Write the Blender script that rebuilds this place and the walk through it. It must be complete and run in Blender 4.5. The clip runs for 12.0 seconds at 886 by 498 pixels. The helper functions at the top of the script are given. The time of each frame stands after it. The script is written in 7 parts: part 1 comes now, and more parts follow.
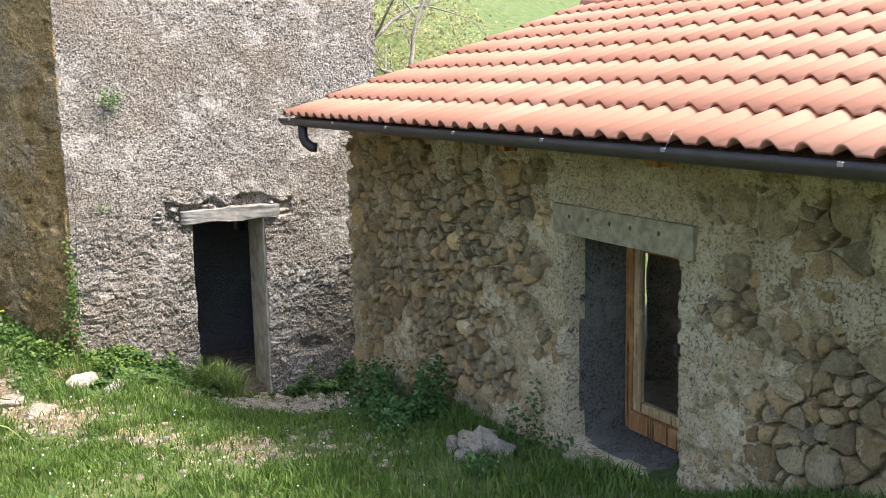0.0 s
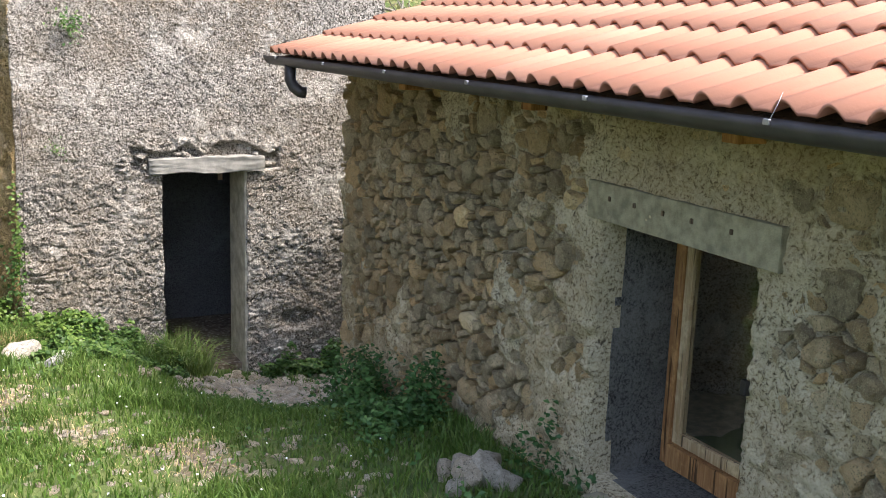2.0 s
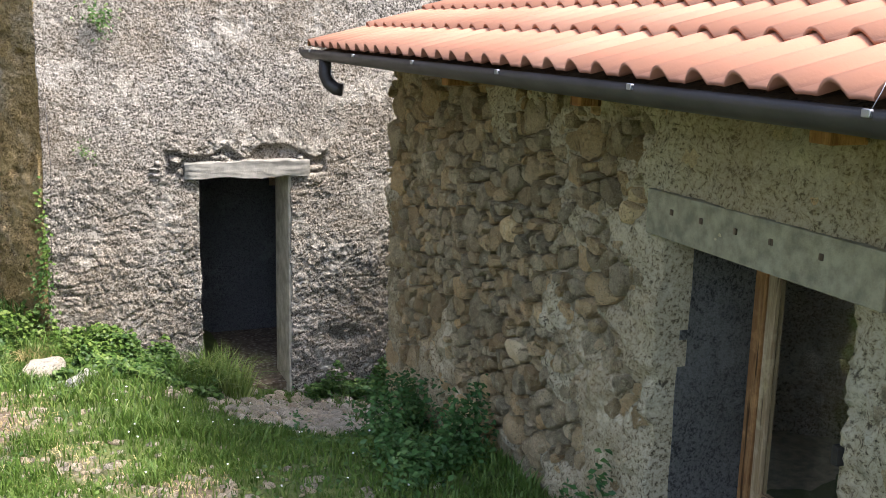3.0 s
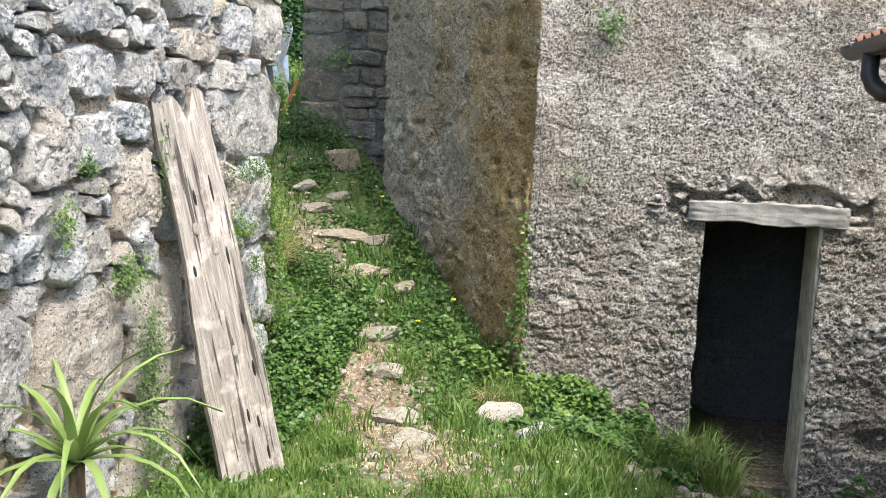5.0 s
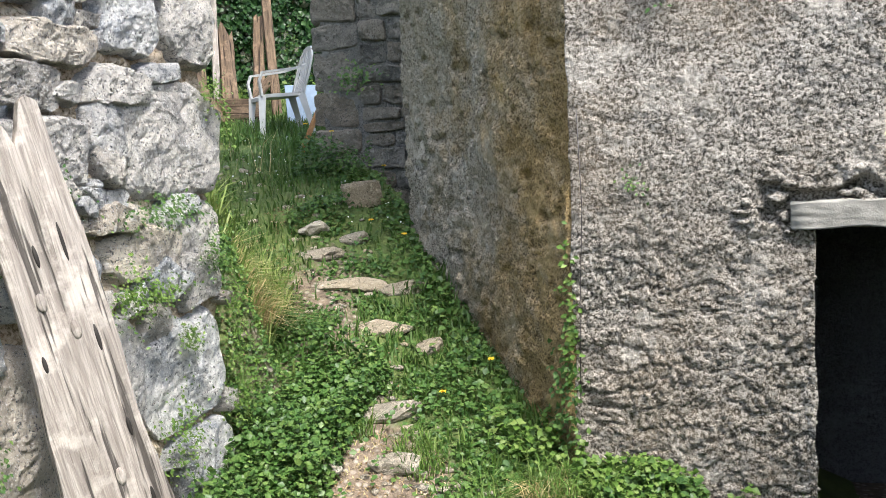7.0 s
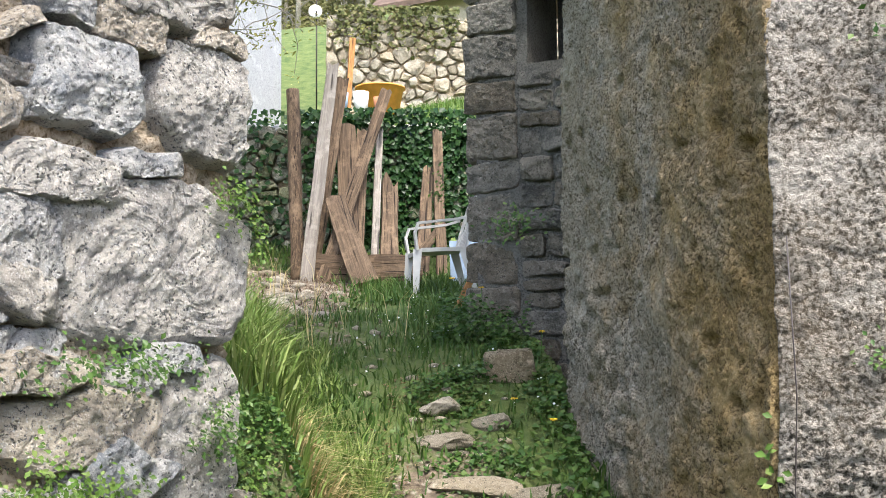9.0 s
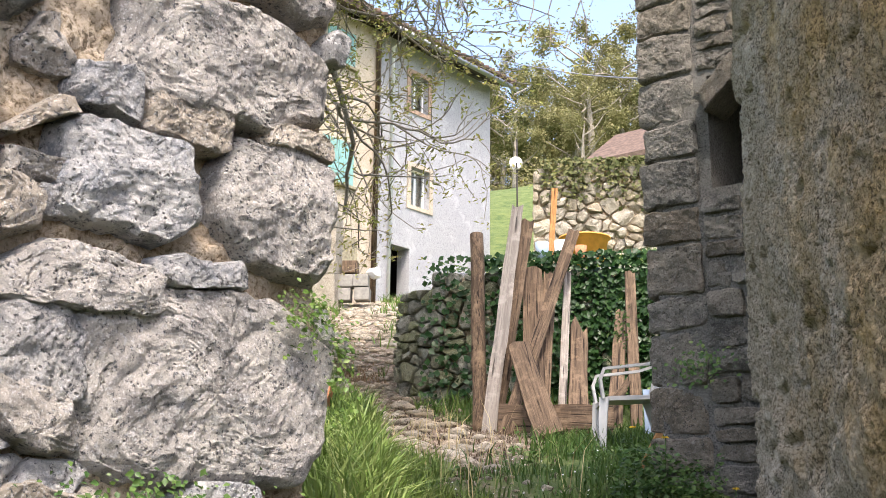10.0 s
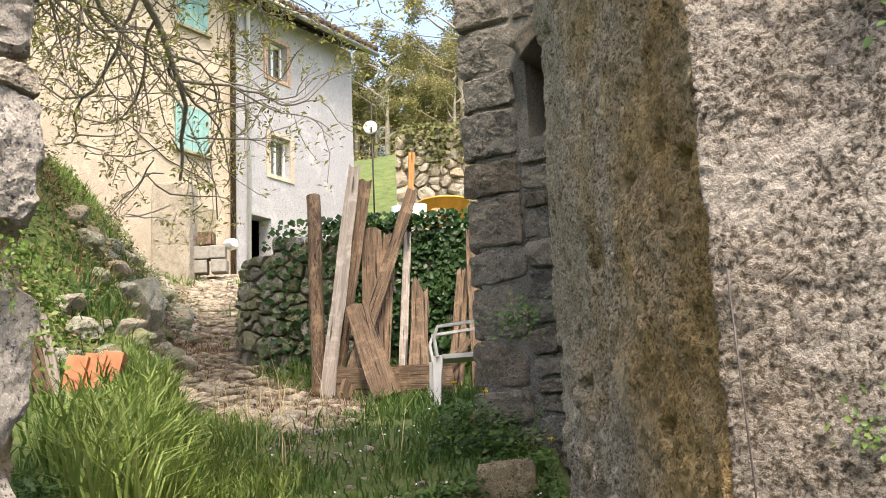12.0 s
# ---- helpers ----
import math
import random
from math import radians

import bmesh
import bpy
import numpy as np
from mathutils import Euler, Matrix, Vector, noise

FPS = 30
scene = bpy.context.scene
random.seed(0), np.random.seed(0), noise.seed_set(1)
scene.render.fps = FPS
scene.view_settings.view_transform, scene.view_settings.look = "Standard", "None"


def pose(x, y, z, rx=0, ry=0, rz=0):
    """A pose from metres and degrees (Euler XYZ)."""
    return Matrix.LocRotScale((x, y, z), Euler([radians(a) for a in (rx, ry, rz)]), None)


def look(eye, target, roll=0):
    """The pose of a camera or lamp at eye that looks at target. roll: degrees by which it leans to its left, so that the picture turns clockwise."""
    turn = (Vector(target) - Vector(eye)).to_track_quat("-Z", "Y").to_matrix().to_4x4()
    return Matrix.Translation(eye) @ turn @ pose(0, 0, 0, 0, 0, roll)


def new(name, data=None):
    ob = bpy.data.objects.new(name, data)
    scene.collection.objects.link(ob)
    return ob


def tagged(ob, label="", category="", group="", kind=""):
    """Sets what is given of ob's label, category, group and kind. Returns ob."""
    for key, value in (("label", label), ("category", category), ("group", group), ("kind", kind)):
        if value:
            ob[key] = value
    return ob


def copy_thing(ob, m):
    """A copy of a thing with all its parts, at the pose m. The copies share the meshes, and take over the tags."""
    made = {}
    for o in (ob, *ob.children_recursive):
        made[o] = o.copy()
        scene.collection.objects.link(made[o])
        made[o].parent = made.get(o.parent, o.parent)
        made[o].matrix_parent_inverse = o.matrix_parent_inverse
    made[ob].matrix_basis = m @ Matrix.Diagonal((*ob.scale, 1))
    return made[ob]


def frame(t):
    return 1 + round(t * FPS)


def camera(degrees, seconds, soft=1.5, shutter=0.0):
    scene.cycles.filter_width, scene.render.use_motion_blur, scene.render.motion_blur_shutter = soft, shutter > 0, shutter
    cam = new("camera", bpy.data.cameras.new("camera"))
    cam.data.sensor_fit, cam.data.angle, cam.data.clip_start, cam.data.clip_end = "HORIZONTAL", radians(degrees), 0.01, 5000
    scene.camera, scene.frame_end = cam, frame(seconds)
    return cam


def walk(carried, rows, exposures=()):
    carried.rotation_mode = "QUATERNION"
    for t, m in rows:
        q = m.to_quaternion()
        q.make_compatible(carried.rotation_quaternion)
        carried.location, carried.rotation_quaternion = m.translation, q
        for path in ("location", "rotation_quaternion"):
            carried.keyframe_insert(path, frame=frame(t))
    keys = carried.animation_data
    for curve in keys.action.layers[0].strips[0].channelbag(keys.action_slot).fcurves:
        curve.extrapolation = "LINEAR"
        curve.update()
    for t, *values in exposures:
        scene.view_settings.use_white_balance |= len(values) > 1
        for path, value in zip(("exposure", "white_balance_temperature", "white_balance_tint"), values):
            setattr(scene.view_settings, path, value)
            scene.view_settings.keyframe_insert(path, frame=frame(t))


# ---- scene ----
cam = camera(46.3, 12.0, soft=0.5)
PATH = [
    (0, (0.387, -0.698, 1.783), (1.303, 1.049, 1.452), -1.2),
    (0.5, (0.523, -0.504, 1.778), (1.499, 1.212, 1.456), -0.2),
    (1, (0.779, -0.229, 1.715), (1.653, 1.535, 1.363), -1.4),
    (1.5, (0.961, 0.188, 1.678), (1.716, 1.998, 1.286), -1.0),
    (2, (1.086, 0.532, 1.682), (1.974, 2.275, 1.265), 2.0),
    (2.5, (1.449, 0.815, 1.638), (2.34, 2.557, 1.225), 2.0),
    (3, (1.697, 1.146, 1.593), (2.423, 2.963, 1.178), 1.4),
    (3.5, (1.897, 1.524, 1.505), (2.351, 3.441, 1.162), 2.1),
    (3.7, (2.004, 1.651, 1.453), (2.323, 3.59, 1.08), 1.1),
    (5.3, (2.443, 2.68, 0.966), (2.023, 4.618, 0.71), 1.8),
    (5.5, (2.485, 2.844, 0.934), (2.046, 4.779, 0.68), 0.3),
    (6, (2.481, 3.355, 0.839), (2.095, 5.31, 0.664), -0.7),
    (6.5, (2.507, 3.81, 0.872), (2.069, 5.752, 0.689), -1.8),
    (6.7, (2.516, 3.977, 0.865), (2.044, 5.911, 0.671), -2.3),
    (8.3, (2.598, 5.643, 0.742), (1.788, 7.465, 0.577), -0.8),
    (8.5, (2.536, 5.733, 0.741), (1.727, 7.562, 0.707), -0.4),
    (8.6, (2.487, 5.772, 0.736), (1.683, 7.602, 0.792), -0.2),
    (9, (2.329, 6.041, 0.705), (1.414, 7.812, 0.866), -0.5),
    (9.5, (2.292, 6.431, 0.658), (1.158, 8.056, 0.931), 0.7),
    (9.6, (2.303, 6.507, 0.661), (1.118, 8.084, 0.988), 0.8),
    (9.8, (2.305, 6.63, 0.674), (1.045, 8.14, 1.041), -0.7),
    (9.9, (2.308, 6.679, 0.674), (1.051, 8.182, 1.077), 0.2),
    (10, (2.327, 6.713, 0.653), (1.082, 8.208, 1.117), 0.6),
    (10.5, (2.364, 6.931, 0.627), (1.124, 8.401, 1.174), 1.1),
    (11, (2.497, 7.109, 0.624), (1.284, 8.627, 1.096), -1.1),
    (11.5, (2.529, 7.16, 0.608), (1.446, 8.79, 1.02), -3.9),
    (12, (2.524, 7.141, 0.597), (1.454, 8.781, 1.003), -2.6),
]
walk(cam, [(t, look(eye, target, roll)) for t, eye, target, roll in PATH],
     exposures=[(0, 2.14, 6300, 13), (3.7, 2.16, 6300, 13), (5.3, 2.0, 6100, 9), (8.5, 2.03, 6050, 9), (9.5, 2.0, 6400, 13), (10.5, 1.96, 6600, 18), (12.0, 1.93, 7150, 15)])

# ---- light ----
world = bpy.data.worlds.new("sky")
scene.world = world
world.use_nodes = True
wn = world.node_tree.nodes
sky = wn.new("ShaderNodeTexSky")
sky.sky_type = "NISHITA"
sky.sun_disc = False
sky.sun_elevation = radians(60)
sky.sun_rotation = radians(137)
sky.air_density, sky.dust_density, sky.ozone_density = 1.0, 4.0, 1.0
wn["Background"].inputs["Strength"].default_value = 0.15
world.node_tree.links.new(sky.outputs["Color"], wn["Background"].inputs["Color"])
SUN_TO = Vector((0.40, -0.43, 1.0)).normalized()
sun = new("sun", bpy.data.lights.new("sun", "SUN"))
sun.data.energy = 1.55
sun.data.angle = radians(12.0)
sun.data.color = (1.0, 0.95, 0.87)
sun.matrix_world = look(SUN_TO * 60, (0, 0, 0))

# ---- numeric helpers ----
def smooth01(v):
    v = np.clip(v, 0.0, 1.0)
    return v * v * (3 - 2 * v)


def hash01(a, b, c, seed):
    n = (a.astype(np.int64) * 374761393 + b.astype(np.int64) * 668265263 + c.astype(np.int64) * 2147483647 + seed * 1274126177) & 0xFFFFFFFF
    n = ((n ^ (n >> 13)) * 1274126177) & 0xFFFFFFFF
    n = ((n ^ (n >> 16)) * 2246822519) & 0xFFFFFFFF
    return ((n ^ (n >> 15)) & 0xFFFFFF) / float(0xFFFFFF)


def vnoise(x, y, z=None, seed=0):
    """Smooth value noise from -1 to 1."""
    x, y = np.asarray(x, float), np.asarray(y, float)
    z = np.zeros_like(x) if z is None else np.asarray(z, float) + np.zeros_like(x)
    i, j, k = np.floor(x), np.floor(y), np.floor(z)
    u, v, w = smooth01(x - i), smooth01(y - j), smooth01(z - k)
    out = 0
    for a in (0, 1):
        for b in (0, 1):
            for c in (0, 1):
                out = out + hash01(i + a, j + b, k + c, seed) * (u if a else 1 - u) * (v if b else 1 - v) * (w if c else 1 - w)
    return out * 2 - 1


def fbm(x, y, z=None, octaves=4, seed=0, gain=0.5):
    total, amp, f, norm = 0, 1.0, 1.0, 0
    for o in range(octaves):
        total = total + amp * vnoise(x * f, y * f, None if z is None else z * f, seed + o * 17)
        norm += amp
        amp *= gain
        f *= 2.03
    return total / norm


def worley(x, y, seed=0):
    """Nearest and second nearest distance to jittered cell points, and the nearest cell's own random number."""
    i, j = np.floor(x), np.floor(y)
    f1 = np.full(x.shape, 9.0)
    f2 = np.full(x.shape, 9.0)
    cell = np.zeros(x.shape)
    zero = np.zeros_like(i)
    for a in (-1, 0, 1):
        for b in (-1, 0, 1):
            px = i + a + 0.1 + 0.8 * hash01(i + a, j + b, zero, seed)
            py = j + b + 0.1 + 0.8 * hash01(i + a, j + b, zero, seed + 5)
            d = np.hypot(px - x, py - y)
            near = d < f1
            f2 = np.where(near, f1, np.minimum(f2, d))
            cell = np.where(near, hash01(i + a, j + b, zero, seed + 9), cell)
            f1 = np.where(near, d, f1)
    return f1, f2, cell


# ---- object helpers ----
def mesh_data(name, verts, faces, materials, smooth=True, index=None):
    me = bpy.data.meshes.new(name)
    me.from_pydata([tuple(v) for v in verts], [], [tuple(f) for f in faces])
    for m in materials:
        me.materials.append(m)
    if index is not None:
        me.polygons.foreach_set("material_index", np.asarray(index, dtype=np.int32))
    if smooth:
        me.polygons.foreach_set("use_smooth", np.ones(len(me.polygons), dtype=bool))
    me.update()
    return me


def fast_mesh(name, verts, faces, materials, smooth=True):
    """A mesh from arrays whose faces all have the same number of corners."""
    verts, faces = np.asarray(verts, np.float32), np.asarray(faces, np.int32)
    n = faces.shape[1]
    me = bpy.data.meshes.new(name)
    me.vertices.add(len(verts))
    me.vertices.foreach_set("co", verts.ravel())
    me.loops.add(faces.size)
    me.loops.foreach_set("vertex_index", faces.ravel())
    me.polygons.add(len(faces))
    me.polygons.foreach_set("loop_start", np.arange(len(faces), dtype=np.int32) * n)
    me.polygons.foreach_set("loop_total", np.full(len(faces), n, dtype=np.int32))
    if smooth:
        me.polygons.foreach_set("use_smooth", np.ones(len(faces), dtype=bool))
    for m in materials:
        me.materials.append(m)
    me.update(calc_edges=True)
    return me


def bm_data(name, bm, material, smooth=False):
    bmesh.ops.recalc_face_normals(bm, faces=bm.faces)
    me = bpy.data.meshes.new(name)
    if smooth:
        for f in bm.faces:
            f.smooth = True
    bm.to_mesh(me)
    bm.free()
    me.materials.append(material)
    return me


def thing(name, m=None, label="", category="", group="", kind=""):
    ob = new(name)
    ob.empty_display_size = 0.1
    if m is not None:
        ob.matrix_world = m
    return tagged(ob, label, category, group, kind)


def child(name, data, parent, m=None, label=""):
    ob = new(name, data)
    ob.parent = parent
    if m is not None:
        ob.matrix_basis = m
    if label:
        tagged(ob, label)
    return ob


def part(name, bm, material, parent, label="", m=None, smooth=False):
    return child(name, bm_data(name, bm, material, smooth), parent, m, label)


def box(bm, x0, x1, y0, y1, z0, z1, bevel=0.0, turn=None):
    made = bmesh.ops.create_cube(bm, size=1)["verts"]
    bmesh.ops.scale(bm, vec=(x1 - x0, y1 - y0, z1 - z0), verts=made)
    bmesh.ops.translate(bm, vec=((x0 + x1) / 2, (y0 + y1) / 2, (z0 + z1) / 2), verts=made)
    if turn is not None:
        bmesh.ops.transform(bm, matrix=turn, verts=made)
    if bevel > 0:
        edges = list({e for v in made for e in v.link_edges})
        bmesh.ops.bevel(bm, geom=edges, offset=bevel, segments=2, affect="EDGES", profile=0.6)
    return bm


def new_box(*args, **kw):
    return box(bmesh.new(), *args, **kw)


def tube(points, radii, sides=8, caps=True):
    """Vertices and faces of a tapered tube along points."""
    pts = [Vector(p) for p in points]
    verts, faces = [], []
    up = Vector((0.3, 0.2, 1)).normalized()
    for i, p in enumerate(pts):
        d = (pts[min(i + 1, len(pts) - 1)] - pts[max(i - 1, 0)]).normalized()
        a = d.cross(up)
        if a.length < 0.05:
            a = d.cross(Vector((1, 0, 0)))
        a.normalize()
        b = d.cross(a)
        for k in range(sides):
            t = 2 * math.pi * k / sides
            verts.append(p + (a * math.cos(t) + b * math.sin(t)) * radii[i])
    for i in range(len(pts) - 1):
        for k in range(sides):
            n = (k + 1) % sides
            faces.append((i * sides + k, i * sides + n, (i + 1) * sides + n, (i + 1) * sides + k))
    if caps:
        faces.append(tuple(range(sides - 1, -1, -1)))
        faces.append(tuple((len(pts) - 1) * sides + k for k in range(sides)))
    return verts, faces


def tube_data(name, points, radii, material, sides=8):
    v, f = tube(points, radii, sides)
    return mesh_data(name, v, f, [material])


def weld(bm):
    """Joins blocks that touch face to face into one body."""
    bmesh.ops.remove_doubles(bm, verts=bm.verts, dist=0.0005)
    seen = {}
    for f in bm.faces:
        seen.setdefault(frozenset(f.verts), []).append(f)
    bmesh.ops.delete(bm, geom=[f for v in seen.values() if len(v) > 1 for f in v], context="FACES_ONLY")


def holed(hole, x0, x1, y0, y1, z0, z1):
    """A wall along x with one opening (x from, x to, z from, z to) through it, as one body."""
    a, b, c, d = hole
    bm = bmesh.new()
    xs, zs = (x0, a, b, x1), (z0, c, d, z1)
    for i in range(3):
        for j in range(3):
            if (i, j) != (1, 1):
                box(bm, xs[i], xs[i + 1], y0, y1, zs[j], zs[j + 1])
    weld(bm)
    return bm


def sheet_wall(name, origin, along, out, u0, u1, z0, z1, step, relief, holes, material, core, thick, base=None):
    """A masonry wall: a front face with real relief, holes that go through, and a solid core behind it.
    along and out are unit directions in plan; relief(u, z) gives metres; base(u) lifts nothing but trims the foot."""
    nu, nz = int(round((u1 - u0) / step)) + 1, int(round((z1 - z0) / step)) + 1
    us, zs = np.linspace(u0, u1, nu), np.linspace(z0, z1, nz)
    # put grid lines on the edges of the holes
    for a, b, c, d in holes:
        for edge, arr in ((a, us), (b, us), (c, zs), (d, zs)):
            k = np.argmin(abs(arr - edge))
            if arr[0] < edge < arr[-1]:
                arr[k] = edge
    U, Z = np.meshgrid(us, zs, indexing="ij")
    D = relief(U, Z)
    wob = 0.010 * vnoise(U * 9, Z * 9, seed=77)
    ox, oy = origin
    X = ox + along[0] * (U + wob) + out[0] * D
    Y = oy + along[1] * (U + wob) + out[1] * D
    verts = np.stack([X, Y, Z + 0.008 * vnoise(U * 8, Z * 8, seed=78)], -1).reshape(-1, 3)
    keep = np.ones((nu - 1, nz - 1), bool)
    uc, zc = (us[1:] + us[:-1]) / 2, (zs[1:] + zs[:-1]) / 2
    for a, b, c, d in holes:
        keep &= ~(((uc > a) & (uc < b))[:, None] & ((zc > c) & (zc < d))[None, :])
    idx = np.arange(nu * nz).reshape(nu, nz)
    faces = np.stack([idx[:-1, :-1], idx[1:, :-1], idx[1:, 1:], idx[:-1, 1:]], -1)[keep]
    # skirts that fold the face back into the core
    k = np.pad(keep, 1)
    back = verts - np.array([out[0], out[1], 0]) * (D.reshape(-1, 1) + 0.14)
    n = len(verts)
    skirts = []
    for di, dj, e in ((-1, 0, ((0, 0), (0, 1))), (1, 0, ((1, 1), (1, 0))), (0, -1, ((1, 0), (0, 0))), (0, 1, ((0, 1), (1, 1)))):
        open_side = keep & ~k[1 + di:nu + di, 1 + dj:nz + dj]
        ii, jj = np.nonzero(open_side)
        a = idx[ii + e[0][0], jj + e[0][1]]
        b = idx[ii + e[1][0], jj + e[1][1]]
        skirts.append(np.stack([a, b, b + n, a + n], -1))
    allf = np.concatenate([faces] + skirts)
    used, inverse = np.unique(allf, return_inverse=True)
    me = fast_mesh(name, np.concatenate([verts, back])[used], inverse.reshape(allf.shape), [material])
    # the core: boxes around the holes, each as one block
    cuts_u = sorted({u0 + 0.02, u1 - 0.02, *[h for a in holes for h in a[:2] if u0 < h < u1]})
    cuts_z = sorted({z0, z1 - 0.02, *[h for a in holes for h in a[2:] if z0 < h < z1]})
    bm = bmesh.new()
    for i in range(len(cuts_u) - 1):
        for j in range(len(cuts_z) - 1):
            mu, mz = (cuts_u[i] + cuts_u[i + 1]) / 2, (cuts_z[j] + cuts_z[j + 1]) / 2
            if any(a < mu < b and c < mz < d for a, b, c, d in holes):
                continue
            box(bm, cuts_u[i], cuts_u[i + 1], -thick, -0.10, cuts_z[j], cuts_z[j + 1])
    weld(bm)
    m = Matrix(((along[0], out[0], 0, ox), (along[1], out[1], 0, oy), (0, 0, 1, 0), (0, 0, 0, 1)))
    bmesh.ops.transform(bm, matrix=m, verts=bm.verts)
    return me, bm_data(name + "_core", bm, core)

# ---- materials ----
class Nodes:
    """A small builder for node materials in object metres."""

    def __init__(self, name):
        self.mat = bpy.data.materials.new(name)
        self.mat.use_nodes = True
        self.t = self.mat.node_tree
        self.bsdf = self.t.nodes["Principled BSDF"]
        self.bsdf.inputs["Specular IOR Level"].default_value = 0.3
        self.coord = self.t.nodes.new("ShaderNodeNewGeometry").outputs["Position"]

    def put(self, kind, **inputs):
        n = self.t.nodes.new(kind)
        for k, v in inputs.items():
            key = k.replace("_", " ")
            if key in n.inputs:
                self.link(v, n.inputs[key])
        return n

    def link(self, v, socket):
        if isinstance(v, bpy.types.NodeSocket):
            self.t.links.new(v, socket)
        else:
            socket.default_value = v

    def scaled(self, vec, x, y, z):
        n = self.t.nodes.new("ShaderNodeMapping")
        self.t.links.new(vec, n.inputs["Vector"])
        n.inputs["Scale"].default_value = (x, y, z)
        return n.outputs["Vector"]

    def noise(self, scale, detail=5.0, rough=0.55, vec=None, distortion=0.0):
        return self.put("ShaderNodeTexNoise", Vector=vec or self.coord, Scale=scale, Detail=detail, Roughness=rough, Distortion=distortion).outputs["Fac"]

    def voronoi(self, scale, feature="F1", vec=None, out="Distance"):
        n = self.t.nodes.new("ShaderNodeTexVoronoi")
        n.feature = feature
        self.link(vec or self.coord, n.inputs["Vector"])
        n.inputs["Scale"].default_value = scale
        return n.outputs[out]

    def ramp(self, fac, *stops):
        n = self.t.nodes.new("ShaderNodeValToRGB")
        self.t.links.new(fac, n.inputs["Fac"])
        el = n.color_ramp.elements
        while len(el) < len(stops):
            el.new(0.5)
        for e, (p, c) in zip(el, stops):
            e.position = p
            e.color = (*c, 1) if not isinstance(c, (int, float)) else (c, c, c, 1)
        return n.outputs["Color"]

    def mix(self, fac, a, b, kind="MIX"):
        n = self.t.nodes.new("ShaderNodeMix")
        n.data_type, n.blend_type = "RGBA", kind
        self.link(fac, n.inputs[0])
        self.link((*a, 1) if isinstance(a, tuple) else a, n.inputs[6])
        self.link((*b, 1) if isinstance(b, tuple) else b, n.inputs[7])
        return n.outputs[2]

    def math(self, op, a, b=0.0):
        n = self.t.nodes.new("ShaderNodeMath")
        n.operation = op
        self.link(a, n.inputs[0])
        self.link(b, n.inputs[1])
        return n.outputs[0]

    def warped(self, amount, scale):
        """The position shifted by noise, so that cells are ragged."""
        nz = self.put("ShaderNodeTexNoise", Vector=self.coord, Scale=scale, Detail=3.0)
        sub = self.t.nodes.new("ShaderNodeVectorMath")
        sub.operation = "MULTIPLY_ADD"
        self.t.links.new(nz.outputs["Color"], sub.inputs[0])
        sub.inputs[1].default_value = (amount, amount, amount)
        self.t.links.new(self.coord, sub.inputs[2])
        return sub.outputs[0]

    def gray(self, color):
        s = self.t.nodes.new("ShaderNodeSeparateColor")
        self.t.links.new(color, s.inputs[0])
        return s.outputs[0]

    def random(self):
        return self.t.nodes.new("ShaderNodeObjectInfo").outputs["Random"]

    def island(self):
        return self.t.nodes.new("ShaderNodeNewGeometry").outputs["Random Per Island"]

    def up(self):
        """How far the surface faces upwards, 0 to 1."""
        s = self.t.nodes.new("ShaderNodeSeparateXYZ")
        self.t.links.new(self.t.nodes.new("ShaderNodeNewGeometry").outputs["Normal"], s.inputs[0])
        return s.outputs[2]

    def done(self, color, rough=0.85, bump=None, strength=0.5, distance=0.02, metal=0.0):
        self.link((*color, 1) if isinstance(color, tuple) else color, self.bsdf.inputs["Base Color"])
        self.link(rough, self.bsdf.inputs["Roughness"])
        self.bsdf.inputs["Metallic"].default_value = metal
        if bump is not None:
            n = self.t.nodes.new("ShaderNodeBump")
            n.inputs["Strength"].default_value = strength
            n.inputs["Distance"].default_value = distance
            self.t.links.new(bump, n.inputs["Height"])
            self.t.links.new(n.outputs["Normal"], self.bsdf.inputs["Normal"])
        return self.mat


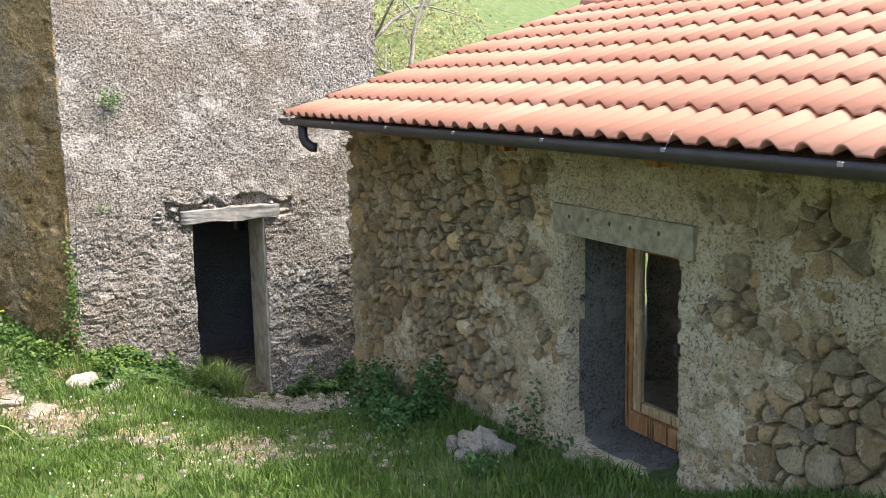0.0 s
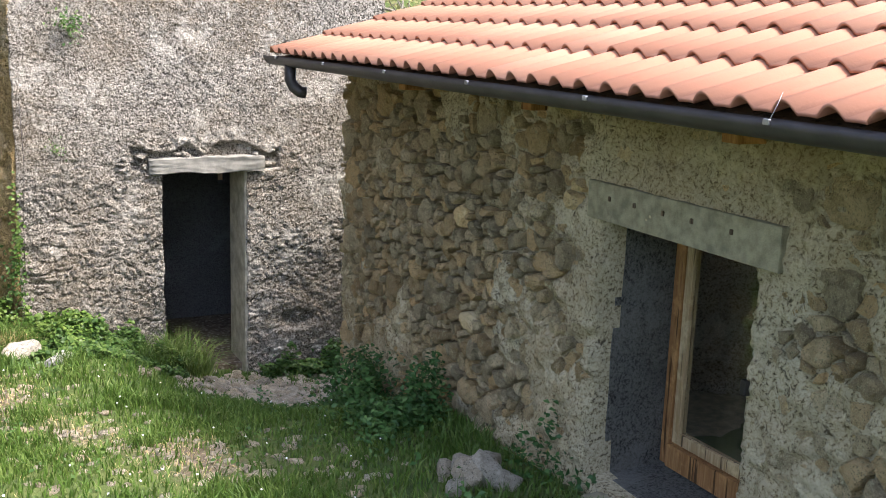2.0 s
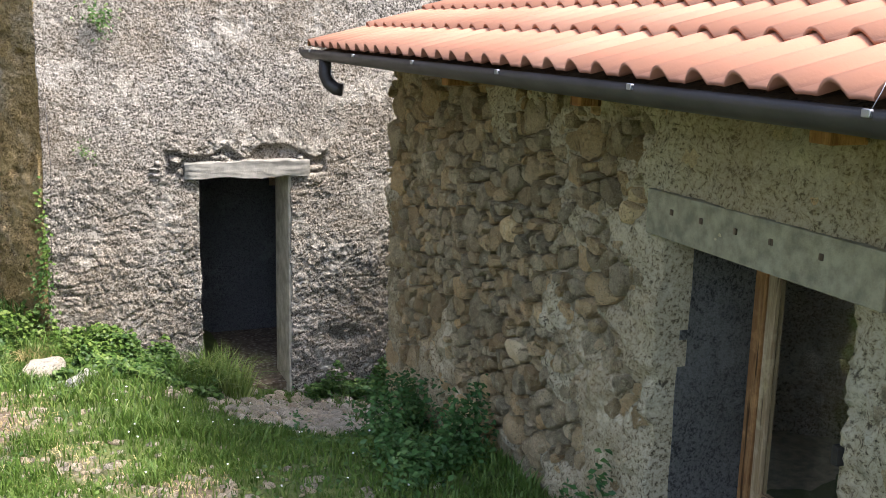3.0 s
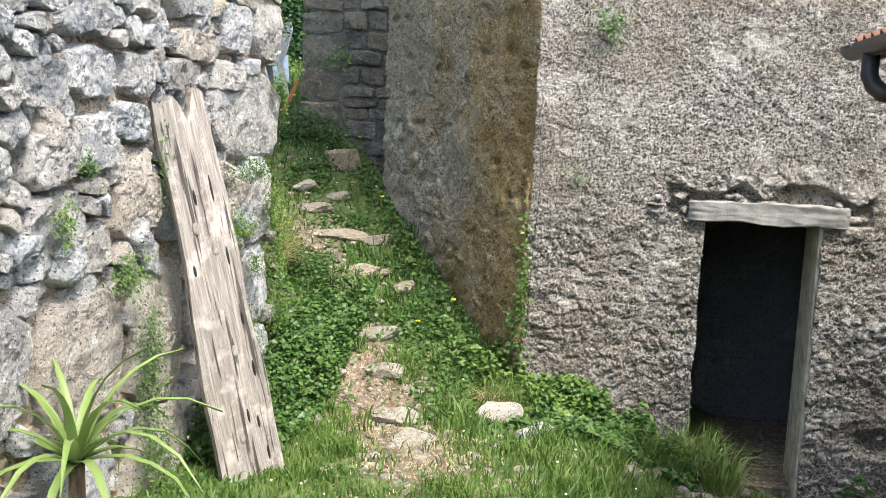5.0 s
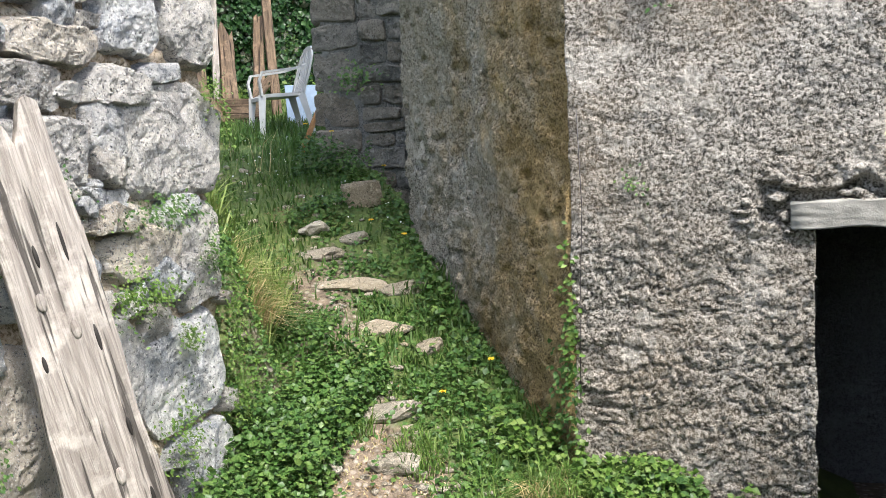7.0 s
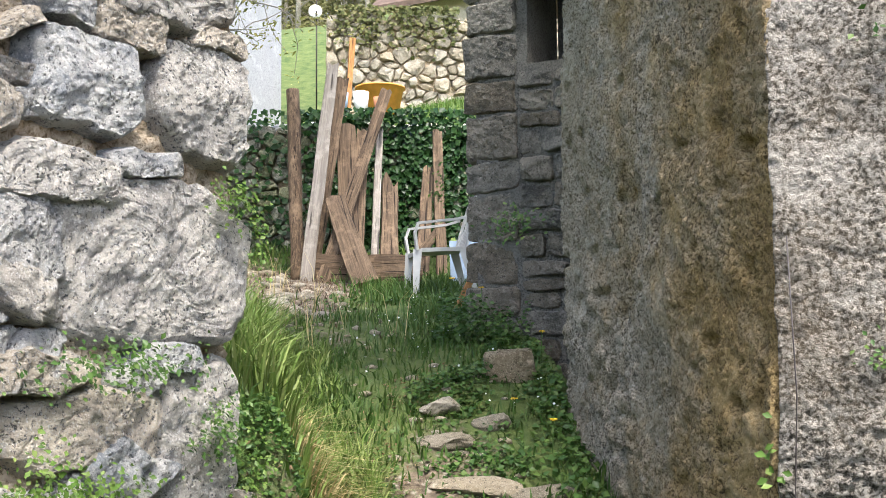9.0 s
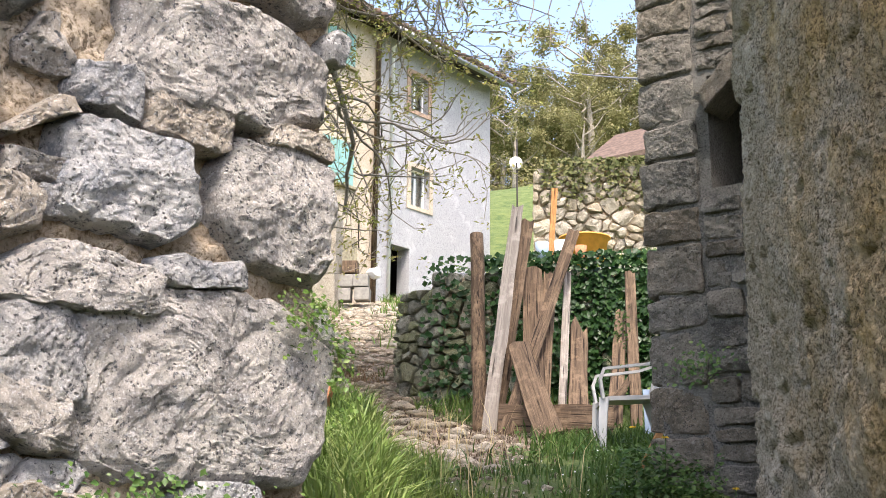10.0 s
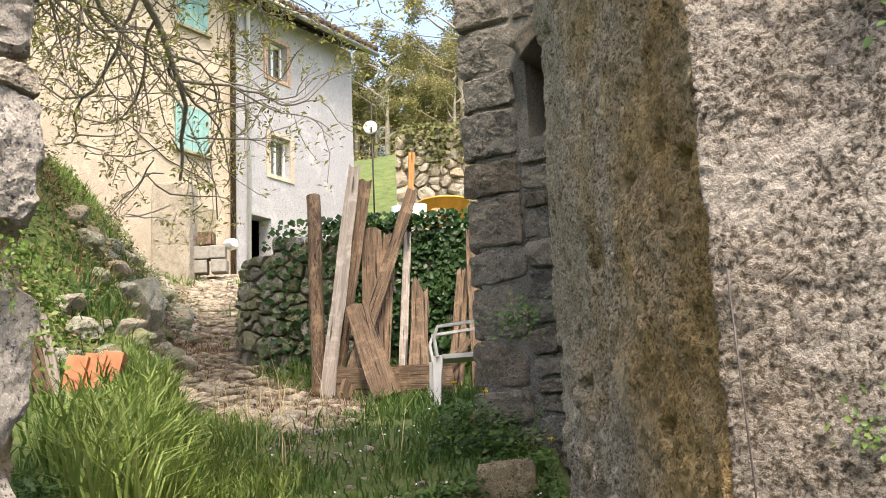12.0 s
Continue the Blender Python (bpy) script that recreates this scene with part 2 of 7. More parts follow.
def rough_render(name, light, mid, dark, stain, grain=1.0, relief=0.03, lichen=None):
    """Coarse lime render over rubble: pale grit of many sizes, darker pits, large soft stains."""
    n = Nodes(name)
    grit = n.noise(75 * grain, 4, 0.65, distortion=0.3)
    coarse = n.noise(24 * grain, 8, 0.75, distortion=0.6)
    flat = n.noise(19 * grain, 7, 0.75, n.scaled(n.coord, 1, 1, 1.25), 0.9)
    big = n.noise(1.1, 5, 0.6)
    c = n.mix(n.ramp(grit, (0.45, 0.0), (0.56, 0.95)), mid, light)
    c = n.mix(n.ramp(flat, (0.54, 0.0), (0.60, 0.6)), c, light)
    c = n.mix(n.ramp(coarse, (0.37, 0.95), (0.44, 0.0)), c, dark)
    c = n.mix(n.ramp(grit, (0.37, 0.9), (0.44, 0.0)), c, dark)
    c = n.mix(n.ramp(big, (0.40, 0.0), (0.68, 0.8)), c, n.mix(0.6, c, stain))
    c = n.mix(n.ramp(n.noise(3.1, 5, 0.65), (0.30, 0.5), (0.42, 0.0)), c, n.mix(0.5, c, dark))
    c = n.mix(n.ramp(n.noise(2.3, 8, 0.78), (0.54, 0.0), (0.60, 0.75)), c, n.mix(0.7, c, tuple(min(0.8, 1.25 * v) for v in light)))
    if lichen:
        sep = n.t.nodes.new("ShaderNodeSeparateXYZ")
        n.t.links.new(n.coord, sep.inputs[0])
        reach = n.math("ADD", n.math("MULTIPLY", sep.outputs[0], 0.22), n.noise(1.6, 6, 0.7))
        c = n.mix(n.ramp(reach, (0.62, 0.0), (0.86, 0.9)), c, n.mix(0.85, c, lichen, "MULTIPLY"))
    h = n.math("ADD", n.math("MULTIPLY", grit, 0.55), n.math("MULTIPLY", coarse, 0.9))
    h = n.math("ADD", h, n.math("MULTIPLY", flat, 0.3))
    return n.done(c, 0.95, h, 1.0, relief)


def rock(name, pale, grey, warm, scale=1.0, relief=0.03, low=0.62, pitted=0.8):
    """Weathered limestone with pits, pale and bluish patches, each stone a little different."""
    n = Nodes(name)
    r = n.math("FRACT", n.math("ADD", n.random(), n.island()))
    c = n.mix(n.ramp(n.noise(4.5 * scale, 12, 0.8), (0.42, 0.0), (0.54, 1.0)), grey, pale)
    c = n.mix(n.ramp(r, (0.3, 0.0), (1.0, 0.9)), c, n.mix(0.75, c, warm))
    own = n.math("FRACT", n.math("MULTIPLY", r, 7.31))
    c = n.mix(1.0, c, n.ramp(own, (0.0, low), (1.0, 1.0)), "MULTIPLY")
    c = n.mix(n.ramp(n.noise(11 * scale, 5, 0.65), (0.60, 0.0), (0.70, 0.6)), c, tuple(min(0.85, v * 1.25) for v in pale))
    pit = n.ramp(n.noise(48 * scale, 7, 0.8, None, 0.4), (0.40, 1.0), (0.445, 0.0))
    c = n.mix(n.math("MULTIPLY", pit, pitted), c, tuple(v * 0.35 for v in grey))
    c = n.mix(n.ramp(n.noise(130 * scale, 2, 0.5), (0.56, 0.0), (0.66, 0.5)), c, tuple(min(0.85, v * 1.25) for v in pale))
    v = n.warped(0.04, 16)
    hole = n.math("MULTIPLY", n.ramp(n.voronoi(52 * scale, "F1", v), (0.14, 1.0), (0.30, 0.0)), n.ramp(n.noise(9 * scale, 4), (0.48, 0.0), (0.56, 1.0)))
    c = n.mix(n.math("MULTIPLY", hole, 0.8), c, tuple(v2 * 0.25 for v2 in grey))
    h = n.math("ADD", n.math("MULTIPLY", n.noise(15 * scale, 4, 0.6), 0.5), n.math("MULTIPLY", n.noise(85 * scale, 8, 0.8), 0.55))
    h = n.math("SUBTRACT", h, n.math("MULTIPLY", hole, 0.35))
    h = n.math("SUBTRACT", h, n.math("MULTIPLY", pit, 0.2))
    return n.done(c, 0.93, h, 1.0, relief * 1.2)


def timber(name, pale, dark, along="Z", scale=1.0):
    """Weathered wood: streaks and splits along the grain, each piece with its own tone."""
    n = Nodes(name)
    tc = n.t.nodes.new("ShaderNodeTexCoord").outputs["Object"]
    s = {"X": (0.05, 1, 1), "Y": (1, 0.05, 1), "Z": (1, 1, 0.05)}[along]
    off = n.put("ShaderNodeVectorMath")
    n.t.links.new(n.scaled(tc, *s), off.inputs[0])
    n.t.links.new(n.random(), off.inputs[1])
    v = off.outputs[0]
    g = n.noise(95 * scale, 6, 0.7, v, 0.8)
    streak = n.noise(26 * scale, 4, 0.6, v, 0.5)
    blotch = n.noise(6 * scale, 5, 0.65, tc)
    c = n.mix(n.ramp(g, (0.36, 0.0), (0.60, 1.0)), dark, pale)
    c = n.mix(n.ramp(streak, (0.40, 0.7), (0.52, 0.0)), c, dark)
    c = n.mix(n.ramp(blotch, (0.52, 0.0), (0.64, 0.8)), c, tuple(min(0.8, 1.35 * a) for a in pale))
    c = n.mix(n.ramp(n.random(), (0.0, 0.0), (1.0, 0.6)), c, tuple(0.45 * a for a in pale))
    crack = n.ramp(n.noise(40 * scale, 3, 0.5, v), (0.33, 1.0), (0.39, 0.0))
    c = n.mix(n.math("MULTIPLY", crack, 0.85), c, tuple(0.2 * a for a in dark))
    return n.done(c, 0.85, n.math("SUBTRACT", g, crack), 0.8, 0.015)


def leafy(name, a, b, c, shine=0.5):
    n = Nodes(name)
    r = n.island()
    col = n.ramp(r, (0.0, a), (0.5, b), (1.0, c))
    col = n.mix(n.ramp(n.noise(1.7, 3), (0.35, 0.0), (0.65, 0.6)), col, a)
    n.done(col, shine)
    n.bsdf.inputs["Specular IOR Level"].default_value = 0.25
    # a little light comes through the blade
    tr = n.t.nodes.new("ShaderNodeBsdfTranslucent")
    n.link(col, tr.inputs["Color"])
    mx = n.t.nodes.new("ShaderNodeMixShader")
    mx.inputs[0].default_value = 0.3
    n.t.links.new(n.bsdf.outputs[0], mx.inputs[1])
    n.t.links.new(tr.outputs[0], mx.inputs[2])
    n.t.links.new(mx.outputs[0], n.t.nodes["Material Output"].inputs["Surface"])
    return n.mat


def plain(name, color, rough=0.6, metal=0.0, vary=0.12, scale=9.0, bump=0.15):
    n = Nodes(name)
    f = n.noise(scale, 5, 0.6)
    c = n.mix(n.ramp(f, (0.35, 0.0), (0.65, 1.0)), tuple(v * (1 - vary) for v in color), tuple(min(1.0, v * (1 + vary)) for v in color))
    return n.done(c, rough, n.noise(scale * 8, 4), bump, 0.005, metal)


M_FRONT = rough_render("grey_lime_render", (0.50, 0.462, 0.40), (0.14, 0.124, 0.10), (0.022, 0.022, 0.018), (0.21, 0.16, 0.10), 0.85, 0.045)
M_SIDE = rough_render("ochre_lime_render", (0.47, 0.42, 0.33), (0.25, 0.215, 0.155), (0.05, 0.042, 0.03), (0.30, 0.235, 0.13), 1.0, 0.035, (0.92, 0.70, 0.30))
M_SHED = rough_render("shed_mortar", (0.60, 0.515, 0.345), (0.45, 0.365, 0.22), (0.08, 0.06, 0.034), (0.40, 0.27, 0.13), 0.8)
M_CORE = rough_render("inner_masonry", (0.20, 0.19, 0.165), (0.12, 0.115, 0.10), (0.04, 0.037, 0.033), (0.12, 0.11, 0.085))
M_EARTHJOINT = rough_render("earthy_joint", (0.66, 0.57, 0.44), (0.44, 0.36, 0.25), (0.10, 0.08, 0.055), (0.48, 0.32, 0.17), 0.8)
# dark tone stands for the shade inside the doorway and niche
M_SHADEDARK = rough_render("shade_dark_masonry", (0.17, 0.17, 0.168), (0.11, 0.11, 0.109), (0.05, 0.05, 0.05), (0.10, 0.10, 0.10))
M_LIME = rock("pale_limestone", (0.82, 0.80, 0.75), (0.36, 0.38, 0.40), (0.72, 0.59, 0.41), 1.1, 0.05, 0.75, 0.95)
M_PATHSTONE = rock("trodden_stone", (0.53, 0.475, 0.375), (0.34, 0.30, 0.225), (0.47, 0.37, 0.235), 1.4)
M_SHEDSTONE = rock("brown_fieldstone", (0.80, 0.625, 0.37), (0.46, 0.35, 0.20), (0.76, 0.46, 0.18), 1.8, 0.04, 0.5, 0.7)
M_OCHRE = rock("ochre_sandstone", (0.74, 0.58, 0.34), (0.60, 0.44, 0.23), (0.72, 0.48, 0.20), 1.3, 0.02, 0.85, 0.35)
M_DARKSTONE = rock("dark_grey_stone", (0.31, 0.288, 0.24), (0.135, 0.128, 0.108), (0.27, 0.215, 0.14), 1.2, 0.04, 0.6)
M_OLDWOOD = timber("weathered_timber", (0.22, 0.152, 0.094), (0.045, 0.029, 0.018))
M_GREYWOOD = timber("silver_grey_timber", (0.45, 0.40, 0.34), (0.20, 0.17, 0.14))
M_WARMWOOD = timber("oiled_pine", (0.52, 0.27, 0.10), (0.30, 0.13, 0.045))
M_PINE = timber("pale_pine", (0.62, 0.45, 0.25), (0.42, 0.26, 0.12))
M_GUTTER = plain("dark_brown_gutter", (0.050, 0.042, 0.040), 0.42, 0.0, 0.2)
n = Nodes("terracotta_tile")
r = n.random()
c = n.mix(r, (0.36, 0.165, 0.10), (0.43, 0.22, 0.14))
c = n.mix(n.ramp(n.noise(14, 6, 0.7), (0.45, 0.0), (0.75, 0.45)), c, (0.40, 0.185, 0.115))
c = n.mix(n.ramp(n.noise(60, 3, 0.6), (0.66, 0.0), (0.75, 0.6)), c, (0.45, 0.2, 0.11))
M_TILE = n.done(c, 0.8, n.noise(90, 4), 0.25, 0.004)
n = Nodes("clear_glass")
n.done((0.9, 0.94, 0.93), 0.02)
n.bsdf.inputs["Transmission Weight"].default_value = 1.0
n.bsdf.inputs["IOR"].default_value = 1.45
n.bsdf.inputs["Specular IOR Level"].default_value = 0.6
M_GLASS = n.mat
M_CONCRETE = plain("greenish_cement", (0.27, 0.238, 0.155), 0.9, 0, 0.3, 14, 0.7)
M_LINTEL = plain("grey_stone_slab", (0.23, 0.22, 0.19), 0.9, 0, 0.2, 12, 0.6)
M_JAMB = plain("brown_jamb_mortar", (0.40, 0.36, 0.27), 0.9, 0, 0.3, 9, 0.8)
M_ZINC = plain("bright_zinc_clip", (0.34, 0.34, 0.34), 0.45, 0.9)
M_PLASTIC = plain("off_white_plastic", (0.44, 0.435, 0.41), 0.45, 0, 0.1, 5, 0.05)
M_BLUE = plain("pale_blue_sheet", (0.26, 0.33, 0.42), 0.6, 0, 0.1)
M_ORANGE = plain("orange_plastic", (0.78, 0.34, 0.07), 0.5, 0, 0.1)
M_WHITE = plain("white_paint", (0.76, 0.76, 0.74), 0.5, 0, 0.06)
M_IRON = plain("rusty_black_iron", (0.04, 0.035, 0.03), 0.6, 0.5, 0.3)
M_BRICK = plain("orange_brick", (0.40, 0.17, 0.085), 0.9, 0, 0.2, 14, 0.4)
M_TEAL = plain("faded_turquoise_paint", (0.21, 0.38, 0.34), 0.75, 0, 0.15, 6, 0.2)
M_BARK = rough_render("grey_bark", (0.42, 0.38, 0.31), (0.27, 0.235, 0.18), (0.08, 0.07, 0.055), (0.25, 0.22, 0.16), 3.0)
M_GRASS = leafy("grass_blades", (0.065, 0.125, 0.02), (0.11, 0.19, 0.034), (0.21, 0.27, 0.075), 0.45)
M_TALLGRASS = leafy("tall_pale_grass", (0.12, 0.19, 0.04), (0.19, 0.27, 0.065), (0.32, 0.36, 0.13), 0.4)
M_LANEGRASS = leafy("lane_grass_blades", (0.045, 0.095, 0.018), (0.08, 0.145, 0.03), (0.16, 0.21, 0.06), 0.45)
M_DRYGRASS = leafy("dry_grass", (0.50, 0.42, 0.22), (0.42, 0.33, 0.15), (0.60, 0.50, 0.28), 0.7)
M_WEED = leafy("weed_leaves", (0.04, 0.09, 0.02), (0.075, 0.145, 0.032), (0.15, 0.22, 0.055), 0.4)
M_IVY = leafy("ivy_leaves", (0.018, 0.05, 0.015), (0.03, 0.08, 0.02), (0.06, 0.12, 0.035), 0.35)
M_YUCCA = leafy("yucca_blades", (0.13, 0.2, 0.05), (0.20, 0.28, 0.08), (0.34, 0.36, 0.13), 0.4)
M_SPRING = leafy("spring_leaves", (0.20, 0.22, 0.05), (0.28, 0.28, 0.07), (0.30, 0.22, 0.08), 0.5)
M_FARLEAF = leafy("far_foliage", (0.19, 0.19, 0.075), (0.26, 0.25, 0.105), (0.32, 0.28, 0.14), 0.7)
M_SHRUB = leafy("shrub_leaves", (0.08, 0.095, 0.028), (0.13, 0.14, 0.045), (0.21, 0.185, 0.08), 0.6)
M_DEADLEAF = leafy("dead_leaves", (0.17, 0.11, 0.06), (0.25, 0.17, 0.09), (0.34, 0.25, 0.14), 0.7)
M_PETAL = plain("white_petal", (0.8, 0.8, 0.78), 0.6)
M_YELLOW = plain("yellow_petal", (0.75, 0.52, 0.03), 0.6)

# ---- ground ----
def ground_height(x, y):
    x, y = np.asarray(x, float), np.asarray(y, float)
    yard = np.interp(y, (-8, -0.7, 0.8, 1.65, 2.7, 3.4, 5.7, 7.1, 8.5, 10), (0.6, 0.18, 0.0, -0.12, -0.5, -0.66, -0.8, -0.9, -0.93, -1.0))
    yard = yard - 0.55 * smooth01((x - 1.9) / 1.9) * smooth01((y - 6.2) / 2.6)
    yard = yard + 0.25 * smooth01((x - 3.0) / 1.1) * (1 - smooth01((y - 1.5) / 4.0))
    s = (x - 1.2) * -0.56 + (y - 9.0) * 0.83
    q = (x - 1.2) * 0.83 + (y - 9.0) * 0.56
    lane = np.interp(s, (-1, 0, 0.76, 1.58, 2.65, 2.95, 4.3, 5.93, 6.9, 9, 12, 15.5, 20, 26, 40, 60, 90, 160, 900),
                     (-0.93, -0.85, -0.6, -0.3, 0.18, 0.36, 0.72, 1.0, 1.22, 1.8, 2.8, 3.8, 4.9, 6.7, 13, 19, 26, 34, 36))
    lane = lane + 0.22 * np.clip(q + 2.5, 0, 8) * smooth01((s - 9.5) / 4)
    bank = np.interp(s, (4, 6.3, 8, 9.5, 15, 20), (-1.7, -2.05, -2.6, -2.75, -4.5, -6.6))
    lane = lane + 2.2 * smooth01((bank + 0.35 - q) / 2.3) * smooth01((s - 4.0) / 2.0) * (1 - smooth01((s - 17) / 6))
    shelf = np.interp(s, (0.3, 1.0, 3, 6, 8), (-0.85, -0.60, -1.0, -2.1, -3.0))
    lane = lane + np.interp(s, (2, 4), (0.85, 0.5)) * smooth01((shelf - q) / 0.32) * smooth01((s - 0.4) / 0.6) * (1 - smooth01((s - 6) / 3))
    # the terrace held by the ivy wall
    behind = np.minimum((x + 4.7) * -0.51 + (y - 15.0) * 0.86, (x + 5.6) * 0.76 + (y - 15.3) * 0.65)
    lane = np.where(behind > 0.42, np.maximum(lane, 2.84 + 0.13 * behind), lane)
    w = smooth01((s + 0.3) / 0.8)
    w = w * np.where(s < 4.4, 1 - smooth01((q - 0.78) / 0.25), 1.0)
    return yard * (1 - w) + lane * w


def ground_fine(x, y):
    far = smooth01((np.hypot(x + 1, y - 8) - 14) / 20)
    return ground_height(x, y) + (0.035 * fbm(x * 1.3, y * 1.3, octaves=3, seed=3) + 0.022 * fbm(x * 6, y * 6, octaves=3, seed=4)) * (1 - far) + far * 0.8 * fbm(x * 0.08, y * 0.08, octaves=3, seed=6)


def stretched(lo, hi, step, far, grow=1.16):
    mid = list(np.arange(lo, hi + step / 2, step))
    out, d, p = [], step, hi
    while p < far:
        d *= grow
        p += d
        out.append(p)
    low, d, p = [], step, lo
    while p > -far:
        d *= grow
        p -= d
        low.append(p)
    return np.array(low[::-1] + mid + out)


def grass_cover(x, y):
    """How green the ground is, 0 bare path to 1 lush."""
    s = (x - 1.2) * -0.56 + (y - 9.0) * 0.83
    q = (x - 1.2) * 0.83 + (y - 9.0) * 0.56
    mid = np.interp(s, (-4, -2, 0, 3, 5, 8, 12, 20), (-0.6, -0.55, -0.30, -0.15, -1.0, -2.3, -3.2, -4.4))
    path = np.exp(-((q - mid) / np.interp(s, (4, 6), (0.42, 0.8))) ** 2) * np.interp(s, (-4, -2.5, 0.5, 1.2, 4, 6.0, 8, 22, 26), (0.4, 0.66, 0.66, 0.38, 0.3, 0.9, 1, 1, 0))
    bare = path + 0.55 * fbm(x * 1.1, y * 1.1, octaves=3, seed=21)
    nook = np.exp(-(((x - 3.75) / 0.6) ** 2 + ((y - 8.75) / 0.42) ** 2))
    stack = np.exp(-(((x + 3.3) / 1.0) ** 2 + ((y - 14.0) / 0.65) ** 2))
    return np.clip(-0.8 * stack + 1.05 - 1.25 * np.clip(bare, 0, 1) - 0.9 * nook, 0, 1)


gx, gy = stretched(-6.5, 5.2, 0.07, 420), stretched(-2.0, 17.0, 0.07, 520)
GX, GY = np.meshgrid(gx, gy, indexing="ij")
gv = np.stack([GX, GY, ground_fine(GX, GY)], -1).reshape(-1, 3)
gi = np.arange(GX.size).reshape(GX.shape)
gf = np.stack([gi[:-1, :-1], gi[1:, :-1], gi[1:, 1:], gi[:-1, 1:]], -1).reshape(-1, 4)
n = Nodes("earth_and_turf")
attr = n.t.nodes.new("ShaderNodeAttribute")
attr.attribute_name = "turf"
soil = n.mix(n.ramp(n.noise(9, 6, 0.7), (0.38, 0.0), (0.6, 1.0)), (0.09, 0.068, 0.046), (0.20, 0.155, 0.11))
soil = n.mix(n.ramp(n.voronoi(22), (0.15, 0.8), (0.42, 0.0)), soil, (0.36, 0.32, 0.26))
turf = n.mix(n.ramp(n.noise(3.0, 6, 0.7), (0.35, 0.0), (0.65, 1.0)), (0.045, 0.08, 0.018), (0.125, 0.15, 0.045))
fac = n.math("ADD", attr.outputs["Fac"], n.math("MULTIPLY", n.math("SUBTRACT", n.noise(14, 5, 0.7), 0.5), 0.9))
M_GROUND = n.done(n.mix(n.ramp(fac, (0.35, 0.0), (0.6, 1.0)), soil, turf), 0.95, n.noise(30, 7, 0.7), 0.8, 0.03)
gme = fast_mesh("ground", gv, gf, [M_GROUND])
ga = gme.attributes.new("turf", "FLOAT", "POINT")
ga.data.foreach_set("value", grass_cover(GX, GY).ravel().astype(np.float32))
ground = tagged(new("ground", gme), "grassy sloping yard and stony lane climbing a hillside", "ground", kind="structure")

# ---- old building with the dark doorway ----
FRONT_Y = 9.465
DOOR = (2.91, 3.66, -1.9, 0.39)


def front_relief(u, z):
    wx, wz = u + 0.06 * fbm(u * 7, z * 7, octaves=3, seed=1), z + 0.05 * fbm(u * 7, z * 9, octaves=3, seed=4)
    g1, g2, e = worley(wx * 9, wz * 10, seed=5)
    bare = smooth01((0.75 - z + 1.1 * fbm(u * 1.6, z * 1.6, octaves=3, seed=8)) / 0.9)
    d = 0.030 * fbm(u * 1.4, z * 1.4, octaves=3, seed=2) + (0.010 + 0.004 * bare) * fbm(u * 13, z * 14, octaves=4, seed=7)
    f1, f2, c = worley(wx * 46, wz * 46, seed=3)
    k1, k2, k = worley(wx * 26, wz * 28, seed=9)
    d = d + bare * 0.016 * smooth01((g2 - g1) * 4) * (0.2 + e) + (0.006 + 0.008 * bare) * k * smooth01((k2 - k1) * 5) + 0.009 * (0.25 + c) * (1 - np.clip(f1 * 1.5, 0, 1)) + 0.004 * vnoise(u * 95, z * 95, seed=6)
    # ragged hollow over the lintel
    top = 0.60 + 0.07 * vnoise(u * 7, z * 0, seed=41) - 0.10 * np.clip(abs(u - 3.25) - 0.45, 0, 1)
    hollow = smooth01((top - z) / 0.03) * smooth01((z - 0.40) / 0.02) * smooth01((u - 2.62) / 0.08) * smooth01((3.98 - u) / 0.06)
    hole = smooth01(1.2 - np.hypot((u - 4.12) / 0.22, (z + 1.02) / 0.10)) * 0.07
    return d - 0.06 * hollow - hole


building = thing("old_stone_building", label="tall old stone building in grey crumbling lime render", category="building")
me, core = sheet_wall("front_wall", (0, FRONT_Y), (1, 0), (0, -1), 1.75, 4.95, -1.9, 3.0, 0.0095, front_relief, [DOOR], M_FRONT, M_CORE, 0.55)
part("upper_front", new_box(1.77, 4.93, FRONT_Y + 0.02, FRONT_Y + 0.55, 3.0, 4.9), M_FRONT, building)
front_wall = child("front_wall", me, building, None, "grey rough-rendered wall with exposed rubble below")
child("wall_core", core, front_wall)

SIDE_A, SIDE_B = Vector((1.75, FRONT_Y)), Vector((0.20, 11.75))
side_d = (SIDE_B - SIDE_A).normalized()
side_n = (side_d.y, -side_d.x) if side_d.y < 0 else (-side_d.y, side_d.x)
SIDE_L = (SIDE_B - SIDE_A).length


def side_relief(u, z):
    wx, wz = u + 0.08 * fbm(u * 5, z * 5, octaves=3, seed=51), z + 0.08 * fbm(u * 5, z * 5, octaves=3, seed=54)
    g1, g2, e = worley(wx * 5.5, wz * 6.5, seed=14)
    low = smooth01((0.9 - z + 0.5 * u - 0.9 + 0.9 * fbm(u * 2, z * 2, octaves=3, seed=15)) / 0.8)
    d = 0.055 * fbm(u * 1.2, z * 1.2, octaves=3, seed=12) + 0.035 * low * smooth01((g2 - g1) * 2) * e + 0.02 * fbm(u * 9, z * 9, octaves=4, seed=18)
    pits = 0.035 * smooth01((vnoise(u * 9, z * 9, seed=17) - 0.5) * 4)
    f1, f2, c = worley(wx * 58, wz * 58, seed=13)
    k1, k2, k = worley(wx * 27, wz * 30, seed=19)
    return d - pits + 0.010 * k * smooth01((k2 - k1) * 5) + 0.008 * (0.2 + c) * (1 - np.clip(f1 * 1.5, 0, 1)) + 0.005 * vnoise(u * 90, z * 90, seed=16)


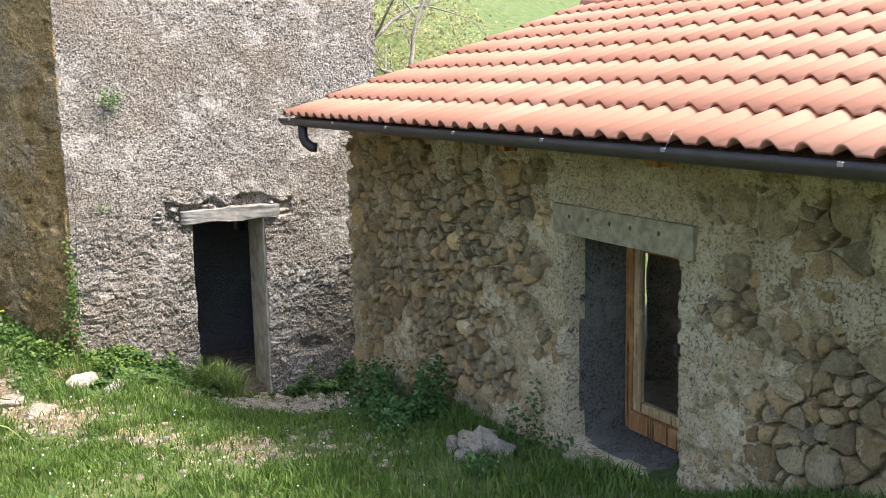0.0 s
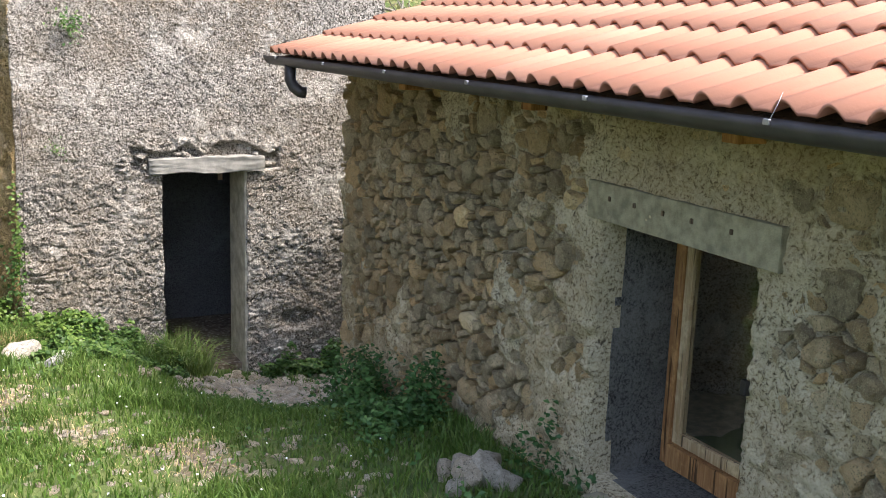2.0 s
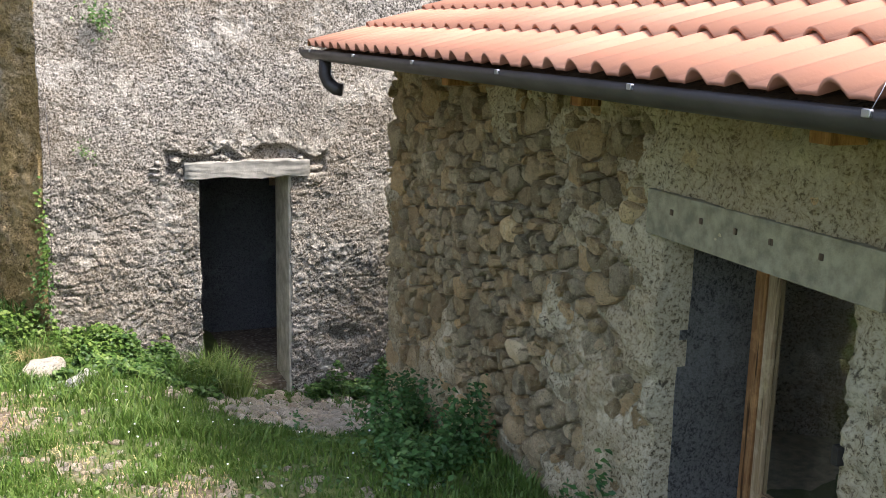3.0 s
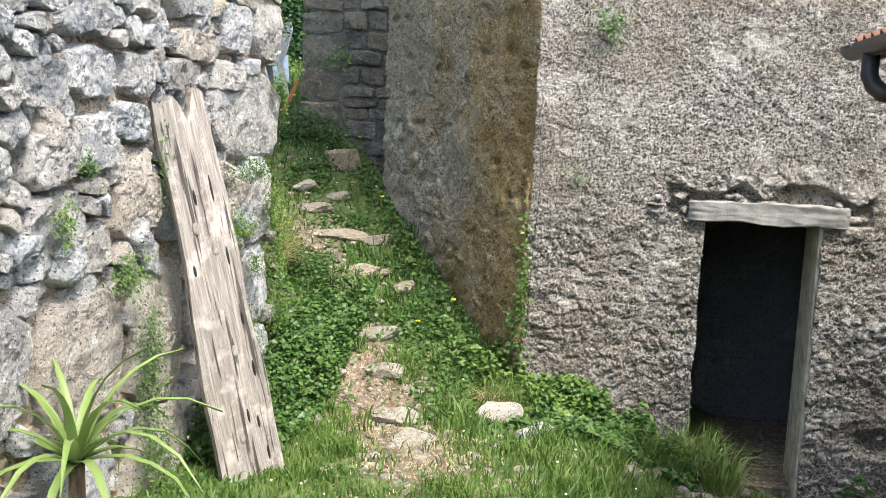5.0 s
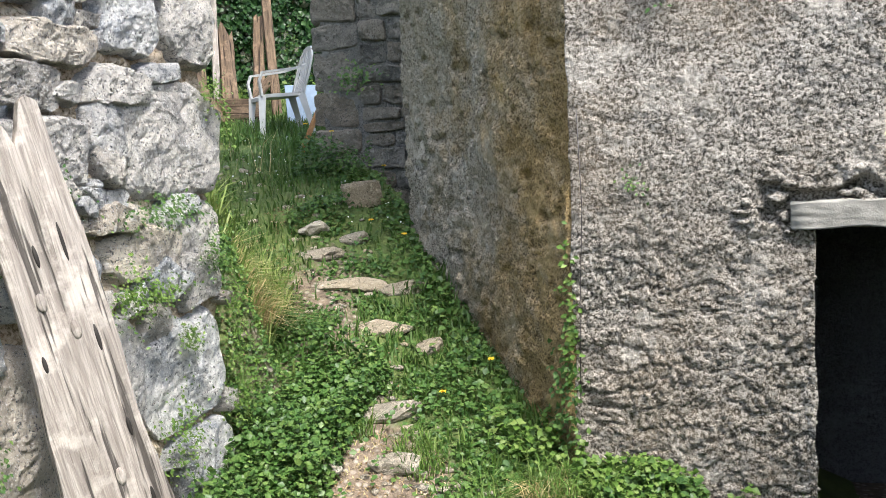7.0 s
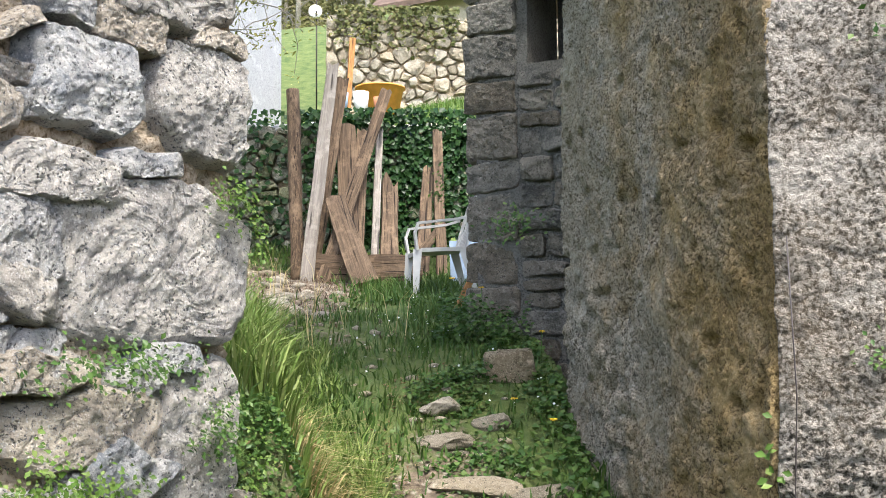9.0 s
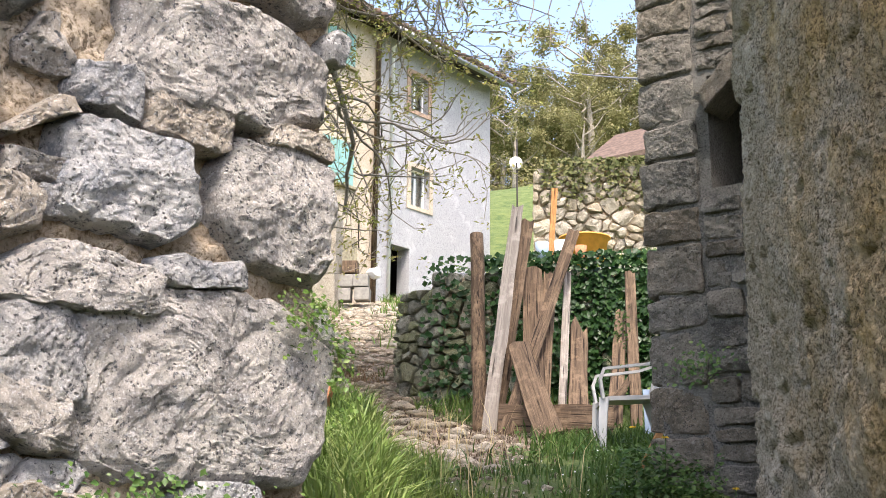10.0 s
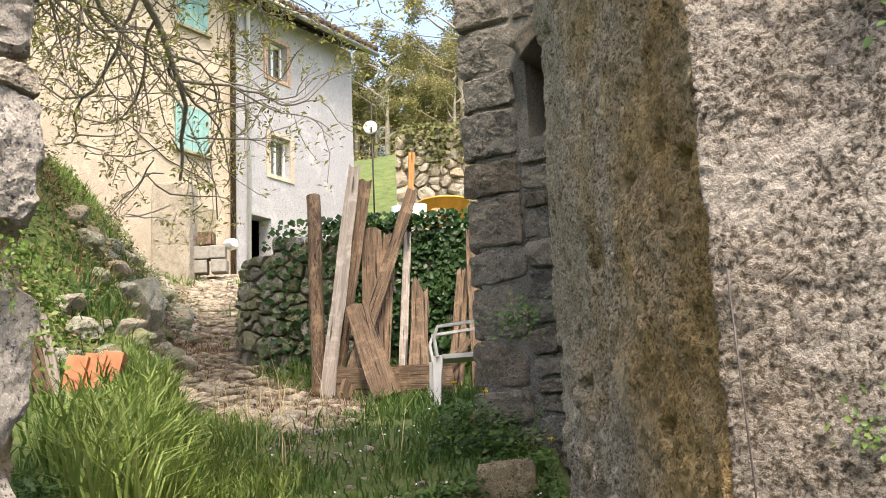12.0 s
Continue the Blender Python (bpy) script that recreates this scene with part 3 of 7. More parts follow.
me, core = sheet_wall("side_wall", tuple(SIDE_A), tuple(side_d), side_n, 0.0, SIDE_L, -1.1, 3.9, 0.0105, side_relief, [], M_SIDE, M_CORE, 0.45)
side_wall = child("side_wall", me, building, None, "ochre-stained rough render with lichen and pits")
child("wall_core", core, side_wall)

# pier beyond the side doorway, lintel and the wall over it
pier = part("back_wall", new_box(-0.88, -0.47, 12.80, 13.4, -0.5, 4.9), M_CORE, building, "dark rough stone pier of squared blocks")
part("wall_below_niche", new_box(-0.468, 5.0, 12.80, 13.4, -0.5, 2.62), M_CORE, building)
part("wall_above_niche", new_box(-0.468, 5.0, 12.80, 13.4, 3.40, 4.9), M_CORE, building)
# niche backing and end wall: shade put into their dark colour
part("niche_back", new_box(-0.468, 5.0, 13.42, 13.6, 2.5, 3.5), M_SHADEDARK, building)
part("end_wall", new_box(4.5, 5.0, 10.02, 11.6, -2.0, 4.9), M_SHADEDARK, building)
# unseen rear room, added with low wall and no roof to light the gap
part("rear_wall", new_box(4.5, 5.0, 11.602, 12.78, -2.0, 0.5), M_CORE, building)
# unseen partition, added in a dark colour to keep the doorway dark
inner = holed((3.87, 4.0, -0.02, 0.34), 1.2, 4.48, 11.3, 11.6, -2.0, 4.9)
part("inner_wall", inner, M_SHADEDARK, building, "added inner wall, coloured dark for shade, with a small gap")
rubble = new_box(3.5, 4.48, 12.1, 12.4, -1.0, 0.9, bevel=0.02)
bmesh.ops.subdivide_edges(rubble, edges=rubble.edges, cuts=8, use_grid_fill=True)
for v in rubble.verts:
    v.co += 0.06 * noise.noise_vector(v.co * 7)
part("rear_masonry", rubble, M_OCHRE, building, "ochre masonry in an added rear room left open to daylight")
part("floor", new_box(1.6, 4.48, 9.6, 11.28, -1.75, -1.44), M_GROUND, building)
bm = new_box(-0.30, 0.30, 12.66, 13.0, -0.07, 0.07)
bmesh.ops.subdivide_edges(bm, edges=bm.edges, cuts=9, use_grid_fill=True)
for v in bm.verts:
    v.co += 0.03 * noise.noise_vector(v.co * 6) + 0.012 * noise.noise_vector(v.co * 19)
bmesh.ops.transform(bm, matrix=Matrix.Translation((-0.24, 0, 3.36)) @ Matrix.Rotation(radians(-38), 4, "Y"), verts=bm.verts)
part("lintel", bm, M_DARKSTONE, building, "slanting rough grey stone over the niche", smooth=True)
# unseen slab, added to close the front room off from the sky
part("roof_slab", new_box(-1.1, 5.2, 9.3, 11.62, 4.92, 5.05), M_CORE, building)

# door lintel: a thick slab, chipped along its edges
part("upper_side", new_box(0, SIDE_L, -0.45, -0.02, 3.9, 4.9, turn=Matrix(((side_d.x, side_n[0], 0, SIDE_A.x), (side_d.y, side_n[1], 0, SIDE_A.y), (0, 0, 1, 0), (0, 0, 0, 1)))), M_SIDE, building)
bm = new_box(2.80, 3.80, FRONT_Y - 0.05, FRONT_Y + 0.42, 0.385, 0.515)
bmesh.ops.subdivide_edges(bm, edges=bm.edges, cuts=14, use_grid_fill=True)
for v in bm.verts:
    k = noise.noise(v.co * 9)
    v.co += Vector((0.012 * k, 0.022 * noise.noise(v.co * 13) + 0.01 * noise.noise(v.co * 41), 0.018 * k + 0.012 * noise.noise(v.co * 31) + (0.03 * (v.co.x - 3.3) * 0.5 if v.co.z > 0.45 else 0)))
part("lintel", bm, M_LINTEL, building, "pale worn stone lintel slab", smooth=True)
part("jamb", new_box(3.64, 3.70, FRONT_Y + 0.02, FRONT_Y + 0.52, -1.6, 0.38, bevel=0.012), M_JAMB, building, "brown mortar-faced door jamb")

# ---- shed ----
SHED_X = 4.136
WINDOW = (-4.74, -3.63, -0.62, 0.78)


def shed_bare(u, z):
    """1 where the mortar has fallen out of the joints, 0 where it is smeared over the stones."""
    patch = 1.15 - np.hypot((u + 6.75) / 1.25, (z - 0.42) / 0.85)
    right = 0.55 - np.hypot((u + 2.4) / 0.9, (z - 0.1) / 0.9)
    return smooth01(np.maximum(patch, right) * 1.1 + 0.55 + 1.5 * fbm(u * 2.8, z * 2.8, octaves=4, seed=37))


def shed_relief(u, z):
    bare = shed_bare(u, z)
    k1, k2, k = worley(u * 16 + 0.5 * vnoise(u * 9, z * 9, seed=34), z * 18, seed=35)
    lumps = 0.040 * fbm(u * 9, z * 10, octaves=4, seed=32, gain=0.65) + 0.012 * fbm(u * 28, z * 28, octaves=3, seed=33) + 0.010 * k * smooth01((k2 - k1) * 5)
    return 0.025 * fbm(u * 1.6, z * 1.6, octaves=3, seed=31) + lumps + 0.020 - 0.085 * bare


shed = thing("stone_shed", label="low stone shed with a new orange tiled roof", category="shed")
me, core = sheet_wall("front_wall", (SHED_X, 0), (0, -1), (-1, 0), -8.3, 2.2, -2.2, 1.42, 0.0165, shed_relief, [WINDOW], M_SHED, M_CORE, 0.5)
shed_wall = child("front_wall", me, shed, None, "brown and grey rubble wall with smeared mortar")
child("wall_core", core, shed_wall)
gable = holed((6.5, 8.1, -0.78, 0.9), SHED_X + 0.02, 9.4, 7.85, 8.26, -2.2, 1.42)
part("gable_wall", gable, M_SHED, shed, "rubble gable with an open doorway")
# the wide opening is unseen, added to bring daylight onto the cross wall
back = holed((1.2, 4.2, -0.78, 1.2), -2.2, 7.83, -9.38, -9.0, -2.2, 1.42)
bmesh.ops.rotate(back, cent=(0, 0, 0), matrix=Matrix.Rotation(radians(90), 3, "Z"), verts=back.verts)
part("back_wall", back, M_SHED, shed, "rubble back wall with an added opening that lets in daylight")
inner_me, inner_core = sheet_wall("cross_wall", (5.83, 6.02), (0.78, -0.62), (-0.62, -0.78), 0.0, 2.6, -0.78, 1.0, 0.03, lambda u, z: 0.03 * fbm(u * 6, z * 6, octaves=4, seed=66, gain=0.65) + 0.03 * worley(u * 8, z * 9, seed=67)[2], [], M_EARTHJOINT, M_EARTHJOINT, 0.4)
cross_wall = child("cross_wall", inner_me, shed, None, "grey rubble cross wall inside the shed")
child("wall_core", inner_core, cross_wall)
part("end_wall", new_box(SHED_X + 0.52, 8.98, -2.2, -1.75, -2.2, 1.42), M_CORE, shed)
part("floor", new_box(SHED_X + 0.1, 9.0, -1.7, 7.8, -1.0, -0.78), M_CONCRETE, shed)
for y0, y1 in ((7.9, 8.26), (-2.2, -1.9)):
    gable = bmesh.new()
    vs = [gable.verts.new(p) for p in ((4.15, y0, 1.42), (9.38, y0, 1.42), (6.86, y0, 2.36), (4.15, y1, 1.42), (9.38, y1, 1.42), (6.86, y1, 2.36))]
    for f in ((0, 1, 2), (5, 4, 3), (0, 3, 4, 1), (1, 4, 5, 2), (2, 5, 3, 0)):
        gable.faces.new([vs[i] for i in f])
    part("gable_peak", gable, M_SHED, shed)

# roof: boards, then one tile after another
SLOPE = math.atan2(1.0, 3.3)
eave = Matrix.Translation((3.55, 8.30, 1.445)) @ Matrix.Rotation(-SLOPE, 4, "Y")
roof = part("roof", new_box(0.02, 3.44, -10.45, -0.02, -0.07, -0.03), M_OLDWOOD, shed, "new orange terracotta tile roof", m=eave)
part("back_slope", new_box(-0.02, 2.9, -10.5, 0.0, -0.05, 0.0, turn=Matrix.Translation((6.88, 8.30, 2.43)) @ Matrix.Rotation(radians(17), 4, "Y")), M_TILE, shed)
WAVE, ROW = 0.189, 0.438


def tile_data():
    prof = []
    for w in range(2):
        for k in range(15):
            a = k / 14
            y = (w + a) * WAVE
            h = 0.040 * math.sin(math.pi * a / 0.56) ** 0.9 if a < 0.56 else 0.002 * math.sin(math.pi * (a - 0.56) / 0.44)
            if not prof or y > prof[-1][0] + 1e-4:
                prof.append((y, h))
    verts, faces = [], []
    for x, lift in ((0.0, 0.030), (ROW + 0.03, 0.004)):
        for thick in (0.0, -0.013):
            verts += [(x, -y, h + lift + thick) for y, h in prof]
    m = len(prof)
    for i in range(m - 1):
        faces += [(i, i + 1, 2 * m + i + 1, 2 * m + i), (m + i + 1, m + i, 3 * m + i, 3 * m + i + 1), (i + 1, i, m + i, m + i + 1)]
    faces += [(0, 2 * m, 3 * m, m), (m - 1, 2 * m - 1, 4 * m - 1, 3 * m - 1)]
    me = mesh_data("roof_tile", verts, faces, [M_TILE])
    return me


tile_me = tile_data()
rng = np.random.default_rng(7)
for r in range(8):
    for c in range(27):
        m = Matrix.Translation((r * ROW - 0.03 + rng.uniform(-0.004, 0.004), -c * 2 * WAVE + 0.02, 0.0)) @ pose(0, 0, 0, rng.uniform(-0.25, 0.25), 0, rng.uniform(-0.25, 0.25))
        child("roof_tile", tile_me, roof, m)
bm = bmesh.new()
v, f = tube([(0, 0, 0), (0, -0.42, 0)], [0.085, 0.075], 12)
vs = [bm.verts.new((p.x, p.y, p.z * 0.8)) for p in v]
for q in f:
    bm.faces.new([vs[i] for i in q])
ridge_me = bm_data("ridge_tile", bm, M_TILE, True)
for c in range(26):
    child("ridge_tile", ridge_me, roof, Matrix.Translation((3.45, 0.02 - c * 0.4, 0.03)))

# gutter: a half-round channel with a rolled lip, clips and a short outlet
def channel(y0, y1, r, t):
    bm = bmesh.new()
    ring = [(-math.cos(a) * r, -math.sin(a) * r) for a in np.linspace(0, math.pi, 11)] + [(math.cos(a) * (r - t), -math.sin(a) * (r - t)) for a in np.linspace(0, math.pi, 11)]
    ring[0] = (ring[0][0] - 0.006, 0.004)
    rows = [[bm.verts.new((x, y, z)) for x, z in ring] for y in (y0, y1)]
    for k in range(len(ring)):
        m = (k + 1) % len(ring)
        bm.faces.new((rows[0][k], rows[0][m], rows[1][m], rows[1][k]))
    half = [bm.verts.new((-math.cos(a) * r, y1 - 0.001, -math.sin(a) * r)) for a in np.linspace(0, math.pi, 11)]
    bm.faces.new(half)
    return bm


gutter = part("gutter", channel(-2.2, 8.16, 0.062, 0.005), M_GUTTER, shed, "dark brown half-round gutter", Matrix.Translation((3.475, 0, 1.435)), smooth=True)
for k in range(11):
    y = 7.86 - k * 0.985
    child("clip", bm_data("clip", new_box(-0.073, -0.060, y - 0.013, y + 0.013, -0.010, 0.009, bevel=0.003), M_ZINC), gutter)
    if k == 5:
        child("wire", tube_data("wire", [(-0.06, y, 0.0), (-0.02, y + 0.01, 0.05), (0.0, y + 0.012, 0.09)], [0.0009] * 3, M_ZINC, 5), gutter)
child("outlet", tube_data("outlet", [(0.0, 7.72, -0.05), (0.0, 7.72, -0.15), (0.02, 7.70, -0.20), (0.06, 7.68, -0.235), (0.10, 7.66, -0.24)], [0.042] * 5, M_GUTTER, 14), gutter)
for y in (2.15, 3.72, 5.3, 6.9, 0.6):
    part("rafter_end", new_box(3.98, 4.15, y - 0.05, y + 0.05, 1.27, 1.34, bevel=0.006), M_WARMWOOD, shed, "orange pine rafter end")

# window opening: cement lintel with plugged holes, pine frame and sash
lintel = part("window_lintel", new_box(SHED_X - 0.055, SHED_X + 0.42, 3.49, 4.82, 0.775, 0.965, bevel=0.008), M_CONCRETE, shed, "greenish cement lintel with plugged holes")
for fr in (0.14, 0.29, 0.45, 0.60, 0.79):
    y = 4.82 - 1.33 * fr
    child("plug", bm_data("plug", new_box(SHED_X - 0.061, SHED_X - 0.03, y - 0.010, y + 0.010, 0.880, 0.904, bevel=0.004), M_OLDWOOD), lintel)
window = thing("window_door", label="oiled pine glazed door set deep in the shed wall", category="window")
WX = SHED_X + 0.47


def bar(name, y0, y1, z0, z1, x0, x1, parent, mat=M_WARMWOOD):
    return part(name, new_box(x0, x1, y0, y1, z0, z1, bevel=0.006), mat, parent)


bar("frame_stile", 4.665, 4.735, -0.60, 0.77, WX, WX + 0.09, window)
bar("frame_stile", 3.635, 3.72, -0.60, 0.77, WX, WX + 0.09, window)
bar("frame_head", 3.72, 4.665, 0.69, 0.77, WX, WX + 0.09, window)
bar("frame_sill", 3.72, 4.665, -0.60, -0.47, WX - 0.02, WX + 0.09, window)
sash = bar("sash_stile", 4.605, 4.66, -0.465, 0.685, WX + 0.01, WX + 0.065, window, M_PINE)
bar("sash_stile", 3.725, 3.785, -0.465, 0.685, WX + 0.01, WX + 0.065, window)
bar("sash_rail", 3.785, 4.605, 0.62, 0.685, WX + 0.01, WX + 0.065, window)
bar("sash_rail", 3.785, 4.605, -0.465, -0.40, WX + 0.01, WX + 0.065, window, M_PINE)
glass = part("pane", new_box(WX + 0.034, WX + 0.042, 3.785, 4.605, -0.40, 0.62), M_GLASS, window, "clear reflecting glass pane")
glass.visible_shadow = False
for z in (0.22,):
    part("hinge", new_box(SHED_X - 0.05, SHED_X + 0.02, 3.61, 3.645, z, z + 0.07, bevel=0.01), M_IRON, window, "black iron hinge pin")
tagged(new("doorstep", bm_data("doorstep", new_box(4.0, 4.42, 3.75, 4.62, -0.86, -0.64, bevel=0.03), M_CONCRETE)), "worn flat stone doorstep below the pine window", "doorstep", kind="structure")

# ---- big stone wall ----
WEST_X = 0.10


def west_relief(u, z):
    return -0.016 + 0.024 * fbm(u * 3, z * 3, octaves=3, seed=61) + 0.034 * fbm(u * 12, z * 14, octaves=4, seed=62, gain=0.65) + 0.012 * smooth01(worley(u * 22, z * 26, seed=63)[2] * 2 - 0.6)


me, core = sheet_wall("wall_west", (WEST_X, 0), (0, -1), (1, 0), -8.80, -5.2, -2.0, 3.0, 0.016, west_relief, [], M_EARTHJOINT, M_CORE, 0.7)
wall_west = tagged(new("wall_west", me), "dry wall of big pale limestone blocks and rubble", "stone wall", kind="structure")
child("wall_core", core, wall_west)

# ---- stone kit ----
def clip_poly(poly, nx, nz, c):
    """The part of a convex polygon with nx*u + nz*z <= c."""
    out = []
    for i in range(len(poly)):
        a, b = poly[i], poly[(i + 1) % len(poly)]
        da, db = nx * a[0] + nz * a[1] - c, nx * b[0] + nz * b[1] - c
        if da <= 0:
            out.append(a)
        if (da < 0 < db) or (db < 0 < da):
            t = da / (da - db)
            out.append((a[0] + t * (b[0] - a[0]), a[1] + t * (b[1] - a[1])))
    return out


def stone_cells(seeds, rect, squash):
    """Power diagram of (u, z, radius) seeds in a rectangle; squash > 1 makes the stones lie flat."""
    u0, u1, z0, z1 = rect
    pts = np.array([(u, z * squash, r) for u, z, r in seeds])
    cells = []
    for i, (u, z, r) in enumerate(pts):
        poly = [(u0, z0 * squash), (u1, z0 * squash), (u1, z1 * squash), (u0, z1 * squash)]
        d = np.hypot(pts[:, 0] - u, pts[:, 1] - z) - pts[:, 2]
        for j in np.argsort(d)[:28]:
            if j == i:
                continue
            v, w, s = pts[j]
            nx, nz = 2 * (v - u), 2 * (w - z)
            c = v * v + w * w - s * s - (u * u + z * z - r * r)
            poly = clip_poly(poly, nx, nz, c)
            if len(poly) < 3:
                break
        cells.append([(a, b / squash) for a, b in poly] if len(poly) >= 3 else None)
    return cells


def scatter_seeds(rng, rect, fixed, sizes, tries, holes=(), fill=0.82):
    """Seeds that keep apart by their own radii; fixed ones first."""
    u0, u1, z0, z1 = rect
    have = np.zeros((len(fixed) + len(sizes), 3))
    k = len(fixed)
    if k:
        have[:k] = fixed
    for r in sizes:
        for _ in range(tries):
            u, z = rng.uniform(u0, u1), rng.uniform(z0, z1)
            if any(a - r * 0.3 < u < b + r * 0.3 and c - r * 0.3 < z < d + r * 0.3 for a, b, c, d in holes):
                continue
            if k == 0 or ((u - have[:k, 0]) ** 2 + (1.5 * (z - have[:k, 1])) ** 2 > (fill * (r + have[:k, 2])) ** 2).all():
                have[k] = (u, z, r)
                k += 1
                break
    return [tuple(h) for h in have[:k]]


def stone_on_wall(poly, gap, bulge, rng, around=14, rings=3, rough=0.12, round_=0.5, foot=0.05, lean_most=0.7):
    """A stone whose face fills a cell of the wall: verts as (u, z, out) and faces."""
    pts = np.array(poly)
    c = pts.mean(0)
    ang = np.linspace(0, 2 * np.pi, around, endpoint=False) + rng.uniform(0, 0.4)
    dirs = np.stack([np.cos(ang), np.sin(ang)], 1)
    rad = np.full(around, 1e9)
    for i in range(len(pts)):
        a, b = pts[i] - c, pts[(i + 1) % len(pts)] - c
        e = b - a
        nrm = np.array([e[1], -e[0]])
        ln = np.hypot(*nrm)
        if ln < 1e-6:
            continue
        nrm /= ln
        dist = nrm @ a
        if dist < 0:
            nrm, dist = -nrm, -dist
        dot = dirs @ nrm
        rad = np.where(dot > 1e-3, np.minimum(rad, np.maximum(dist - gap, 0.004) / np.maximum(dot, 1e-3)), rad)
    soft = (np.roll(rad, 1) + np.roll(rad, -1) + rad * 2) / 4
    rad = np.minimum(rad * 1.02, rad * (1 - round_) + soft * round_)
    size = float(np.sqrt(rad.mean() ** 2))
    tilt = rng.uniform(-0.12, 0.12, 2)
    verts = []
    prof = [1.0, 0.93] + [0.86 * (1 - k / (rings - 1)) ** 0.8 for k in range(0, rings - 1)]
    sd = int(rng.integers(0, 9999))
    rise = (0.0, 0.72, 0.97) + (1.0,) * rings
    rows = [(1.0, -foot, False)] + [(p, bulge * rise[k], True) for k, p in enumerate(prof)]
    for p, h, top in rows:
        for k in range(around):
            r = rad[k] * p
            u, z = c[0] + dirs[k, 0] * r, c[1] + dirs[k, 1] * r
            verts.append((u, z, h + (tilt[0] * (u - c[0]) + tilt[1] * (z - c[1]) if top else 0)))
    verts.append((c[0], c[1], bulge))
    v = np.array(verts)
    # broken facets: a few slanting planes cut the face
    for _ in range(4):
        ang_, lean_ = rng.uniform(0, 2 * np.pi), rng.uniform(0.15, 1.0) * lean_most
        along_ = (v[:, 0] - c[0]) * math.cos(ang_) + (v[:, 1] - c[1]) * math.sin(ang_)
        v[:, 2] = np.where(v[:, 2] > 0, np.minimum(v[:, 2], np.maximum(bulge * rng.uniform(0.9, 1.25) + (size * rng.uniform(0.1, 0.6) - along_) * lean_, 0.1 * bulge)), v[:, 2])
    f = 1.0 / max(0.03, size * 0.6)
    for ax in range(3):
        k_ = fbm(v[:, 0] * f, v[:, 1] * f, v[:, 2] * f, octaves=4, seed=sd + ax * 31, gain=0.6)
        v[:, ax] += rough * size * k_ * (0.8 if ax == 2 else 0.6)
        if size > 0.035:
            v[:, ax] += min(0.020, 0.22 * size) * (1.0 if ax == 2 else 0.65) * fbm(v[:, 0] * 16, v[:, 1] * 16, v[:, 2] * 16, octaves=4, seed=sd + ax * 7, gain=0.72)
    faces = []
    for i in range(len(rows) - 1):
        for k in range(around):
            m = (k + 1) % around
            a, b = i * around + k, i * around + m
            faces.append((a, b, b + around))
            faces.append((a, b + around, a + around))
    last = (len(rows) - 1) * around
    faces += [(last + k, last + (k + 1) % around, len(v) - 1) for k in range(around)]
    return v, faces


def wall_frame(origin, along, out, warp=0.0, freq=5.0):
    """Maps (u, z, d) of a wall to the world; warp bends all the joints together, so that no edge runs straight."""
    def to_world(v):
        v = np.array(v, float)
        if warp:
            u, z = v[:, 0].copy(), v[:, 1].copy()
            v[:, 0] += warp * fbm(u * freq, z * freq, octaves=4, seed=201, gain=0.6)
            v[:, 1] += warp * fbm(u * freq, z * freq, octaves=4, seed=231, gain=0.6)
        return np.stack([origin[0] + along[0] * v[:, 0] + out[0] * v[:, 2], origin[1] + along[1] * v[:, 0] + out[1] * v[:, 2], v[:, 1]], 1)
    return to_world


def lay_stones(cells, place, parent, material, rng, gap, bulge, name="stone", limit=300, near=None, fine=0, **kw):
    """Each cell becomes a stone of its own; what is past the limit is joined as stuff."""
    order = [i for i, c in enumerate(cells) if c]
    if near is not None:
        order.sort(key=lambda i: (np.mean([p[0] for p in cells[i]]) - near[0]) ** 2 + (np.mean([p[1] for p in cells[i]]) - near[1]) ** 2)
    rest_v, rest_f, count = [], [], 0
    for rank, i in enumerate(order):
        b = bulge(i) if callable(bulge) else bulge * rng.uniform(0.5, 1.4)
        span = max(np.ptp([p[0] for p in cells[i]]), np.ptp([p[1] for p in cells[i]]))
        dense = fine and span > fine
        v, f = stone_on_wall(cells[i], gap, b, rng, **(dict(kw, around=84, rings=24) if dense else kw))
        mat = material(i) if callable(material) and not isinstance(material, bpy.types.Material) else material
        w = place(v)
        if rank < limit:
            c = w.mean(0)
            me = mesh_data(name, w - c, f, [mat], smooth=False)
            child(name, me, parent, Matrix.Translation(c))
        else:
            rest_f += [tuple(k + count for k in t) for t in f]
            rest_v.append(w)
            count += len(w)
    if rest_v:
        ob = child(name + "_rest", mesh_data(name + "_rest", np.concatenate(rest_v), rest_f, [material if isinstance(material, bpy.types.Material) else material(10 ** 6)], smooth=False), parent)
        tagged(ob, kind="stuff")


def broken_radius(dirs, rng, planes=13):
    """How far a broken stone reaches in each direction: a hull of random planes."""
    nrm = rng.normal(0, 1, (planes, 3))
    nrm /= np.linalg.norm(nrm, axis=1, keepdims=True)
    dist = rng.uniform(0.62, 1.0, planes)
    dot = dirs @ nrm.T
    return np.minimum(np.where(dot > 0.05, dist / np.maximum(dot, 0.05), 9).min(1), 1.15)


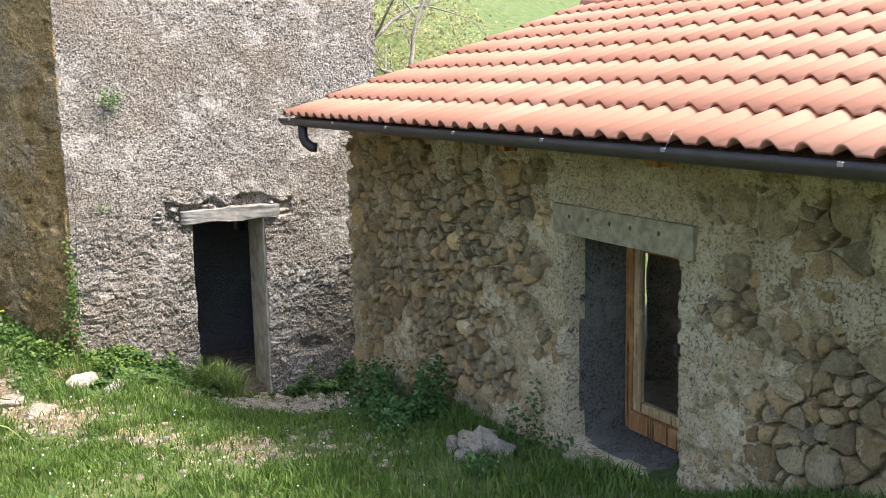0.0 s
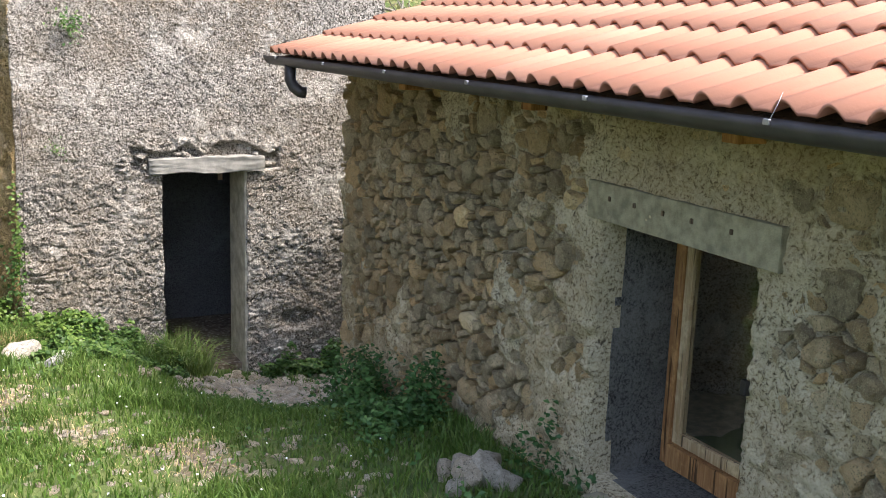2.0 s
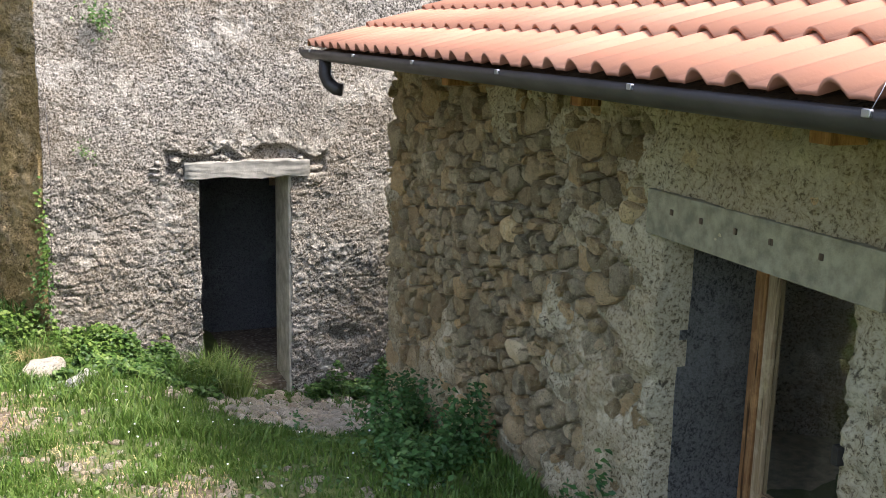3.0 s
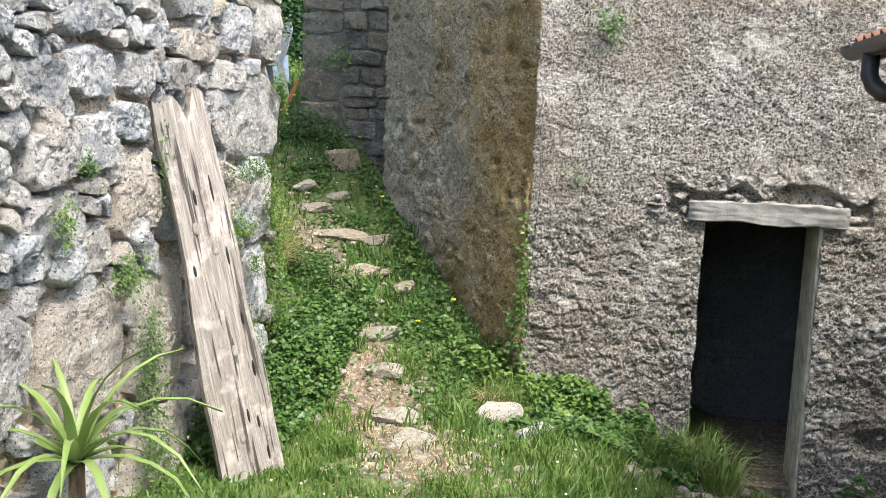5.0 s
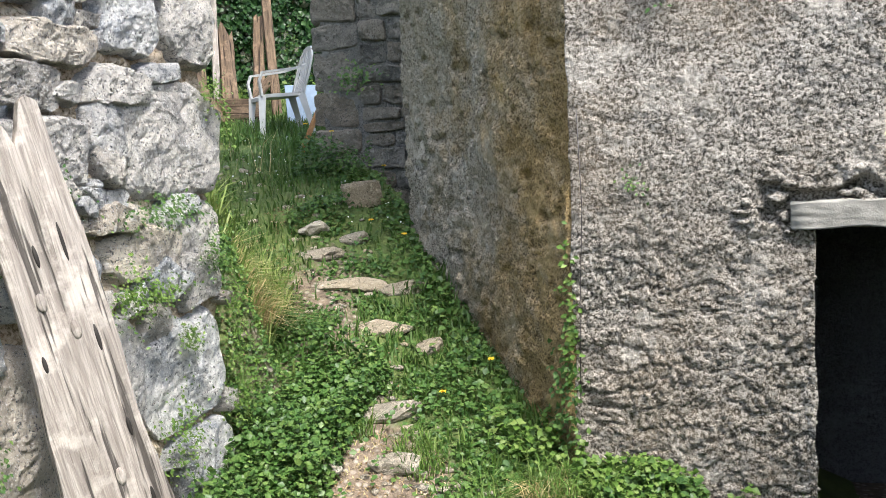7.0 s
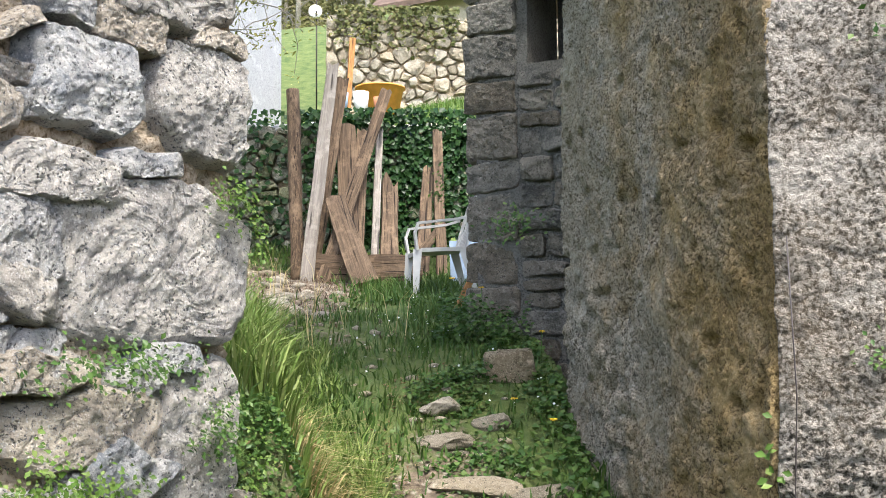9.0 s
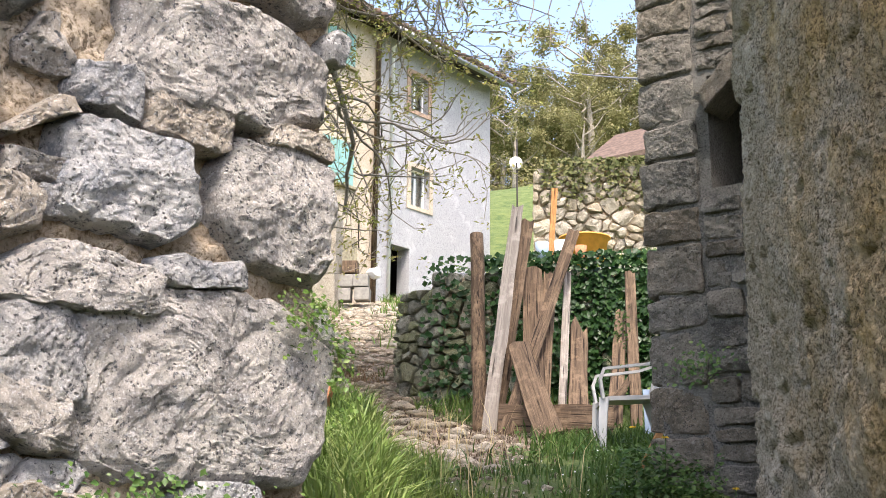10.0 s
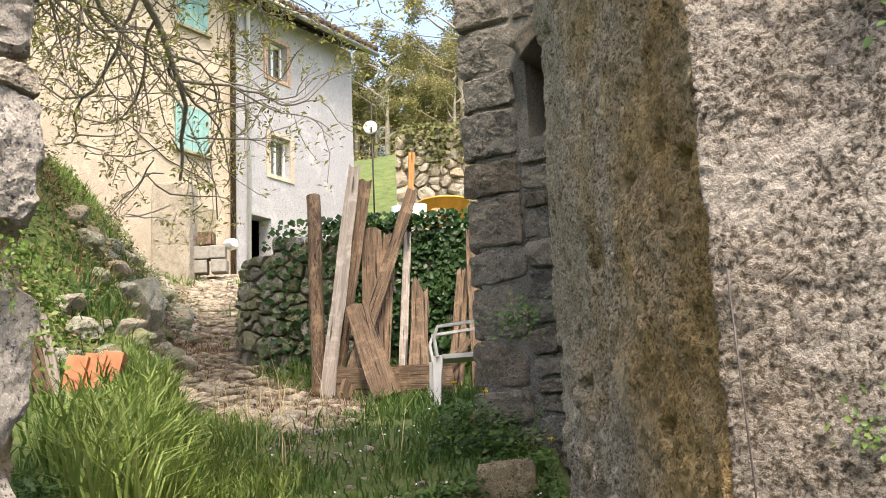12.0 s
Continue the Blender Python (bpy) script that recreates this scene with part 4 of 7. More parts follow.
def lump_data(name, seed, material, rough=0.35, detail=2, flat=1.0):
    bm = bmesh.new()
    bmesh.ops.create_icosphere(bm, subdivisions=detail, radius=1.0)
    co = np.array([v.co[:] for v in bm.verts])
    d = broken_radius(co, np.random.default_rng(seed)) * (1 + 0.5 * rough * fbm(co[:, 0] * 2.3 + seed, co[:, 1] * 2.3, co[:, 2] * 2.3, octaves=4, seed=seed, gain=0.6))
    for v, k in zip(bm.verts, d):
        v.co = Vector((v.co.x * k, v.co.y * k, v.co.z * k * flat))
    return bm_data(name, bm, material, False)


def joined_lumps(name, places, material, parent=None, seed=1, detail=1):
    """Many small stones in one mesh: places are (x, y, z, sx, sy, sz, turn)."""
    rng = np.random.default_rng(seed)
    bm = bmesh.new()
    bmesh.ops.create_icosphere(bm, subdivisions=detail, radius=1.0)
    base = np.array([v.co[:] for v in bm.verts])
    tri = np.array([[v.index for v in f.verts] for f in bm.faces])
    bm.free()
    vs, fs = [], []
    for k, (x, y, z, sx, sy, sz, turn) in enumerate(places):
        co = base * broken_radius(base, rng, 9)[:, None]
        co = co * (sx, sy, sz)
        c, s = math.cos(turn), math.sin(turn)
        vs.append(np.stack([x + co[:, 0] * c - co[:, 1] * s, y + co[:, 0] * s + co[:, 1] * c, z + co[:, 2]], 1))
        fs.append(tri + k * len(base))
    me = fast_mesh(name, np.concatenate(vs), np.concatenate(fs), [material], smooth=False)
    if parent is None:
        return new(name, me)
    return child(name, me, parent)


# ---- leaf and blade kit ----
def blades(name, base, height, lean, width, material, rng, curl=0.5):
    """Grass blades as one mesh: base (n,3), height (n), lean direction and amount by chance."""
    nb = len(base)
    ang = rng.uniform(0, 2 * np.pi, nb)
    out = np.stack([np.cos(ang), np.sin(ang), np.zeros(nb)], 1)
    side = np.stack([-np.sin(ang), np.cos(ang), np.zeros(nb)], 1)
    face = rng.uniform(0, 2 * np.pi, nb)
    side = np.stack([np.cos(face), np.sin(face), np.zeros(nb)], 1)
    h = height[:, None]
    amount = (rng.uniform(0.2, 1.0, nb) * lean)[:, None]
    w = (width * rng.uniform(0.6, 1.3, nb))[:, None]
    up = np.array([[0, 0, 1.0]])
    mid = base + up * h * 0.55 + out * amount * h * 0.25
    top = base + up * h * (1 - 0.45 * amount * curl) + out * amount * h * 0.9
    v = np.stack([base - side * w, base + side * w, mid - side * w * 0.8, mid + side * w * 0.8, top], 1).reshape(-1, 3)
    k = np.arange(nb)[:, None] * 5
    f = np.stack([k + [0, 1, 3], k + [0, 3, 2], k + [2, 3, 4]], 1).reshape(-1, 3)
    return fast_mesh(name, v, f, [material])


def leaves(name, centre, size, normal, material, rng, aspect=0.7, fold=0.25):
    """Leaves as one mesh: folded diamonds of their own size and direction."""
    nl = len(centre)
    nrm = normal + rng.normal(0, 0.45, (nl, 3))
    nrm /= np.linalg.norm(nrm, axis=1, keepdims=True)
    rnd = rng.normal(0, 1, (nl, 3))
    a = np.cross(nrm, rnd)
    a /= np.linalg.norm(a, axis=1, keepdims=True)
    b = np.cross(nrm, a)
    s = np.asarray(size)[:, None]
    tip, tail = centre + a * s, centre - a * s * 0.8
    l, r = centre + b * s * aspect + nrm * s * fold, centre - b * s * aspect + nrm * s * fold
    v = np.stack([tail, l, tip, r], 1).reshape(-1, 3)
    k = np.arange(nl)[:, None] * 4
    f = np.stack([k + [0, 2, 1], k + [0, 3, 2]], 1).reshape(-1, 3)
    return fast_mesh(name, v, f, [material])

# ---- yard things ----
def ground_at(x, y):
    return float(ground_fine(np.array([x]), np.array([y]))[0])


def beam_data(name, length, width, thick, material, rng, taper=0.0, ragged=0.0, split=False, bow=0.0, cuts=14, across=5):
    """A weathered board or beam along local z, its foot at z = 0; x is its width."""
    sd = int(rng.integers(0, 9999))
    us = np.linspace(-0.5, 0.5, across)
    zs = np.linspace(0, 1, cuts)
    U, Z = np.meshgrid(us, zs, indexing="ij")
    w = width * (1 - taper * Z)
    x = U * w + 0.05 * width * vnoise(Z * length * 3.1, np.sign(U) * 4.0, seed=sd) * (abs(U) > 0.4)
    end = ragged * (0.5 + 0.5 * vnoise(U * 9, U * 0, seed=sd + 3))
    if split:
        end = end + 0.14 * np.exp(-((U - 0.12) / 0.10) ** 2)
    z = Z * (length - end * smooth01((Z - 0.55) / 0.45))
    mid = bow * np.sin(np.pi * Z)
    f = thick / 2 + 0.10 * thick * vnoise(U * 5, Z * length * 2, seed=sd + 5) - 0.12 * thick * (abs(U) > 0.4)
    front = np.stack([x, -f + mid, z], -1).reshape(-1, 3)
    back = np.stack([x, f + mid, z], -1).reshape(-1, 3)
    a, c = across, cuts
    idx = np.arange(a * c).reshape(a, c)
    q = np.stack([idx[:-1, :-1], idx[1:, :-1], idx[1:, 1:], idx[:-1, 1:]], -1).reshape(-1, 4)
    off = a * c
    faces = [tuple(t) for t in q] + [tuple(t[::-1] + off) for t in q]
    rim = list(idx[:, 0]) + list(idx[-1, 1:]) + list(idx[-2::-1, -1]) + list(idx[0, -2:0:-1])
    for i in range(len(rim)):
        j = (i + 1) % len(rim)
        faces.append((rim[j], rim[i], rim[i] + off, rim[j] + off))
    me = mesh_data(name, np.concatenate([front, back]), faces, [material], smooth=False)
    return me


def stand(foot, top, face):
    """The pose of a beam from foot to top whose broad side looks towards face."""
    foot, top = Vector(foot), Vector(top)
    z = (top - foot).normalized()
    y = -(Vector(face) - Vector(face).project(z)).normalized()
    x = y.cross(z)
    m = Matrix((x, y, z)).transposed().to_4x4()
    m.translation = foot
    return m


rng = np.random.default_rng(11)
foot, top = Vector((0.62, 7.40, -1.02)), Vector((0.215, 7.16, 1.06))
plank = new("old_plank", beam_data("old_plank", (top - foot).length, 0.37, 0.055, M_GREYWOOD, rng, 0.30, 0.10, True, 0.0, 26, 11))
plank.matrix_world = stand(foot, top, (0.85, -0.7, 0.15))
tagged(plank, "silver-grey split wooden plank leaning on the stone wall", "plank")
for u, z in ((-0.05, 1.45), (0.03, 1.33), (0.02, 0.80), (-0.04, 0.35)):
    bm = bmesh.new()
    bmesh.ops.create_uvsphere(bm, u_segments=10, v_segments=6, radius=0.022)
    bmesh.ops.scale(bm, vec=(0.8, 0.35, 1.5), verts=bm.verts)
    part("knot", bm, M_GREYWOOD, plank, "", Matrix.Translation((u, -0.03, z)), True)
for u, z, ln in ((0.075, 1.62, 0.16), (0.09, 1.28, 0.10), (0.10, 0.95, 0.07), (0.105, 0.68, 0.09), (0.02, 0.45, 0.08), (0.07, 0.40, 0.07), (-0.02, 1.60, 0.08), (-0.10, 1.25, 0.06), (0.09, 0.22, 0.08)):
    bm = bmesh.new()
    bmesh.ops.create_uvsphere(bm, u_segments=8, v_segments=6, radius=0.5)
    bmesh.ops.scale(bm, vec=(0.016, 0.012, ln), verts=bm.verts)
    part("rot_hole", bm, M_IRON, plank, "dark rotted slot", Matrix.Translation((u, -0.027, z)), True)

# yucca beside the wall
yucca = thing("yucca_plant", Matrix.Translation((0.36, 6.02, ground_at(0.36, 6.02))), "yucca with arching green and yellowing sword leaves", "plant")
child("stem", tube_data("stem", [(0, 0, -0.05), (0.01, 0, 0.2), (0, 0.01, 0.42)], [0.04, 0.035, 0.03], M_OLDWOOD, 10), yucca)
for k in range(26):
    a, rise, ln = k * 2.399, 1.38 - 0.05 * k + rng.uniform(-0.1, 0.1), rng.uniform(0.46, 0.62)
    pts, wid = [], []
    for i in range(7):
        t = i / 6
        bend = rise - t * t * (0.35 + 0.035 * k)
        pts.append((t * ln * math.cos(min(1.5, max(-1.2, bend))), 0.40 + t * ln * math.sin(max(-1.2, bend)) * (1 if bend > 0 else 0.6)))
        wid.append(0.024 * (1 - t) ** 0.6 + 0.001)
    verts, faces = [], []
    ca, sa = math.cos(a), math.sin(a)
    for (r, z), w in zip(pts, wid):
        for s, dz in ((-1, 0.008), (0, 0.0), (1, 0.008)):
            verts.append((ca * r - sa * w * s, sa * r + ca * w * s, z + dz))
    for i in range(6):
        for s in (0, 1):
            faces.append((i * 3 + s, i * 3 + s + 1, i * 3 + s + 4, i * 3 + s + 3))
    child("leaf", mesh_data("leaf", verts, faces, [M_YUCCA]), yucca)

# loose stones: shared shapes
LUMPS = [lump_data("stone", 100 + k, M_LIME, 0.3, 3) for k in range(8)]
STEPS = [lump_data("step_stone", 130 + k, M_PATHSTONE, 0.3, 3) for k in range(6)]


def loose_stone(name, x, y, sx, sy, sz, turn, label, category="stone", sink=0.35, group="", k=None, data=None):
    k = int(abs(x * 37 + y * 91)) % 8 if k is None else k
    ob = new(name, data or LUMPS[k])
    ob.matrix_world = Matrix.Translation((x, y, ground_at(x, y) + sz * (1 - 2 * sink))) @ Matrix.Rotation(turn, 4, "Z") @ Matrix.Diagonal((sx, sy, sz, 1))
    return tagged(ob, label, category, group)


loose_stone("white_boulder", 1.66, 8.93, 0.16, 0.12, 0.12, 0.3, "white lichen-spotted boulder at the building corner", "boulder", 0.34, data=LUMPS[5])
loose_stone("flat_stone", 1.95, 8.70, 0.14, 0.10, 0.05, 0.8, "flat pale stone in the weeds")
for x, y, s in ((3.66, 5.22, 0.11), (3.78, 4.98, 0.09), (3.52, 5.04, 0.07), (3.62, 5.10, 0.12), (3.86, 5.30, 0.09), (3.72, 5.12, 0.13), (3.58, 5.30, 0.08)):
    loose_stone("rubble_stone", x, y, s, s * 0.8, s * 0.85, x * 9, "pale rubble stone in a heap by the shed", "stone", 0.2, "rubble heap by the shed", data=STEPS[int(s * 100) % 6])
M_BLOCK = rock("pitted_tufa", (0.50, 0.42, 0.29), (0.30, 0.245, 0.16), (0.46, 0.36, 0.22), 1.0)
bm = new_box(-0.155, 0.155, -0.11, 0.11, 0, 0.21, bevel=0.03)
bmesh.ops.subdivide_edges(bm, edges=bm.edges, cuts=8, use_grid_fill=True)
for v in bm.verts:
    v.co += v.co.normalized() * 0.035 * noise.noise(v.co * 16) + 0.012 * noise.noise_vector(v.co * 40) + Vector((0, 0, 0.02 * noise.noise(v.co * 7)))
block = new("stone_block", bm_data("stone_block", bm, M_BLOCK, True))
block.matrix_world = Matrix.Translation((-0.255, 11.90, 0.40)) @ Matrix.Scale(0.92, 4) @ Matrix.Rotation(radians(32), 4, "Z")
tagged(block, "squared pitted brown stone block lying in the grass", "stone block")

# stone steps of the lane
for x, y, sx, sy, turn in ((0.74, 9.60, 0.21, 0.09, 0.5), (0.40, 10.36, 0.19, 0.07, 0.3), (0.75, 10.30, 0.10, 0.07, 0.7), (0.10, 10.72, 0.22, 0.09, 0.4), (0.42, 10.86, 0.24, 0.08, 0.5),
                           (-0.22, 11.02, 0.19, 0.10, 0.2), (-0.40, 11.30, 0.16, 0.10, 0.9), (-0.10, 11.36, 0.12, 0.07, 0.4), (0.47, 8.98, 0.16, 0.09, 0.2), (1.05, 8.72, 0.22, 0.14, 0.1),
                           (0.55, 8.45, 0.12, 0.20, 0.5), (1.25, 8.25, 0.14, 0.10, 0.6), (0.85, 9.15, 0.14, 0.08, 0.3)):
    loose_stone("stone_step", x, y, sx, sy, 0.06, turn, "flat worn stone laid as a step in the grassy lane", "stone step", 0.36, "steps of the lane", data=STEPS[int(x * 50) % 6])

# rubble spilled before the doorway and round the path, too many to count
places = []
for _ in range(620):
    x, y = rng.normal(3.72, 0.42), rng.normal(8.75, 0.25)
    if y > 9.38 or x > 4.8 or (x > 4.02 and y < 8.35):
        continue
    s = rng.uniform(0.015, 0.06)
    places.append((x, y, ground_at(x, y) + s * 0.25, s * 1.2, s, s * 0.7, rng.uniform(0, 6)))
tagged(joined_lumps("gravel_spill", places, M_PATHSTONE, seed=3, detail=2), "white rubble and gravel spilled before the doorway", "gravel", kind="stuff")
places = []
for _ in range(2600):
    t = rng.uniform(-4.2, 22)
    q0 = float(np.interp(t, (-4, -2, 0, 3, 5, 8, 12, 20), (-0.6, -0.55, -0.30, -0.15, -1.0, -2.3, -3.2, -4.4))) + rng.normal(0, 0.36 if t < 6 else 0.5)
    x, y = 1.2 - 0.56 * t + 0.83 * q0, 9.0 + 0.83 * t + 0.56 * q0
    if t > 1 and t < 5 and rng.random() < 0.7:
        continue
    s = rng.uniform(0.012, 0.045) * (1.0 if t < 5 else 2.2)
    if x < 0.25 and y < 8.95:
        continue
    places.append((x, y, ground_at(x, y) + s * 0.05, s * 1.3, s, s * 0.5, rng.uniform(0, 6)))
tagged(joined_lumps("path_gravel", places, M_PATHSTONE, seed=5), "pale pebbles trodden into the lane", "gravel", kind="stuff")

# ---- timber stack against the ivy wall ----
VIEW = Vector((0.64, -0.77, 0.0))
rng = np.random.default_rng(23)


def lean(name, foot, top, width, thick, mat, label, taper=0.0, ragged=0.02, split=False, down=True, face=VIEW, group="timbers on the ivy wall"):
    foot, top = Vector(foot), Vector(top)
    if down:
        d = (foot - top).normalized()
        while foot.z > ground_at(foot.x, foot.y) - 0.02 and d.z < -0.1:
            foot = foot + d * 0.04
    ob = new(name, beam_data(name, (top - foot).length, width, thick, mat, rng, taper, ragged, split))
    ob.matrix_world = stand(foot, top, face)
    return tagged(ob, label, name.replace("_", " "), group)


post_pts = [Vector((-3.48, 14.24, 1.2)).lerp(Vector((-3.77, 14.55, 3.17)), k / 12) for k in range(13)]
post_pts = [p + Vector((0.012 * noise.noise(p * 3), 0.012 * noise.noise(p * 3 + Vector((9, 0, 0))), 0)) for p in post_pts]
tagged(new("wooden_post", tube_data("wooden_post", post_pts, [0.068 + 0.006 * noise.noise(p * 5) for p in post_pts], M_OLDWOOD, 14)), "round brown debarked post standing before the ivy wall", "wooden post", "timbers on the ivy wall")
lean("timber_plank", (-3.33, 14.26, 1.66), (-3.40, 14.74, 3.47), 0.13, 0.06, M_GREYWOOD, "tall grey splintered plank leaning on the ivy wall", 0.1, 0.10, True)
lean("timber_plank", (-3.36, 14.34, 1.36), (-3.34, 14.82, 3.33), 0.12, 0.05, M_OLDWOOD, "tall brown plank behind the grey one", 0.0, 0.08)
lean("timber_plank", (-3.06, 14.50, 1.55), (-3.39, 14.95, 2.86), 0.20, 0.05, M_OLDWOOD, "broad upright brown board", 0.05, 0.08)
lean("timber_plank", (-3.12, 14.36, 1.60), (-2.99, 15.12, 3.22), 0.125, 0.08, M_OLDWOOD, "squared beam leaning slantwise on the ivy wall", 0.15, 0.05)
lean("timber_plank", (-2.90, 14.70, 1.45), (-3.12, 15.18, 2.82), 0.075, 0.05, M_GREYWOOD, "thin upright stake with a whitish foot", 0.1, 0.03)
lean("timber_plank", (-3.02, 14.58, 1.5), (-3.25, 15.06, 2.81), 0.12, 0.04, M_OLDWOOD, "upright brown plank at the back", 0.0, 0.05)
lean("timber_stump", (-2.78, 14.78, 1.45), (-3.02, 15.20, 2.38), 0.17, 0.09, M_OLDWOOD, "short splintered timber stump with a ragged top", 0.05, 0.22, True)
lean("timber_plank", (-2.66, 14.13, 1.16), (-3.18, 14.42, 2.05), 0.25, 0.06, M_OLDWOOD, "short broad plank propped before the low board", 0.25, 0.06, down=False)
lean("timber_plank", (-2.42, 15.20, 1.32), (-2.68, 15.62, 2.84), 0.11, 0.05, M_OLDWOOD, "slim dark upright board by the chair", 0.1, 0.03)
lean("timber_plank", (-2.56, 15.05, 1.3), (-2.78, 15.62, 2.50), 0.15, 0.04, M_OLDWOOD, "dark board with a slanting top", 0.3, 0.10)
low = new("low_board", beam_data("low_board", 1.02, 0.34, 0.08, M_OLDWOOD, rng, 0.05, 0.03))
low.matrix_world = stand((-3.23, 14.18, 1.29), (-2.38, 14.74, 1.27), VIEW)
tagged(low, "wide dark board set on edge along the ground", "board")
for a, b in (((-2.72, 14.86, 1.36), (-2.98, 15.16, 1.72)), ((-2.66, 14.90, 1.33), (-2.46, 15.22, 1.75)), ((-2.60, 14.84, 1.33), (-2.40, 15.05, 1.66))):
    lean("wood_offcut", a, b, 0.08, 0.03, M_OLDWOOD, "short broken offcut lying against the timbers", 0.3, 0.08, down=False)
stick = lean("wooden_stick", (-1.33, 13.36, 0.90), (-1.26, 13.62, 1.26), 0.05, 0.025, M_WARMWOOD, "reddish wooden stick leaning beside the stone pier", 0, 0.01, face=(0.9, -0.4, 0))
blue = new("blue_sheet", bm_data("blue_sheet", new_box(-0.18, 0.18, -0.006, 0.006, 0, 0.42, bevel=0.004), M_BLUE))
blue.matrix_world = Matrix.Translation((-1.98, 14.92, ground_at(-1.98, 14.92))) @ pose(0, 0, 0, -8, 0, 40)
tagged(blue, "pale blue plastic sheet standing behind the chair", "sheet")


# ---- plastic chair ----
def ribbon(pts, wid, thick, across):
    """A flat moulded bar along pts, its width along across."""
    bm = bmesh.new()
    ac = Vector(across).normalized()
    rows = []
    for i, p in enumerate(pts):
        p = Vector(p)
        d = (Vector(pts[min(i + 1, len(pts) - 1)]) - Vector(pts[max(i - 1, 0)])).normalized()
        nn = d.cross(ac).normalized()
        w = (wid[i] if isinstance(wid, (list, tuple)) else wid) / 2
        rows.append([bm.verts.new(p + ac * w * a + nn * thick / 2 * b) for a, b in ((-1, -1), (1, -1), (1, 1), (-1, 1))])
    for a, b in zip(rows[:-1], rows[1:]):
        for k in range(4):
            bm.faces.new((a[k], a[(k + 1) % 4], b[(k + 1) % 4], b[k]))
    bm.faces.new(rows[0][::-1])
    bm.faces.new(rows[-1])
    return bm


# origin under the seat; local +y is the front
chair = thing("garden_chair", label="off-white plastic garden armchair, weathered, in the grass", category="chair")
seat = bmesh.new()
grid = [[seat.verts.new(((i / 8 - 0.5) * (0.46 - 0.04 * (1 - j / 8)), (j / 8 - 0.5) * 0.46, 0.43 - 0.018 * math.sin(math.pi * i / 8) * math.sin(math.pi * j / 8) - (0.025 if j == 8 else 0))) for i in range(9)] for j in range(9)]
for j in range(8):
    for i in range(8):
        seat.faces.new((grid[j][i], grid[j][i + 1], grid[j + 1][i + 1], grid[j + 1][i]))
ex = bmesh.ops.extrude_face_region(seat, geom=list(seat.faces))
bmesh.ops.translate(seat, vec=(0, 0, -0.035), verts=[g for g in ex["geom"] if isinstance(g, bmesh.types.BMVert)])
part("seat", seat, M_PLASTIC, chair, smooth=False)
for sx in (-1, 1):
    part("leg", ribbon([(sx * 0.23, 0.21, 0.42), (sx * 0.245, 0.235, 0.2), (sx * 0.26, 0.25, 0.0)], [0.075, 0.06, 0.045], 0.03, (0.3, 1, 0)), M_PLASTIC, chair)
    part("leg", ribbon([(sx * 0.20, -0.20, 0.42), (sx * 0.22, -0.25, 0.2), (sx * 0.235, -0.29, 0.0)], [0.08, 0.06, 0.045], 0.03, (0.3, 1, 0)), M_PLASTIC, chair)
    part("armrest", ribbon([(sx * 0.25, 0.22, 0.41), (sx * 0.265, 0.235, 0.56), (sx * 0.27, 0.20, 0.645), (sx * 0.27, 0.05, 0.655), (sx * 0.26, -0.15, 0.67), (sx * 0.23, -0.27, 0.70)], [0.05, 0.045, 0.05, 0.055, 0.05, 0.04], 0.022, (1, 0.1, 0)), M_PLASTIC, chair)
    part("back_post", ribbon([(sx * 0.21, -0.22, 0.42), (sx * 0.225, -0.29, 0.62), (sx * 0.20, -0.35, 0.80), (sx * 0.12, -0.375, 0.86)], [0.05, 0.045, 0.045, 0.05], 0.022, (1, 0, 0.2)), M_PLASTIC, chair)
part("top_rail", ribbon([(-0.14, -0.37, 0.85), (-0.07, -0.385, 0.875), (0, -0.39, 0.88), (0.07, -0.385, 0.875), (0.14, -0.37, 0.85)], 0.022, 0.05, (0, 1, 0)), M_PLASTIC, chair)
for k in range(5):
    x = (k - 2) * 0.075
    part("back_slat", ribbon([(x * 0.9, -0.22, 0.42), (x, -0.31, 0.62), (x * 0.9, -0.375, 0.855)], 0.042, 0.014, (1, 0, 0)), M_PLASTIC, chair)
chair.matrix_world = Matrix.Translation((-1.95, 14.24, 1.02)) @ pose(0, 0, 0, -2.5, 0, 128)

# ---- far house ----
HX = -13.78
M_CREAM = rough_render("cream_plaster", (0.53, 0.455, 0.345), (0.47, 0.395, 0.285), (0.38, 0.31, 0.22), (0.42, 0.36, 0.28), 0.5)
M_PALE = rough_render("whitewashed_plaster", (0.42, 0.42, 0.415), (0.37, 0.37, 0.37), (0.26, 0.26, 0.26), (0.35, 0.35, 0.355), 0.5)
M_ROOFOLD = plain("old_brown_roof_tile", (0.11, 0.075, 0.055), 0.9, 0, 0.35, 5, 0.5)
M_OLDBRICK = plain("weathered_brick_edge", (0.40, 0.28, 0.20), 0.9, 0, 0.3, 12, 0.4)
# near-black stands for the shade in the rooms behind the openings
M_ROOMSHADE = plain("room_shade", (0.03, 0.028, 0.025), 0.9)
house = thing("farmhouse", label="two-storey farmhouse, half cream and half whitewashed plaster, turquoise shutters", category="house")


